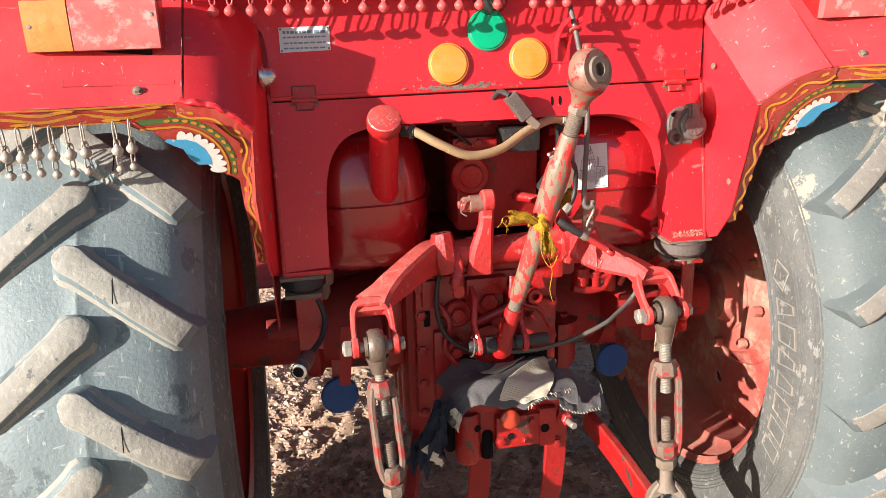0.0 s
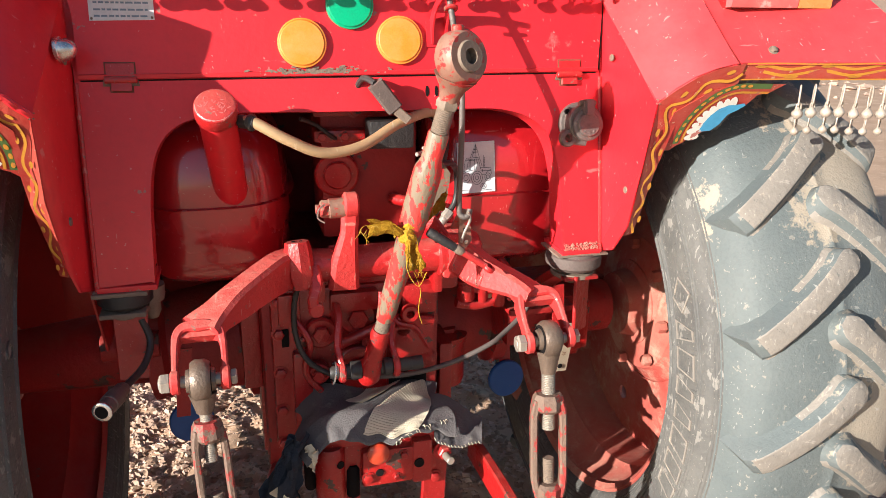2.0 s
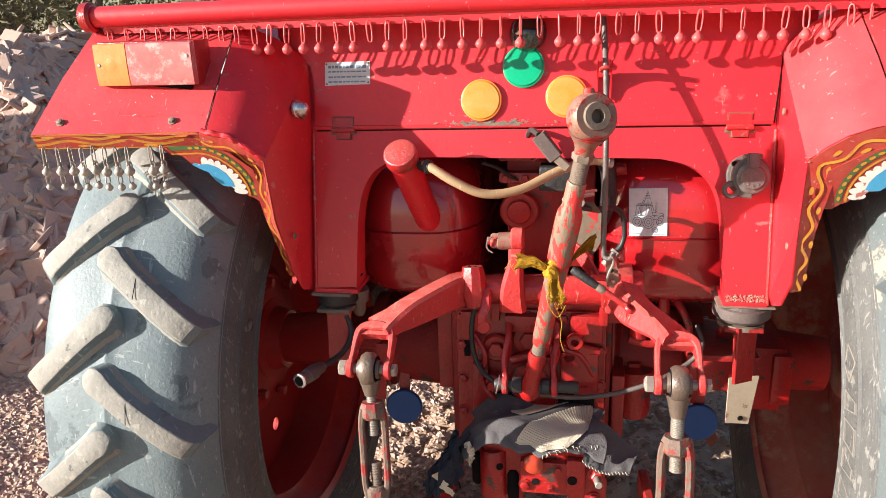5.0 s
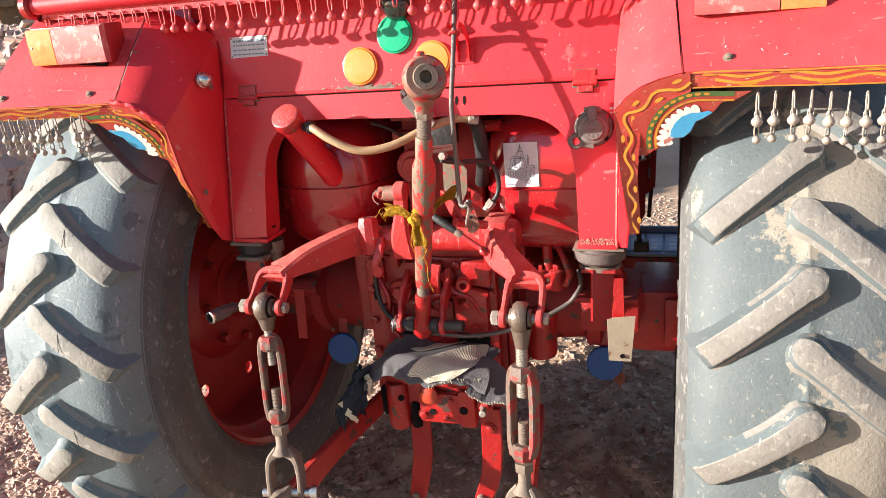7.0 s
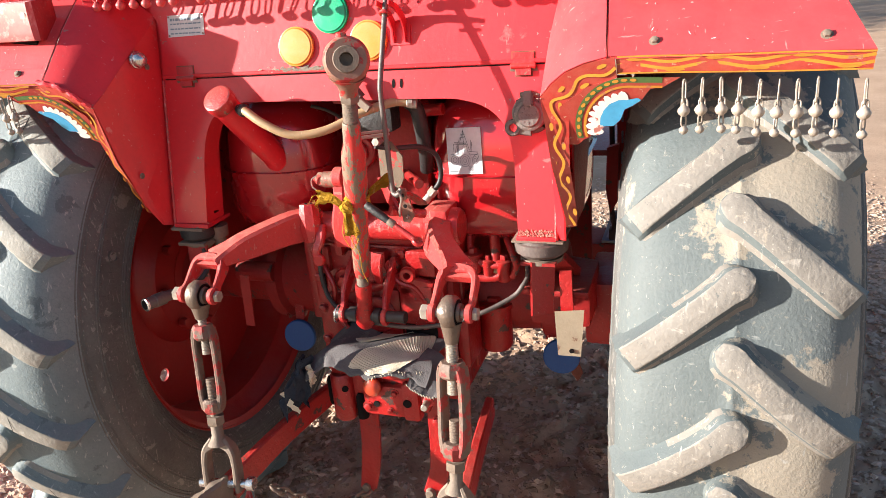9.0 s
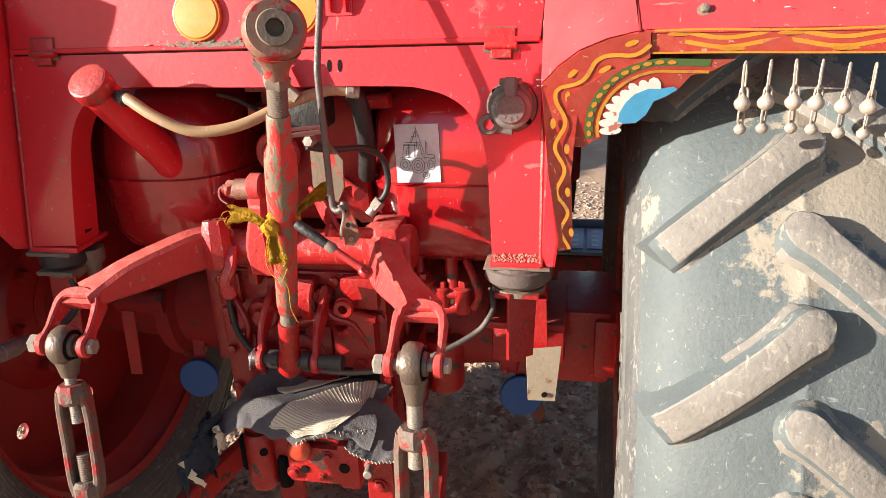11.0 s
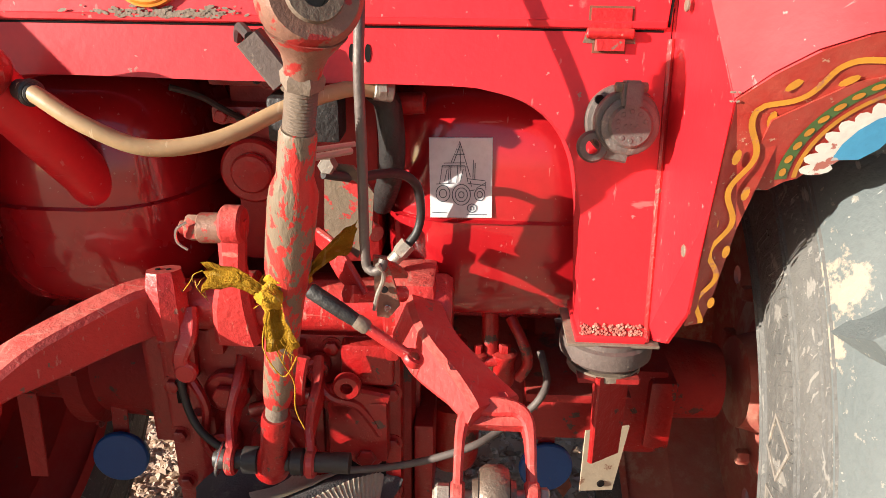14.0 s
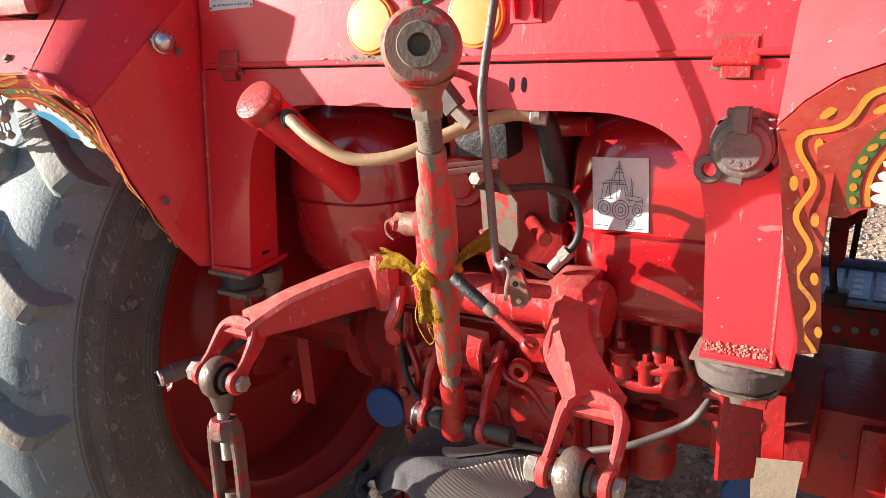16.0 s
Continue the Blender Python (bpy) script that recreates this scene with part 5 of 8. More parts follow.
# axle trumpets and fender feet
for s in (-1, 1):
    bm = B()
    lathe(bm, (s * 0.18, WY, WZ + 0.03), (s * 0.75, WY, WZ), ((0, 0.16), (0.06, 0.16), (0.08, 0.135), (0.36, 0.115), (0.38, 0.135), (0.44, 0.135), (0.46, 0.092), (0.78, 0.080), (1, 0.070)), 28, (0, 1, 0))
    axle = part("axle_housing", bm, RED_GRIME_SHADE, tractor, "red cast rear axle housing")
    for i in range(8):
        a = 2 * math.pi * i / 8
        bm = B()
        c = V(s * 0.395, WY + 0.118 * math.cos(a), WZ + 0.118 * math.sin(a))
        bolt(bm, c, (s, 0, 0), 0.010)
        part("bolt", bm, RED_DEEP, axle)
    bm = B()
    if s < 0:
        rod(bm, (-0.40, 0.30, 0.80), (-0.52, 0.30, 0.80), 0.030, 18)
    else:
        box(bm, (s * 0.46 - 0.075, 0.20, 0.745), (s * 0.46 + 0.075, 0.37, 0.855), 0.014)
        box(bm, (s * 0.455 - 0.080, 0.16, 0.845), (s * 0.455 + 0.080, 0.36, 0.860), 0.004)
    part("axle_bracket", bm, RED_GRIME_SHADE, axle)
    if s > 0:
        bm = B()
        box(bm, (0.505, 0.290, 0.650), (0.632, 0.52, 0.826), 0.018)
        box(bm, (0.595, 0.275, 0.675), (0.642, 0.54, 0.812), 0.010)
        part("axle_flange", bm, RED_SHADE, axle, "red squared axle flange casting")
    # lower bar of the cab mount
    xm = s * 0.457 if s > 0 else -0.418
    bm = B()
    bar(bm, (xm + 0.008, 0.0, 1.005), (xm + 0.005, -0.012, 0.885), 0.058, 0.008, (1, 0.75, 0) if s > 0 else (1, 0, 0), 0.002, 0.052)
    bracket = part("mount_bracket", bm, RED_DEEP, tractor, "red bracket under the rubber mount")
    if s > 0:
        for p0, p1, w_, h_ in (((xm, 0.02, 1.005), (xm, 0.02, 0.998), 0.075, 0.07), ((xm + 0.015, 0.06, 1.0), (xm + 0.02, 0.26, 0.87), 0.050, 0.02)):
            bm = B()
            bar(bm, p0, p1, w_, h_, (1, 0, 0), 0.001)
            part("gusset", bm, RED_GRIME_SHADE, bracket)
    bm = B()
    cx, cy = xm, 0.030
    rr = 0.058 if s > 0 else 0.048
    lathe(bm, (cx, cy, 1.010), (cx, cy, 1.052), ((0, rr * 0.66), (0.10, rr * 0.84), (0.22, rr * 0.90), (0.30, rr * 0.99), (0.62, rr), (0.80, rr * 0.98), (0.86, rr * 0.90), (1, rr * 0.88)), 32)
    mount = part("rubber_mount", bm, MOUNT if s > 0 else BLACK, tractor, "bulging dusty rubber cab mount" if s > 0 else "bulging black rubber cab mount")
    bm = B()
    box(bm, (cx - rr * 0.95, cy - rr * 0.8, 1.050), (cx + rr * 0.95, cy + rr * 0.8, 1.054), 0.001)
    if s < 0:
        box(bm, (cx - rr * 1.0, cy - rr * 0.96, 1.044), (cx + rr * 0.9, cy + rr * 0.8, 1.0518), 0.002)
        box(bm, (cx - rr * 0.85, cy - rr * 0.85, 1.002), (cx + rr * 0.75, cy + rr * 0.6, 1.011), 0.002)
    lathe(bm, (cx, cy, 0.985), (cx, cy, 1.008), ((0, rr * 0.45), (0.6, rr * 0.8), (1, rr * 0.8)), 20)
    part("mount_plate", bm, STEEL_DUSTY, mount, "bare steel plate")
    if s < 0:
        bm = B()
        lathe(bm, (cx + 0.040, cy + 0.02, 0.975), (cx + 0.040, cy + 0.02, 1.040), ((0, 0.010), (0.2, 0.016), (0.5, 0.016), (0.55, 0.024), (1, 0.026)), 16)
        part("mount_bolt", bm, STEEL_DUSTY, mount, "dusty bolt stack beside the rubber")
# small cream plate and discs
bm = B()
plate(bm, [(0.463, 0.118, 0.826), (0.530, 0.132, 0.828), (0.519, 0.142, 0.698), (0.466, 0.130, 0.704)], (-0.0007, 0.003, 0))
cp = part("cream_plate", bm, CREAM, tractor, "small cream painted plate with a bolt hole")
bm = B()
solid_disc(bm, (0.498, 0.1355, 0.716), (0.2, -1, -0.05), 0.006, 0.003, 14, 0.0005)
part("bolt_hole", bm, DARK, cp)
bm = B()
bar(bm, (0.485, 0.15, 0.92), (0.490, 0.137, 0.78), 0.03, 0.004, (1, 0, 0), 0.001)
part("plate_strap", bm, RED_DEEP, cp)
for c, nrm in (((-0.350, 0.300, 0.596), (0.10, -1, 0.10)), ((0.437, 0.325, 0.590), (0.10, -1, 0.10))):
    bm = B()
    solid_disc(bm, c, nrm, 0.050, 0.010, 36, 0.003)
    d = part("blue_disc", bm, BLUE, tractor, "dark blue round reflector")
    bm = B()
    bar(bm, V(*c) + V(0, 0.008, 0.02), V(*c) + V(0, 0.03, 0.16), 0.03, 0.004, (1, 0, 0), 0.001)
    part("disc_strap", bm, RED_DEEP, d)
bm = B()
plate(bm, [(0.455, 0.335, 0.575), (0.480, 0.335, 0.570), (0.492, 0.335, 0.535), (0.478, 0.335, 0.508), (0.462, 0.335, 0.530)], (0, 0.004, 0))
part("rusty_tab", bm, RUST, tractor, "small rusty brown tab behind the blue disc")
bm = B()
plate(bm, [(-0.345, 0.055, 0.900), (-0.317, 0.055, 0.900), (-0.332, 0.061, 0.750), (-0.358, 0.061, 0.750)], (0, 0.004, 0))
part("hanging_strap", bm, RED_GRIME_SHADE, tractor, "red flat strap with holes")
# pale blue footstep further forward, with blue pads, on a dotted red beam
bm = B()
box(bm, (0.42, 1.275, 0.548), (0.73, 1.535, 0.560), 0.003)
box(bm, (0.42, 1.525, 0.548), (0.73, 1.540, 0.590), 0.003)
step = part("footstep", bm, LABEL_BLUE, tractor, "blue painted footstep with pale pads and white dots")
for i in range(4):
    x0 = 0.435 + i * 0.073
    bm = B()
    box(bm, (x0, 1.305, 0.560), (x0 + 0.062, 1.505, 0.5645), 0.002)
    part("pad", bm, STEP_BLUE, step, "pale blue painted pad")
    bm = B()
    for k in range(4):
        box(bm, (x0 + 0.018, 1.325 + 0.044 * k, 0.5645), (x0 + 0.044, 1.350 + 0.044 * k, 0.5652), 0.0)
    part("print", bm, LABEL_WHITE, step)
bm = B()
box(bm, (0.20, 1.27, 0.415), (0.73, 1.46, 0.546), 0.006)
part("step_beam", bm, RED_GRIME_SHADE, step)
for i in range(7):
    bm = B()
    solid_disc(bm, (0.41 + i * 0.046, 1.269, 0.470 + 0.004 * i), (0, -1, 0.1), 0.011, 0.002, 12, 0.0005)
    part("painted_dot", bm, LABEL_BLUE, step)
# pedals and rods seen between the fender and the wheel
bm = B()
plate(bm, [(0.515, 0.930, 1.24), (0.560, 0.930, 1.24), (0.552, 0.930, 0.93), (0.518, 0.930, 0.90)], (0, 0.006, 0))
pl = part("slotted_plate", bm, RED_GRIME_SHADE, tractor, "dark red slotted lever plate")
for k in range(4):
    bm = B()
    box(bm, (0.530, 0.926, 0.96 + 0.068 * k), (0.536, 0.9295, 1.00 + 0.068 * k), 0.0008)
    part("slot", bm, LABEL_BLUE, pl)
bm = B()
tube(bm, [(0.490, 0.955, 1.26), (0.497, 0.965, 1.02), (0.490, 0.990, 0.82), (0.500, 1.04, 0.68)], 0.009, 8)
tube(bm, [(0.545, 0.985, 1.26), (0.540, 0.990, 0.98), (0.530, 1.010, 0.80)], 0.007, 8)
pd = part("pedal_rod", bm, BLACK, tractor, "black pedal rods beside the fender")
bm = B()
box(bm, (0.478, 1.02, 0.660), (0.530, 1.06, 0.700), 0.006)
part("pedal", bm, BLACK, pd)
bm = B()
plate(bm, [(0.488, 0.90, 1.02), (0.524, 0.90, 1.03), (0.520, 0.90, 0.84), (0.498, 0.90, 0.80), (0.484, 0.90, 0.88)], (0, 0.03, 0))
part("lever_block", bm, RED_GRIME_SHADE, pd)


# ---------------------------------------------------------------- fuel tanks
def tank(cx, cy, a, b, expo, levels, seam):
    bm = B()
    n = 56
    loops = []
    for z, k in levels:
        loop = []
        for i in range(n):
            t = 2 * math.pi * i / n
            c, sn = math.cos(t), math.sin(t)
            loop.append(bm.verts.new((cx + a * k * math.copysign(abs(c) ** (2 / expo), c), cy + b * k * math.copysign(abs(sn) ** (2 / expo), sn), z + 0.02 * (cx - 0) * 0)))
        loops.append(loop)
    skin(bm, loops)
    t = part("fuel_tank", bm, PURPLE_TANK, tractor, "glossy dark red pressed fuel tank with a welded seam", angle=50)
    bm = B()
    outer, inner, low = [], [], []
    for i in range(n):
        q = 2 * math.pi * i / n
        c, sn = math.cos(q), math.sin(q)
        ux, uy = math.copysign(abs(c) ** (2 / expo), c), math.copysign(abs(sn) ** (2 / expo), sn)
        ln = math.hypot(c, sn)
        for lst, dr, dz in ((outer, 0.009, 0.0), (inner, -0.004, 0.003), (low, -0.004, -0.003)):
            lst.append(bm.verts.new((cx + a * ux + c * dr, cy + b * uy + sn * dr, seam + dz)))
    skin(bm, [inner, outer, low], True, False)
    part("seam_flange", bm, PURPLE_TANK, t)
    return t


tl = tank(-0.265, 0.345, 0.165, 0.235, 2.9, ((0.985, 0.55), (0.992, 0.78), (1.012, 0.92), (1.05, 0.985), (1.10, 1.0), (1.155, 1.0), (1.162, 1.0), (1.20, 0.985), (1.25, 0.945), (1.29, 0.87), (1.32, 0.74), (1.335, 0.5)), 1.158)
tr = tank(0.3350, 0.345, 0.175, 0.222, 4.6, ((0.985, 0.62), (0.992, 0.84), (1.012, 0.94), (1.05, 0.99), (1.10, 1.0), (1.150, 1.0), (1.16, 1.0), (1.20, 0.99), (1.26, 0.955), (1.30, 0.88), (1.33, 0.74), (1.34, 0.5)), 1.153)
# filler neck and cap
n0, n1 = V(-0.222, 0.150, 1.175), V(-0.236, -0.030, 1.358)
ax_n = (n1 - n0).normalized()
bm = B()
lathe(bm, n0, n1, ((0, 0.040), (0.10, 0.034), (0.16, 0.0315), (1, 0.0305)), 28)
neck = part("filler_neck", bm, RED, tl, "red filler neck tube")
bm = B()
lathe(bm, n1 - ax_n * 0.004, n1 + ax_n * 0.026, ((0, 0.0325), (0.1, 0.0345), (0.75, 0.0345), (0.93, 0.033), (1.0, 0.029)), 32)
part("filler_cap", bm, RED_DUSTY, tl, "red screw cap with worn raised marks")
bm = B()
u, v, d = basis(ax_n)
rr = random.Random(2)
for i in range(26):
    a = rr.uniform(0, 6.28)
    q = n1 + ax_n * 0.0262 + (u * math.cos(a) + v * math.sin(a)) * (0.005 + 0.019 * rr.random())
    blot(bm, q, ax_n, (rr.uniform(-1, 1), rr.uniform(-1, 1), 0.2), 0.0035, 0.0009, 0.0004, 6)
tagged(part("cap_marks", bm, LENS_PALE, tl), kind="stuff")
bm = B()
for i in range(30):
    a = 2 * math.pi * i / 30
    q = n1 + ax_n * 0.0250 + (u * math.cos(a) + v * math.sin(a)) * 0.0306
    if rr.random() < 0.75:
        blot(bm, q, ax_n + (u * math.cos(a) + v * math.sin(a)) * 0.8, v * math.cos(a) - u * math.sin(a), 0.0036, rr.uniform(0.0007, 0.0016), 0.0005, 7)
tagged(part("cap_rim", bm, LENS_PALE, tl, "paint worn pale round the cap edge"), kind="stuff")
# tan hose with clamp
hp = [(-0.200, -0.024, 1.345), (-0.176, -0.040, 1.344), (-0.125, -0.050, 1.316), (-0.065, -0.042, 1.290), (0.005, -0.02, 1.295), (0.075, 0.02, 1.323), (0.135, 0.05, 1.338), (0.165, 0.062, 1.336)]
bm = B()
tube(bm, hp, 0.0095, 12)
hose = part("tan_hose", bm, HOSE_TAN, tractor, "tan rubber breather hose")
bm = B()
d0 = (V(*hp[1]) - V(*hp[0])).normalized()
rod(bm, V(*hp[0]), V(*hp[0]) + d0 * 0.030, 0.0115, 14)
eye_ring(bm, V(*hp[0]) + d0 * 0.022, d0, 0.0145, 0.010, 0.010, 18)
part("hose_clamp", bm, BLACK, hose, "black clamp and stub")
bm = B()
rod(bm, V(*hp[-1]), V(*hp[-1]) + V(0.022, 0.006, -0.004), 0.012, 12)
hexa(bm, V(*hp[-1]) + V(0.006, 0, 0), V(*hp[-1]) + V(0.016, 0.002, 0), 0.013)
part("hose_fitting", bm, STEEL, hose)
# sticker on the tank: a line drawing of a tractor
sy = lambda z: 0.1195 + 0.10 * (z - 1.158)
sp = lambda x, z, o=0.0: V(x, sy(z) - o, z)
bm = B()
plate(bm, [sp(0.2255, 1.2625), sp(0.3065, 1.2645), sp(0.3095, 1.1600), sp(0.2290, 1.1580)], (0, 0.0015, 0))
stk = part("sticker", bm, LABEL_WHITE, tractor, "white sticker with a line drawing of a tractor", smooth=False)
bm = B()


def line(pts, w=0.0012):
    ribbon(bm, [sp(0.2275 + 0.0795 * a, 1.160 + 0.1025 * b, 0.0006) for a, b in pts], (0, -1, 0.1), w, 0.0002)


def circle_line(cx_, cz_, rx, rz, w=0.0011):
    line([(cx_ + rx * math.cos(2 * math.pi * i / 18), cz_ + rz * math.sin(2 * math.pi * i / 18)) for i in range(19)], w)


for c in ((0.22, 0.30, 0.115, 0.105), (0.22, 0.30, 0.06, 0.055), (0.52, 0.29, 0.15, 0.135), (0.52, 0.29, 0.10, 0.09), (0.52, 0.29, 0.045, 0.04), (0.82, 0.30, 0.085, 0.08), (0.82, 0.30, 0.045, 0.04), (0.70, 0.12, 0.075, 0.055), (0.70, 0.12, 0.03, 0.025)):
    circle_line(*c)
for pts in ([(0.16, 0.42), (0.20, 0.66), (0.56, 0.67), (0.62, 0.46)], [(0.30, 0.43), (0.31, 0.66)], [(0.33, 0.43), (0.34, 0.66)], [(0.44, 0.44), (0.45, 0.67)], [(0.18, 0.64), (0.60, 0.65)], [(0.22, 0.69), (0.56, 0.70)], [(0.60, 0.50), (0.90, 0.48), (0.92, 0.36)], [(0.62, 0.44), (0.90, 0.42)], [(0.10, 0.42), (0.40, 0.44)],
            [(0.34, 0.70), (0.47, 0.97), (0.66, 0.52)], [(0.38, 0.70), (0.48, 0.93)], [(0.47, 0.97), (0.50, 0.60)], [(0.40, 0.80), (0.56, 0.81)], [(0.42, 0.86), (0.53, 0.86)], [(0.70, 0.50), (0.70, 0.74)], [(0.73, 0.50), (0.73, 0.70)], [(0.76, 0.38), (0.92, 0.46)], [(0.64, 0.34), (0.74, 0.36)], [(0.05, 0.05), (0.30, 0.05)], [(0.62, 0.035), (0.95, 0.04)],
            [(0.24, 0.46), (0.28, 0.62)], [(0.50, 0.46), (0.54, 0.62)], [(0.66, 0.47), (0.68, 0.40)]):
    line(pts, 0.0010)
tagged(part("line_drawing", bm, INK, stk, smooth=False), kind="stuff")

# ---------------------------------------------------------------- valve block between the tanks
bm = B()
box(bm, (-0.045, 0.18, 1.06), (0.155, 0.34, 1.345), 0.012)
block = part("valve_block", bm, RED_GRIME_SHADE, tractor, "red hydraulic valve block deep between the tanks")
bm = B()
rod(bm, (-0.015, 0.182, 1.200), (-0.015, 0.160, 1.200), 0.045, 28, 0.004)
rod(bm, (-0.015, 0.160, 1.200), (-0.015, 0.150, 1.200), 0.028, 28, 0.003)
part("round_cover", bm, RED_DEEP, block)
bm = B()
box(bm, (-0.06, 0.150, 1.268), (0.09, 0.20, 1.292), 0.006)
box(bm, (-0.06, 0.150, 1.318), (0.06, 0.20, 1.334), 0.005)
part("flange", bm, RED_DEEP, block)
for c in ((-0.045, 0.15, 1.28), (0.0, 0.15, 1.28), (0.06, 0.15, 1.28), (0.02, 0.15, 1.326)):
    bm = B()
    bolt(bm, c, (0, -1, 0), 0.009)
    part("bolt", bm, RED_DEEP, block)
bm = B()
tube(bm, [(0.165, 0.075, 1.335), (0.178, 0.085, 1.315), (0.182, 0.095, 1.26), (0.176, 0.12, 1.21), (0.160, 0.16, 1.16)], 0.0165, 10)
part("wrapped_loom", bm, DARK_TAPE, block, "black taped cable loom")
bm = B()
box(bm, (0.035, 0.070, 1.268), (0.122, 0.125, 1.322), 0.006, None)
part("connector_box", bm, DARK_TAPE, block, "dark grey connector block")
bm = B()
bar(bm, (0.037, 0.020, 1.398), (0.073, 0.020, 1.352), 0.030, 0.022, (0.8, 0, 0.6), 0.003)
part("cable_plug", bm, MOUNT, block, "dusty dark cable plug")
bm = B()
bar(bm, (0.074, 0.018, 1.351), (0.097, 0.016, 1.332), 0.017, 0.015, (0.8, 0, 0.6), 0.002)
part("plug_tip", bm, STEEL_DUSTY, block, "worn pale plug tip")
bm = B()
tube(bm, [(0.037, 0.022, 1.398), (0.020, 0.045, 1.404), (0.010, 0.075, 1.372), (0.020, 0.10, 1.335)], 0.006, 8)
part("plug_cable", bm, BLACK, block)
bm = B()
tube(bm, [(-0.09, 0.10, 1.325), (-0.06, 0.12, 1.31), (-0.03, 0.14, 1.285), (-0.01, 0.16, 1.27)], 0.004, 8)
part("wire", bm, BLACK, block)
bm = B()
rod(bm, (0.165, 0.145, 1.30), (0.22, 0.140, 1.305), 0.014, 14)
part("union", bm, RED_DEEP, block)
bm = B()
rod(bm, (0.10, 0.18, 1.14), (0.16, 0.10, 1.14), 0.012, 12)
part("union", bm, RED_DEEP, block)

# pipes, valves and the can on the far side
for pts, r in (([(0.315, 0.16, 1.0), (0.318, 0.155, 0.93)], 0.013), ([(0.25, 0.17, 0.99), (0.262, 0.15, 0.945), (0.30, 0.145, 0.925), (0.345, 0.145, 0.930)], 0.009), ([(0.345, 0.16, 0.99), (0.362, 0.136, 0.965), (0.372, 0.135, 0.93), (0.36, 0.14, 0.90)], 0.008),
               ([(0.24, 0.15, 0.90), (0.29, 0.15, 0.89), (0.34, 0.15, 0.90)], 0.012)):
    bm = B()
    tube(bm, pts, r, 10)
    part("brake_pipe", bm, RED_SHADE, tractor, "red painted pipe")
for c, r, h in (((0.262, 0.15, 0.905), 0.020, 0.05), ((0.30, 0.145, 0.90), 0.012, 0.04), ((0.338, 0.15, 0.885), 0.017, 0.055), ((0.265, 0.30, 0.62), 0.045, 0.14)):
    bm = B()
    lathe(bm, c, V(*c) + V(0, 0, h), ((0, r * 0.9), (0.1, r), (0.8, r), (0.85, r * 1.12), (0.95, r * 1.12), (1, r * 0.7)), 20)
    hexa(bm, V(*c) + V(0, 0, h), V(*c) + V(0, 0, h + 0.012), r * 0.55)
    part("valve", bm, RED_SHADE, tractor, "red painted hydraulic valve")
bm = B()
lathe(bm, (0.318, 0.155, 0.93), (0.318, 0.153, 0.895), ((0, 0.0095), (1, 0.0095)), 12)
part("drain_stub", bm, HOSE_TAN, tractor, "tan plastic drain stub")
bm = B()
tube(bm, [(0.392, 0.16, 0.935), (0.400, 0.125, 0.910), (0.392, 0.105, 0.895), (0.373, 0.10, 0.871), (0.33, 0.08, 0.848), (0.288, 0.06, 0.833), (0.209, 0.06, 0.802), (0.12, 0.06, 0.786), (0.03, 0.06, 0.789)], 0.0056, 10)
part("grey_hose", bm, HOSE_GREY, tractor, "grey rubber hose")
bm = B()
tube(bm, [(-0.10, 0.09, 1.02), (-0.118, 0.085, 0.96), (-0.118, 0.08, 0.89), (-0.095, 0.070, 0.835), (-0.04, 0.062, 0.800), (0.035, 0.060, 0.789)], 0.0058, 10)
part("black_hose", bm, BLACK, tractor, "black rubber hose")
# quick coupler on a short hose
bm = B()
tube(bm, [(-0.392, -0.002, 0.995), (-0.380, -0.012, 0.955), (-0.392, -0.05, 0.925), (-0.420, -0.110, 0.918)], 0.0065, 10)
qc = part("coupler_hose", bm, BLACK, tractor, "short black hose with a steel quick coupler")
bm = B()
c0, c1 = V(-0.418, -0.105, 0.919), V(-0.442, -0.185, 0.922)
lathe(bm, c0, c1, ((0, 0.009), (0.1, 0.013), (0.35, 0.013), (0.37, 0.016), (0.7, 0.016), (0.72, 0.0145), (0.97, 0.0145), (1.0, 0.012)), 20)
part("quick_coupler", bm, OLD_ALU, qc, "dark steel quick coupler")
bm = B()
dd = (c1 - c0).normalized()
solid_disc(bm, c1 + dd * 0.0002, dd, 0.0105, 0.001, 18, 0.0003)
part("coupler_mouth", bm, DARK, qc)
bm = B()
eye_ring(bm, c1 - dd * 0.002, dd, 0.0162, 0.0108, 0.007, 22)
part("coupler_ring", bm, BRIGHT, qc, "bright worn coupler ring")

# ---------------------------------------------------------------- lift shaft and arms
bm = B()
lathe(bm, (-0.150, 0.085, 1.035), (0.262, 0.085, 1.045), ((0, 0.030), (0.02, 0.034), (0.30, 0.034), (0.31, 0.046), (0.36, 0.046), (0.37, 0.034), (0.78, 0.034), (0.79, 0.044), (0.98, 0.044), (1.0, 0.038)), 28)
shaft = part("lift_shaft", bm, RED_DUSTY, tractor, "red lift shaft across the gearbox")
bm = B()
for i in range(20):
    a = 2 * math.pi * i / 20
    rod(bm, V(-0.045, 0.085 + 0.0345 * math.cos(a), 1.038 + 0.0345 * math.sin(a)), V(-0.030, 0.085 + 0.0345 * math.cos(a), 1.038 + 0.0345 * math.sin(a)), 0.003, 6, 0.0005)
tagged(part("splines", bm, RED_DUSTY, shaft), kind="stuff")
bm = B()
box(bm, (-0.12, 0.13, 0.94), (0.24, 0.24, 1.02), 0.015)
box(bm, (-0.075, 0.085, 0.955), (-0.055, 0.16, 1.05), 0.006)
box(bm, (0.17, 0.085, 0.955), (0.19, 0.16, 1.05), 0.006)
part("shaft_housing", bm, RED_DEEP, shaft)


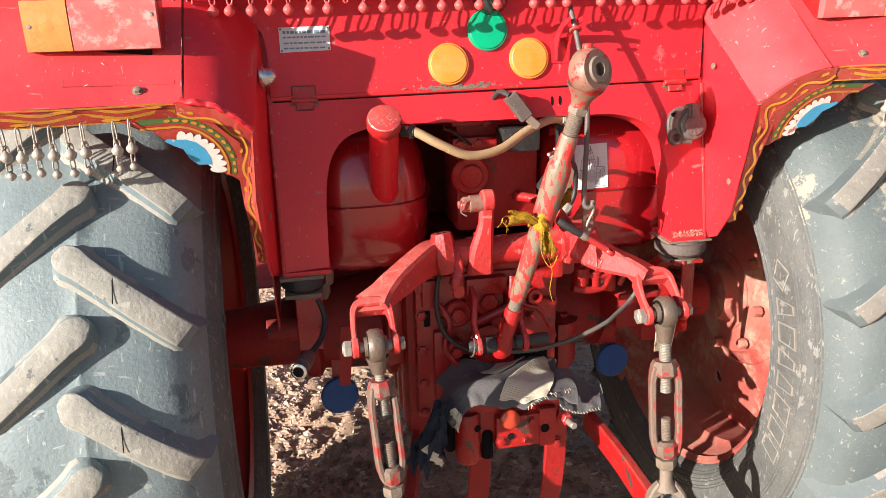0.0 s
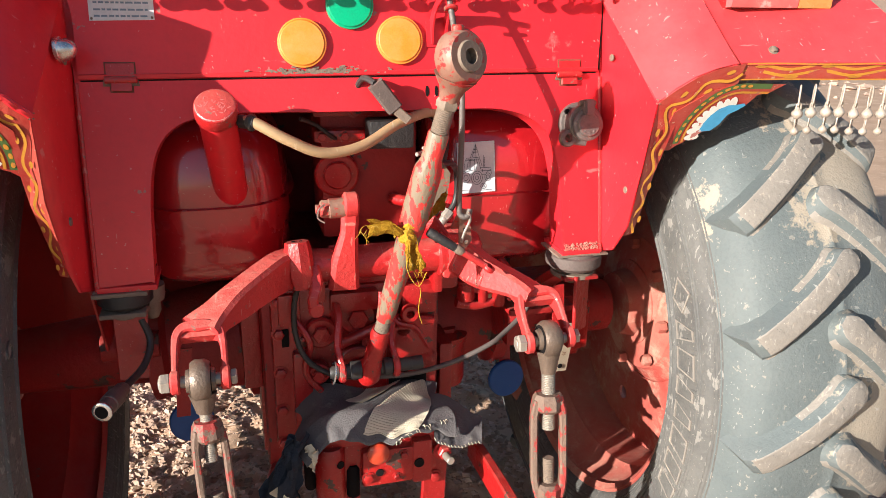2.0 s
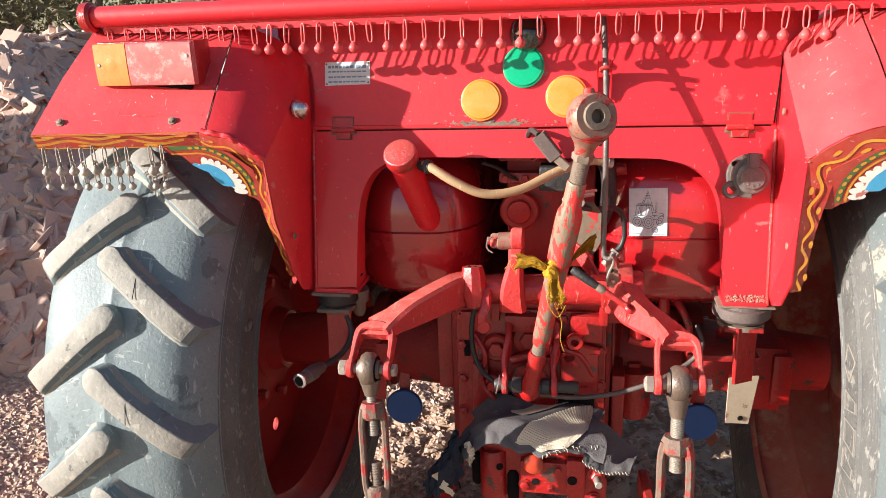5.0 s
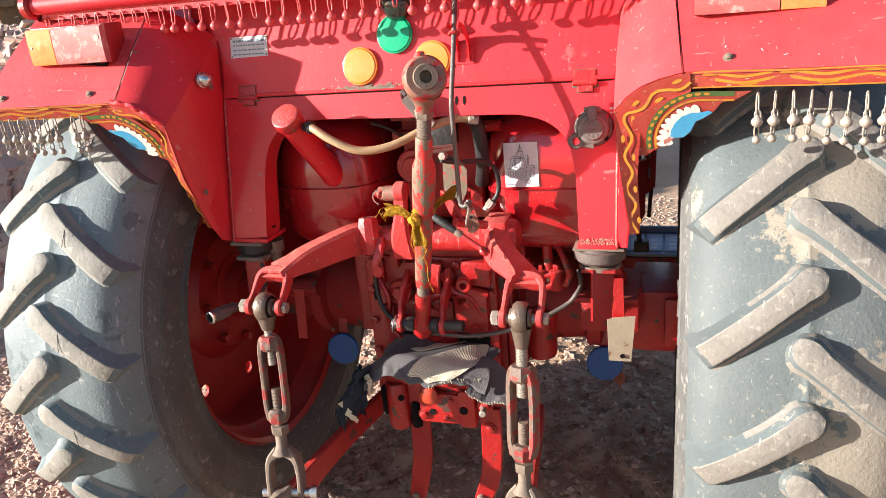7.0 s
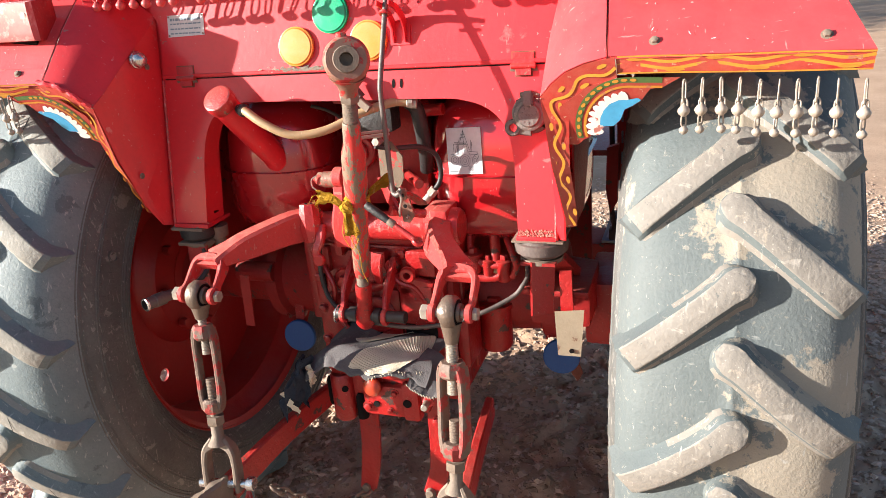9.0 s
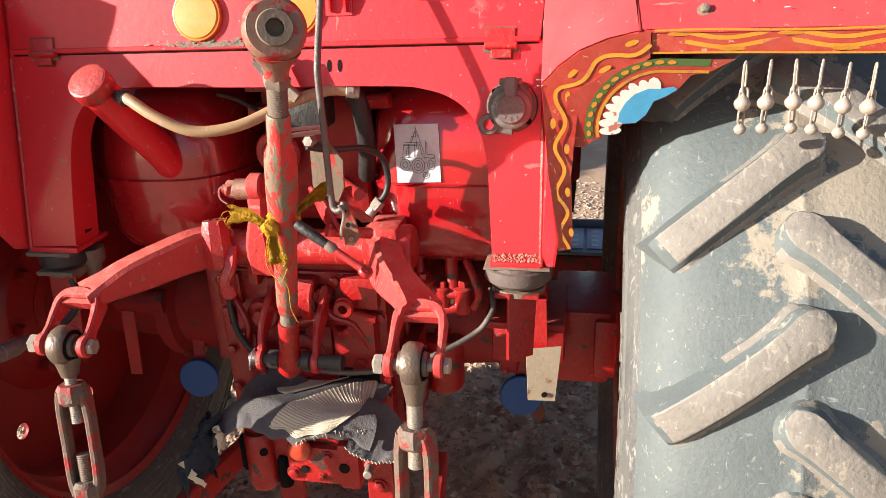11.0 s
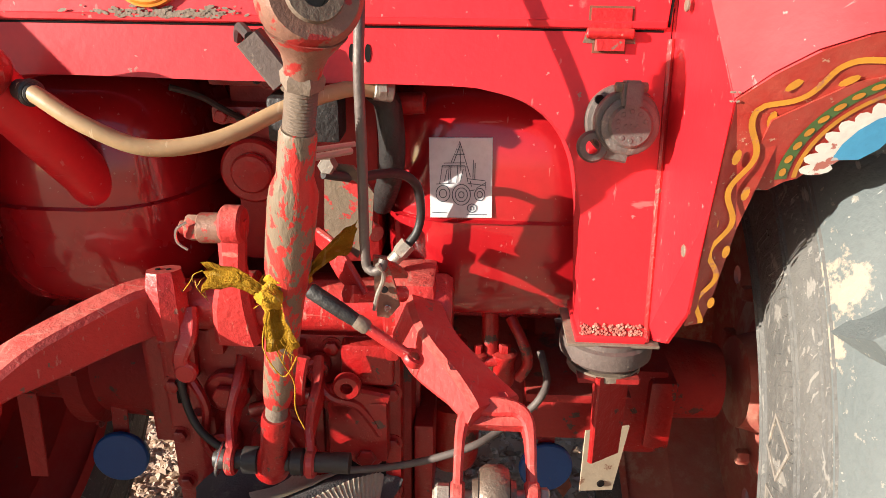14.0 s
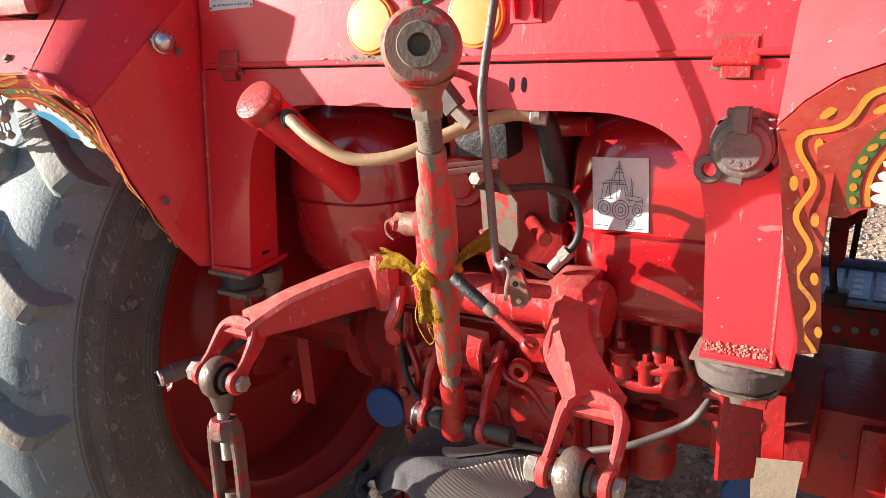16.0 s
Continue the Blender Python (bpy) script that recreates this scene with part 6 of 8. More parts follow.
def lift_arm(pts, sizes, left, right, lean):
    """A cast arm that widens into a flat two-legged fork, with the pin across the legs."""
    bm = B()
    bent_bar(bm, pts, sizes, (lean, 0, 1), 0.007, 6)
    arm = part("lift_arm", bm, ARM_RED, tractor, "red cast lift arm with a forked end, dusty on top")
    k = V(*pts[-1])
    l, r = V(*left), V(*right)
    drop = V(0, (l.y + r.y) / 2 - k.y, (l.z + r.z) / 2 - k.z)
    far = drop.length
    drop.normalize()
    across = V(1, 0, 0).cross(drop)
    q = lambda x, d: V(x, k.y, k.z) + drop * d
    way = [q(l.x, far + 0.008), q(l.x, far - 0.030), q(l.x + 0.001, 0.032), q(l.x + 0.0045, 0.014), q(l.x + 0.016, 0.002), q((l.x + r.x) / 2, 0.0),
           q(r.x - 0.016, 0.002), q(r.x - 0.0045, 0.014), q(r.x - 0.001, 0.032), q(r.x, far - 0.030), q(r.x, far + 0.008)]
    half = [(0.034, 0.0115), (0.024, 0.0100), (0.030, 0.0115), (0.036, 0.014), (0.038, 0.017)]
    bm = B()
    bent_bar(bm, way, half + [(0.040, 0.022)] + half[::-1], across, 0.0028, 4)
    for tip in (l, r):
        rod(bm, tip + V(-0.0075, 0, 0), tip + V(0.0075, 0, 0), 0.020, 18, 0.003)
    part("fork", bm, ARM_RED, arm)
    # web that fills the angle between arm and legs
    bm = B()
    w0, w1 = (r.x - l.x) / 2 - 0.004, sizes[-2][1] / 2
    mid = (l.x + r.x) / 2
    back = V(*pts[-2]).lerp(k, 0.35)
    top = across * (-0.013 if across.z < 0 else 0.013)
    plate(bm, [V(mid - w0, k.y, k.z) + drop * 0.020 + top, V(mid + w0, k.y, k.z) + drop * 0.020 + top, back + V(w1, 0, 0) + top, back - V(w1, 0, 0) + top], -top * 1.7, 0.003)
    part("web", bm, ARM_RED, arm)
    bm = B()
    rod(bm, l - V(0.026, 0, 0), r + V(0.014, 0, 0), 0.010, 14)
    hexa(bm, l - V(0.009, 0, 0), l - V(0.024, 0, 0), 0.017, (0, 0, 1))
    hexa(bm, r + V(0.009, 0, 0), r + V(0.018, 0, 0), 0.014, (0, 0, 1))
    part("fork_pin", bm, STEEL, arm, "worn steel fork pin with a nut")
    return arm


lift_arm([(-0.100, 0.085, 1.040), (-0.150, 0.040, 1.045), (-0.225, -0.040, 1.030), (-0.262, -0.078, 1.020), (-0.288, -0.105, 1.012)], [(0.070, 0.046), (0.076, 0.044), (0.062, 0.048), (0.042, 0.058), (0.028, 0.080)], (-0.330, -0.177, 0.955), (-0.252, -0.177, 0.955), 0.1)
right_arm = lift_arm([(0.216, 0.060, 1.042), (0.222, 0.030, 1.044), (0.242, -0.020, 1.036), (0.285, -0.076, 1.028), (0.314, -0.107, 1.018)], [(0.066, 0.050), (0.066, 0.054), (0.060, 0.056), (0.042, 0.062), (0.028, 0.082)], (0.276, -0.182, 0.958), (0.354, -0.183, 0.962), 0.35)
bm = B()
box(bm, (0.180, 0.046, 1.000), (0.240, 0.135, 1.094), 0.010)
box(bm, (0.188, 0.036, 1.020), (0.234, 0.060, 1.070), 0.008)
part("root_block", bm, ARM_RED, right_arm, "squared arm root with worn edges")
# clamp lug with a flat top, and the hook below it
bm = B()
lathe(bm, (-0.104, 0.040, 1.010), (-0.110, 0.056, 1.100), ((0, 0.020), (0.30, 0.027), (0.85, 0.026), (1, 0.023)), 8)
clamp = part("clamp_lug", bm, RED_DUSTY, tractor, "red clamp lug with a bare flat top")
bm = B()
for x in (-0.117, -0.103):
    solid_disc(bm, (x, 0.055, 1.1003), (-0.07, 0.1, 1), 0.0035, 0.0012, 10, 0.0003)
part("punch_mark", bm, DARK, clamp)
bm = B()
bent_bar(bm, [(-0.085, 0.050, 1.045), (-0.078, 0.030, 1.020), (-0.088, 0.018, 0.990), (-0.080, 0.022, 0.965)], [(0.030, 0.020), (0.022, 0.016), (0.020, 0.014), (0.026, 0.014)], (1, 0, 0), 0.004, 5)
rod(bm, (-0.082, 0.024, 0.972), (-0.082, 0.010, 0.972), 0.015, 14, 0.003)
part("hook", bm, RED_DUSTY, clamp)
# upright lever with its bolt
bm = B()
bent_bar(bm, [(-0.022, 0.060, 1.000), (-0.020, 0.045, 1.060), (-0.012, 0.038, 1.120), (-0.010, 0.040, 1.178)], [(0.062, 0.030), (0.050, 0.030), (0.032, 0.024), (0.036, 0.022)], (1, 0, 0), 0.008, 5)
rod(bm, (-0.022, 0.040, 1.172), (0.006, 0.040, 1.172), 0.024, 18, 0.004)
lever = part("upright_lever", bm, ARM_RED, tractor, "red upright rocker lever")
bm = B()
rod(bm, (-0.05, 0.040, 1.166), (-0.015, 0.040, 1.167), 0.019, 16)
hexa(bm, (-0.048, 0.040, 1.166), (-0.066, 0.040, 1.166), 0.017, (0, 0, 1))
rod(bm, (-0.066, 0.040, 1.166), (-0.074, 0.040, 1.166), 0.009, 10)
part("lever_bolt", bm, EYE_STEEL, lever, "worn bolt and nut with paint traces")
bm = B()
tube(bm, [(-0.058, 0.022, 1.180), (-0.070, 0.018, 1.172), (-0.072, 0.020, 1.155), (-0.060, 0.020, 1.145)], 0.0018, 6)
part("split_pin", bm, BRIGHT, lever)

# ---------------------------------------------------------------- control linkage right of the top link
bm = B()
plate(bm, [(0.118, -0.010, 1.268), (0.150, -0.012, 1.266), (0.172, -0.010, 1.235), (0.168, -0.005, 1.185), (0.150, 0.0, 1.150), (0.112, 0.0, 1.185)], (0, 0.006, 0))
cpl_p = part("bracket_plate", bm, OLIVE, tractor, "dirty brown bracket plate with red edges")
bm = B()
hexa(bm, (0.124, -0.012, 1.268), (0.124, -0.034, 1.272), 0.010)
rod(bm, (0.09, -0.075, 1.288), (0.150, -0.015, 1.285), 0.004, 8)
rod(bm, (0.10, -0.080, 1.300), (0.155, -0.020, 1.294), 0.003, 8)
part("clip_screw", bm, STEEL, cpl_p)
bm = B()
bent_bar(bm, [(0.100, 0.020, 1.168), (0.120, 0.000, 1.160), (0.140, -0.018, 1.138), (0.160, -0.030, 1.116)], [(0.008, 0.026), (0.008, 0.030), (0.008, 0.030), (0.008, 0.018)], (0.3, 1, 0.3), 0.002, 5)
crank = part("bell_crank", bm, RED_DUSTY, tractor, "red bell crank lever")
bm = B()
plate(bm, [(0.176, -0.060, 1.180), (0.190, -0.058, 1.178), (0.200, -0.056, 1.142), (0.204, -0.052, 1.116), (0.192, -0.052, 1.100), (0.179, -0.056, 1.104), (0.177, -0.058, 1.135)], (0, 0.006, 0))
bent_bar(bm, [(0.184, -0.050, 1.168), (0.190, -0.020, 1.150), (0.196, 0.020, 1.120)], [(0.018, 0.007), (0.020, 0.008), (0.024, 0.008)], (1, 0, 0), 0.002, 4)
clevis = part("clevis_plate", bm, EYE_STEEL, tractor, "dark punched steel clevis plate")
for x, z in ((0.184, 1.164), (0.188, 1.140), (0.191, 1.116)):
    bm = B()
    solid_disc(bm, (x, -0.0612 + 0.06 * (1.180 - z), z), (0, -1, 0), 0.0042, 0.002, 12, 0.0003)
    part("punched_hole", bm, DARK if z > 1.12 else BRIGHT, clevis)
bm = B()
rod(bm, (0.111, -0.086, 1.150), (0.218, -0.098, 1.080), 0.0066, 12)
eye_ring(bm, (0.223, -0.0975, 1.0760), (0.5, -0.2, 0.85), 0.0125, 0.006, 0.010, 20)
hl = part("control_handle", bm, RED_DUSTY, tractor, "worn control rod, half red half black")
bm = B()
lathe(bm, (0.110, -0.0859, 1.1506), (0.160, -0.0915, 1.118), ((0, 0.0070), (0.05, 0.0088), (0.7, 0.0088), (1, 0.0076)), 12)
part("black_sleeve", bm, DARK_TAPE, hl)
bm = B()
lathe(bm, (0.160, -0.0915, 1.118), (0.174, -0.0930, 1.109), ((0, 0.0078), (0.2, 0.0086), (0.8, 0.0086), (1, 0.0070)), 12)
part("collar", bm, STEEL_DUSTY, hl)
bm = B()
rod(bm, (0.150, -0.03, 1.118), (0.205, 0.01, 1.100), 0.010, 12)
hexa(bm, (0.142, -0.036, 1.121), (0.152, -0.028, 1.117), 0.012)
part("rod_joint", bm, RED_DUSTY, tractor, "red rod joint with a steel nut")
bm = B()
tube(bm, [(0.120, -0.028, 1.262), (0.150, 0.0, 1.250), (0.190, 0.050, 1.240), (0.212, 0.085, 1.215), (0.218, 0.096, 1.175), (0.212, 0.094, 1.145), (0.195, 0.088, 1.125)], 0.0058, 10)
bh = part("loop_hose", bm, BLACK, tractor, "black hydraulic hose in a loop")
bm = B()
hexa(bm, (0.202, 0.090, 1.132), (0.190, 0.086, 1.118), 0.011)
rod(bm, (0.191, 0.086, 1.119), (0.176, 0.082, 1.102), 0.009, 12)
part("hose_end", bm, STEEL, bh, "bright hose end fitting")
# long hanging rod with a hook
bm = B()
tube(bm, [(0.160, 0.048, 1.630), (0.163, 0.020, 1.575), (0.166, -0.010, 1.524), (0.168, -0.044, 1.462), (0.169, -0.073, 1.405), (0.169, -0.079, 1.375), (0.170, -0.078, 1.30), (0.170, -0.075, 1.190), (0.176, -0.078, 1.172), (0.186, -0.080, 1.174), (0.190, -0.076, 1.184)], 0.0055, 10, 5)
rd = part("hanging_rod", bm, OLD_ALU, tractor, "long thin steel rod hooked at the foot")
bm = B()
tube(bm, [(0.184, -0.085, 1.182), (0.190, -0.080, 1.165), (0.182, -0.074, 1.140), (0.178, -0.07, 1.120)], 0.0026, 7)
part("wire_tie", bm, STEEL, rd)
bm = B()
eye_ring(bm, (0.166, -0.008, 1.527), (0, -0.49, -0.87), 0.0125, 0.0062, 0.007, 18)
part("rod_collar", bm, RED_DUSTY, rd, "worn red guide ring")

# ---------------------------------------------------------------- top link
T0, T1 = V(0.141, -0.154, 1.457), V(0.020, 0.019, 0.827)
td = (T1 - T0).normalized()
tp = lambda z: T0.lerp(T1, (T0.z - z) / (T0.z - T1.z))
hole_ax = V(0.42, -0.86, 0.22).normalized()
toplink = tagged(new("top_link"), "flaked red top link with ball ends, hung upright")
toplink.parent = tractor
bm = B()
eye_ring(bm, T0, hole_ax, 0.044, 0.024, 0.040, 36)
lathe(bm, T0 + td * 0.030, tp(1.385), ((0, 0.036), (0.22, 0.029), (0.45, 0.0215), (0.70, 0.0178), (1, 0.0168)), 24)
part("ball_end", bm, EYE_STEEL, toplink, "worn steel eye with red paint traces")
bm = B()
u, v, d = basis(hole_ax)
eye_ring(bm, T0, hole_ax, 0.0275, 0.0125, 0.050, 32)
part("ball", bm, STEEL_DUSTY, toplink, "dark steel ball bushing")
# plug added so the reflector behind does not show through the hole
bm = B()
rod(bm, T0 - hole_ax * 0.012, T0 + hole_ax * 0.010, 0.0126, 20, 0.001)
part("dirt_plug", bm, STEEL_DUSTY, toplink, "brown plug in the bushing hole")
bm = B()
rod(bm, T0 + V(-0.006, 0.002, 0.040), T0 + V(-0.006, 0.002, 0.051), 0.010, 12, 0.002)
part("grease_nipple", bm, RED_FLAKED, toplink)
bm = B()
thread(bm, tp(1.392), tp(1.328), 0.0155, 0.0034, 18)
part("thread", bm, STEEL_DUSTY, toplink, "bare steel thread")
bm = B()
lathe(bm, tp(1.392), tp(1.378), ((0, 0.018), (0.3, 0.021), (1, 0.0195)), 6)
part("lock_nut", bm, STEEL_DUSTY, toplink)
bm = B()
L = lambda z: (1.335 - z) / (1.335 - 0.955)
lathe(bm, tp(1.335), tp(0.955), ((0, 0.0165), (L(1.33), 0.0185), (L(1.285), 0.0185), (L(1.268), 0.0245), (L(1.255), 0.0255), (L(1.205), 0.0255), (L(1.165), 0.0245), (L(1.13), 0.0215), (L(1.03), 0.0195), (L(0.975), 0.0190), (1, 0.0165)), 26)
part("sleeve", bm, RED_FLAKED, toplink, "sleeve with flaked red paint")
bm = B()
thread(bm, tp(0.960), tp(0.925), 0.0145, 0.0034, 18)
part("thread", bm, STEEL_DUSTY, toplink, "bare steel thread")
bm = B()
lathe(bm, tp(0.930), tp(0.800), ((0, 0.0175), (0.08, 0.0195), (0.55, 0.0185), (0.72, 0.024), (0.90, 0.024), (1, 0.016)), 22)
part("lower_end", bm, RED_SHADE, toplink, "dark red ribbed lower end")
bm = B()
lathe(bm, (-0.060, 0.018, 0.832), (0.122, 0.014, 0.836), ((0, 0.011), (0.03, 0.0135), (0.22, 0.0135), (0.23, 0.0185), (0.34, 0.0185), (0.36, 0.0135), (0.58, 0.0135), (0.60, 0.0185), (0.68, 0.0185), (0.70, 0.0135), (0.92, 0.0135), (0.93, 0.0105), (1, 0.0105)), 20, (0, 1, 0))
part("hitch_pin", bm, BLACK, toplink, "dark steel hitch pin")
bm = B()
lathe(bm, (0.105, 0.0145, 0.8357), (0.128, 0.014, 0.836), ((0, 0.0145), (1, 0.0145)), 16, (0, 1, 0))
part("pin_bush", bm, BLACK, toplink)
bm = B()
tube(bm, [(-0.052 + 0.004 * math.sin(a), 0.018 + 0.022 * math.cos(a), 0.832 + 0.022 * math.sin(a)) for a in [2 * math.pi * i / 14 for i in range(15)]], 0.002, 6, 2)
part("lynch_ring", bm, BRIGHT, toplink, "thin steel spring ring")
for x in (-0.036, 0.074):
    bm = B()
    bent_bar(bm, [(x, 0.105, 0.93), (x + 0.003, 0.070, 0.915), (x - 0.004, 0.040, 0.868), (x, 0.018, 0.832)], [(0.050, 0.014), (0.034, 0.014), (0.024, 0.013), (0.032, 0.012)], (0, 0, 1), 0.003, 5)
    rod(bm, (x - 0.007, 0.018, 0.832), (x + 0.007, 0.018, 0.832), 0.022, 18, 0.003)
    part("hitch_ear", bm, RED_DUSTY, toplink, "red hitch ear")


# ---------------------------------------------------------------- lift links
def lift_link(top, low, tilt_x, z_top, z_low, k):
    top, low = V(*top), V(*low)
    d = (low - top).normalized()
    ln = (low - top).length
    at = lambda z: top.lerp(low, (top.z - z) / (top.z - low.z))
    root = tagged(new("lift_link"), "dusty steel lift link with a turnbuckle and clevis")
    root.parent = tractor
    bm = B()
    eye_ring(bm, top, (1, 0, 0), 0.034, 0.010, 0.031, 28)
    eye_ring(bm, top, (1, 0, 0), 0.021, 0.009, 0.046, 24)
    lathe(bm, top + d * 0.022, at(top.z - 0.030 - 0.30 * z_top), ((0, 0.023), (0.35, 0.0195), (0.75, 0.0160), (1, 0.0140)), 10, (1, 0, 0))
    part("link_eye", bm, LINK_STEEL, root, "worn dusty steel eye")
    for sg in (-1, 1):
        bm = B()
        eye_ring(bm, top + V(sg * 0.0153, 0, 0), (1, 0, 0), 0.0265, 0.0205, 0.0030, 24)
        part("eye_gap", bm, DARK, root, "dark ring at the gap round the ball")
    z1, z2 = top.z - z_top, top.z - z_low
    bm = B()
    thread(bm, at(top.z - 0.045), at(z1 - 0.058), 0.0105 + 0.018 * (k - 1), 0.0034, 16)
    part("upper_thread", bm, STEEL, root, "bare steel thread")
    bm = B()
    thread(bm, at(z2 + 0.070), at(z2 - 0.05), 0.0115, 0.0034, 16)
    part("lower_thread", bm, STEEL_DUSTY, root, "rusty steel thread")
    u, v, dd = basis(d, (1, tilt_x, 0))
    bm = B()
    for sg in (-1, 1):
        off = u * (0.0225 * k * sg)
        bent_bar(bm, [at(z1) + off * 0.72, at(z1 - 0.028) + off * 1.02, at((z1 + z2) / 2) + off * 1.05, at(z2 + 0.028) + off * 1.02, at(z2) + off * 0.72], [(0.016 * k, 0.032 * k), (0.012 * k, 0.028 * k), (0.012 * k, 0.025 * k), (0.012 * k, 0.028 * k), (0.016 * k, 0.032 * k)], u, 0.003, 4)
    for z, e in ((z1, 1), (z2, -1)):
        lathe(bm, at(z + e * 0.012), at(z - e * 0.022), ((0, 0.021 * k), (0.25, 0.026 * k), (0.8, 0.026 * k), (1, 0.020 * k)), 8, u, turn=math.pi / 8)
    part("turnbuckle", bm, TURNBUCKLE, root, "dirty turnbuckle frame with flaked red paint")
    bm = B()
    hexa(bm, at(z2 - 0.020), at(z2 - 0.042), 0.022, u)
    lathe(bm, at(z2 - 0.040), at(z2 - 0.090), ((0, 0.014), (0.6, 0.014), (1, 0.026)), 16)
    part("lock_nut", bm, STEEL_DUSTY, root)
    bm = B()
    zc = z2 - 0.085
    for sg in (-1, 1):
        bent_bar(bm, [at(zc) + u * 0.010 * sg, at(zc - 0.020) + u * 0.032 * sg, at(zc - 0.055) + u * 0.038 * sg, at(low.z + 0.01) + u * 0.038 * sg, at(low.z - 0.018) + u * 0.038 * sg], [(0.030, 0.020), (0.016, 0.034), (0.013, 0.036), (0.013, 0.038), (0.013, 0.030)], u, 0.004, 4)
    part("clevis", bm, STEEL_DUSTY, root, "dusty pale steel clevis")
    bm = B()
    rod(bm, low - u * 0.062, low + u * 0.066, 0.011, 14)
    rod(bm, low + u * 0.060, low + u * 0.078, 0.017, 14)
    part("clevis_pin", bm, BRIGHT, root, "bright steel pin")
    return root


lift_link((-0.291, -0.177, 0.955), (-0.268, -0.258, 0.500), 0.15, 0.080, 0.265, 1.0)
lift_link((0.314, -0.182, 0.962), (0.316, -0.262, 0.455), -0.3, 0.115, 0.300, 1.14)


# ---------------------------------------------------------------- lower links and drawbar straps
def lower_link(front, pin, tail, end, coat_mat):
    bm = B()
    bent_bar(bm, [front, V(*front).lerp(V(*pin), 0.5) + V(0, 0, 0.012), pin], [(0.060, 0.022), (0.064, 0.024), (0.072, 0.026)], (0, 0.2, 1), 0.004, 5)
    ll = part("lower_link", bm, RED_SHADE, tractor, "red lower link bar with a mud-caked end")
    bm = B()
    bent_bar(bm, [pin, tail, end], [(0.074, 0.030), (0.082, 0.036), (0.058, 0.034)], (0, 0.2, 1), 0.008, 6)
    bmesh.ops.subdivide_edges(bm, edges=bm.edges[:], cuts=2, use_grid_fill=True)
    for v in bm.verts:
        v.co += V(*[noise.noise(v.co * 38 + V(7 * k, 3, 1)) for k in range(3)]) * 0.006 + V(*[noise.noise(v.co * 120 + V(5 * k, 1, 2)) for k in range(3)]) * 0.002
    part("dirty_end", bm, coat_mat, ll, "mud-caked steel link end", angle=25)
    bm = B()
    e, t = V(*end), V(*tail)
    d = (e - t).normalized()
    bmesh.ops.create_uvsphere(bm, u_segments=20, v_segments=12, radius=0.036, matrix=Matrix.Translation(e + d * 0.02))
    part("link_ball", bm, STEEL_DUSTY, ll)
    q = V(*pin).lerp(t, 0.55)
    n2 = d.cross(V(0, 0, 1)).normalized()
    for sg in (-1, 1):
        bm = B()
        solid_disc(bm, q + n2 * 0.0175 * sg, n2 * sg, 0.011, 0.0015, 16, 0.0004)
        part("eye_hole", bm, DARK, ll)
    return ll


lower_link((-0.170, 0.150, 0.520), (-0.262, -0.250, 0.480), (-0.292, -0.340, 0.475), (-0.345, -0.500, 0.440), STEEL_DUSTY)
lower_link((0.285, 0.130, 0.533), (0.316, -0.250, 0.478), (0.312, -0.350, 0.438), (0.300, -0.500, 0.360), TURNBUCKLE)
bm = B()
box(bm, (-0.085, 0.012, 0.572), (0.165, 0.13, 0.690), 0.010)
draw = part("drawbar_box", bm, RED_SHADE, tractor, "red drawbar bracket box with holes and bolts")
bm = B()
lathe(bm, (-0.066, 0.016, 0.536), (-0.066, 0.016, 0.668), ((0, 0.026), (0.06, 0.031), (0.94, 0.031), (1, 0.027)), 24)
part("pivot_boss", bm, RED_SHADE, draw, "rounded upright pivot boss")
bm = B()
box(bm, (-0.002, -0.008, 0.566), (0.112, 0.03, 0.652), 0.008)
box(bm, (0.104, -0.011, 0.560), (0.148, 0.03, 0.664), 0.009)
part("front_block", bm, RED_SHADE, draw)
bm = B()
box(bm, (-0.088, 0.002, 0.664), (0.160, 0.05, 0.690), 0.009)
part("upper_lip", bm, RED_SHADE, draw)
# hollows drawn as dark cylinders, their shade put into the colour
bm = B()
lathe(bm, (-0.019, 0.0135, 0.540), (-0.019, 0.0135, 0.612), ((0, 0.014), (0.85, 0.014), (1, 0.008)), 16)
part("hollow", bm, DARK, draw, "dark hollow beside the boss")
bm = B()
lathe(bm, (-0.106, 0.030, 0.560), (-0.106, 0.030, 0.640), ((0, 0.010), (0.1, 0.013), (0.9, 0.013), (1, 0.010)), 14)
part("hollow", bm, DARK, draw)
for c, r, n_ in (((-0.048, -0.0105, 0.634), 0.0085, (0.5, -1, 0)), ((0.034, -0.0085, 0.600), 0.0085, (0, -1, 0)), ((0.118, -0.0115, 0.612), 0.0110, (0, -1, 0))):
    bm = B()
    solid_disc(bm, c, n_, r, 0.0024, 18, 0.0004)
    part("hole", bm, DARK, draw, "dark round hole")
for c, r in (((0.010, -0.008, 0.590), 0.011), ((0.070, -0.008, 0.585), 0.007), ((0.086, -0.008, 0.636), 0.008)):
    bm = B()
    bolt(bm, c, (0, -1, 0), r, 0.007)
    part("bolt", bm, RED_SHADE, draw)
bm = B()
solid_disc(bm, (0.030, -0.011, 0.650), (0, -1, 0.15), 0.023, 0.010, 28, 0.003, 0.004)
part("red_lens", bm, LENS_DRAWBAR, draw, "round orange-red reflector")
bm = B()
bolt(bm, (0.172, 0.002, 0.625), (0.15, -1, 0.1), 0.015, 0.018)
part("stud_nut", bm, RED_DUSTY, draw)
bm = B()
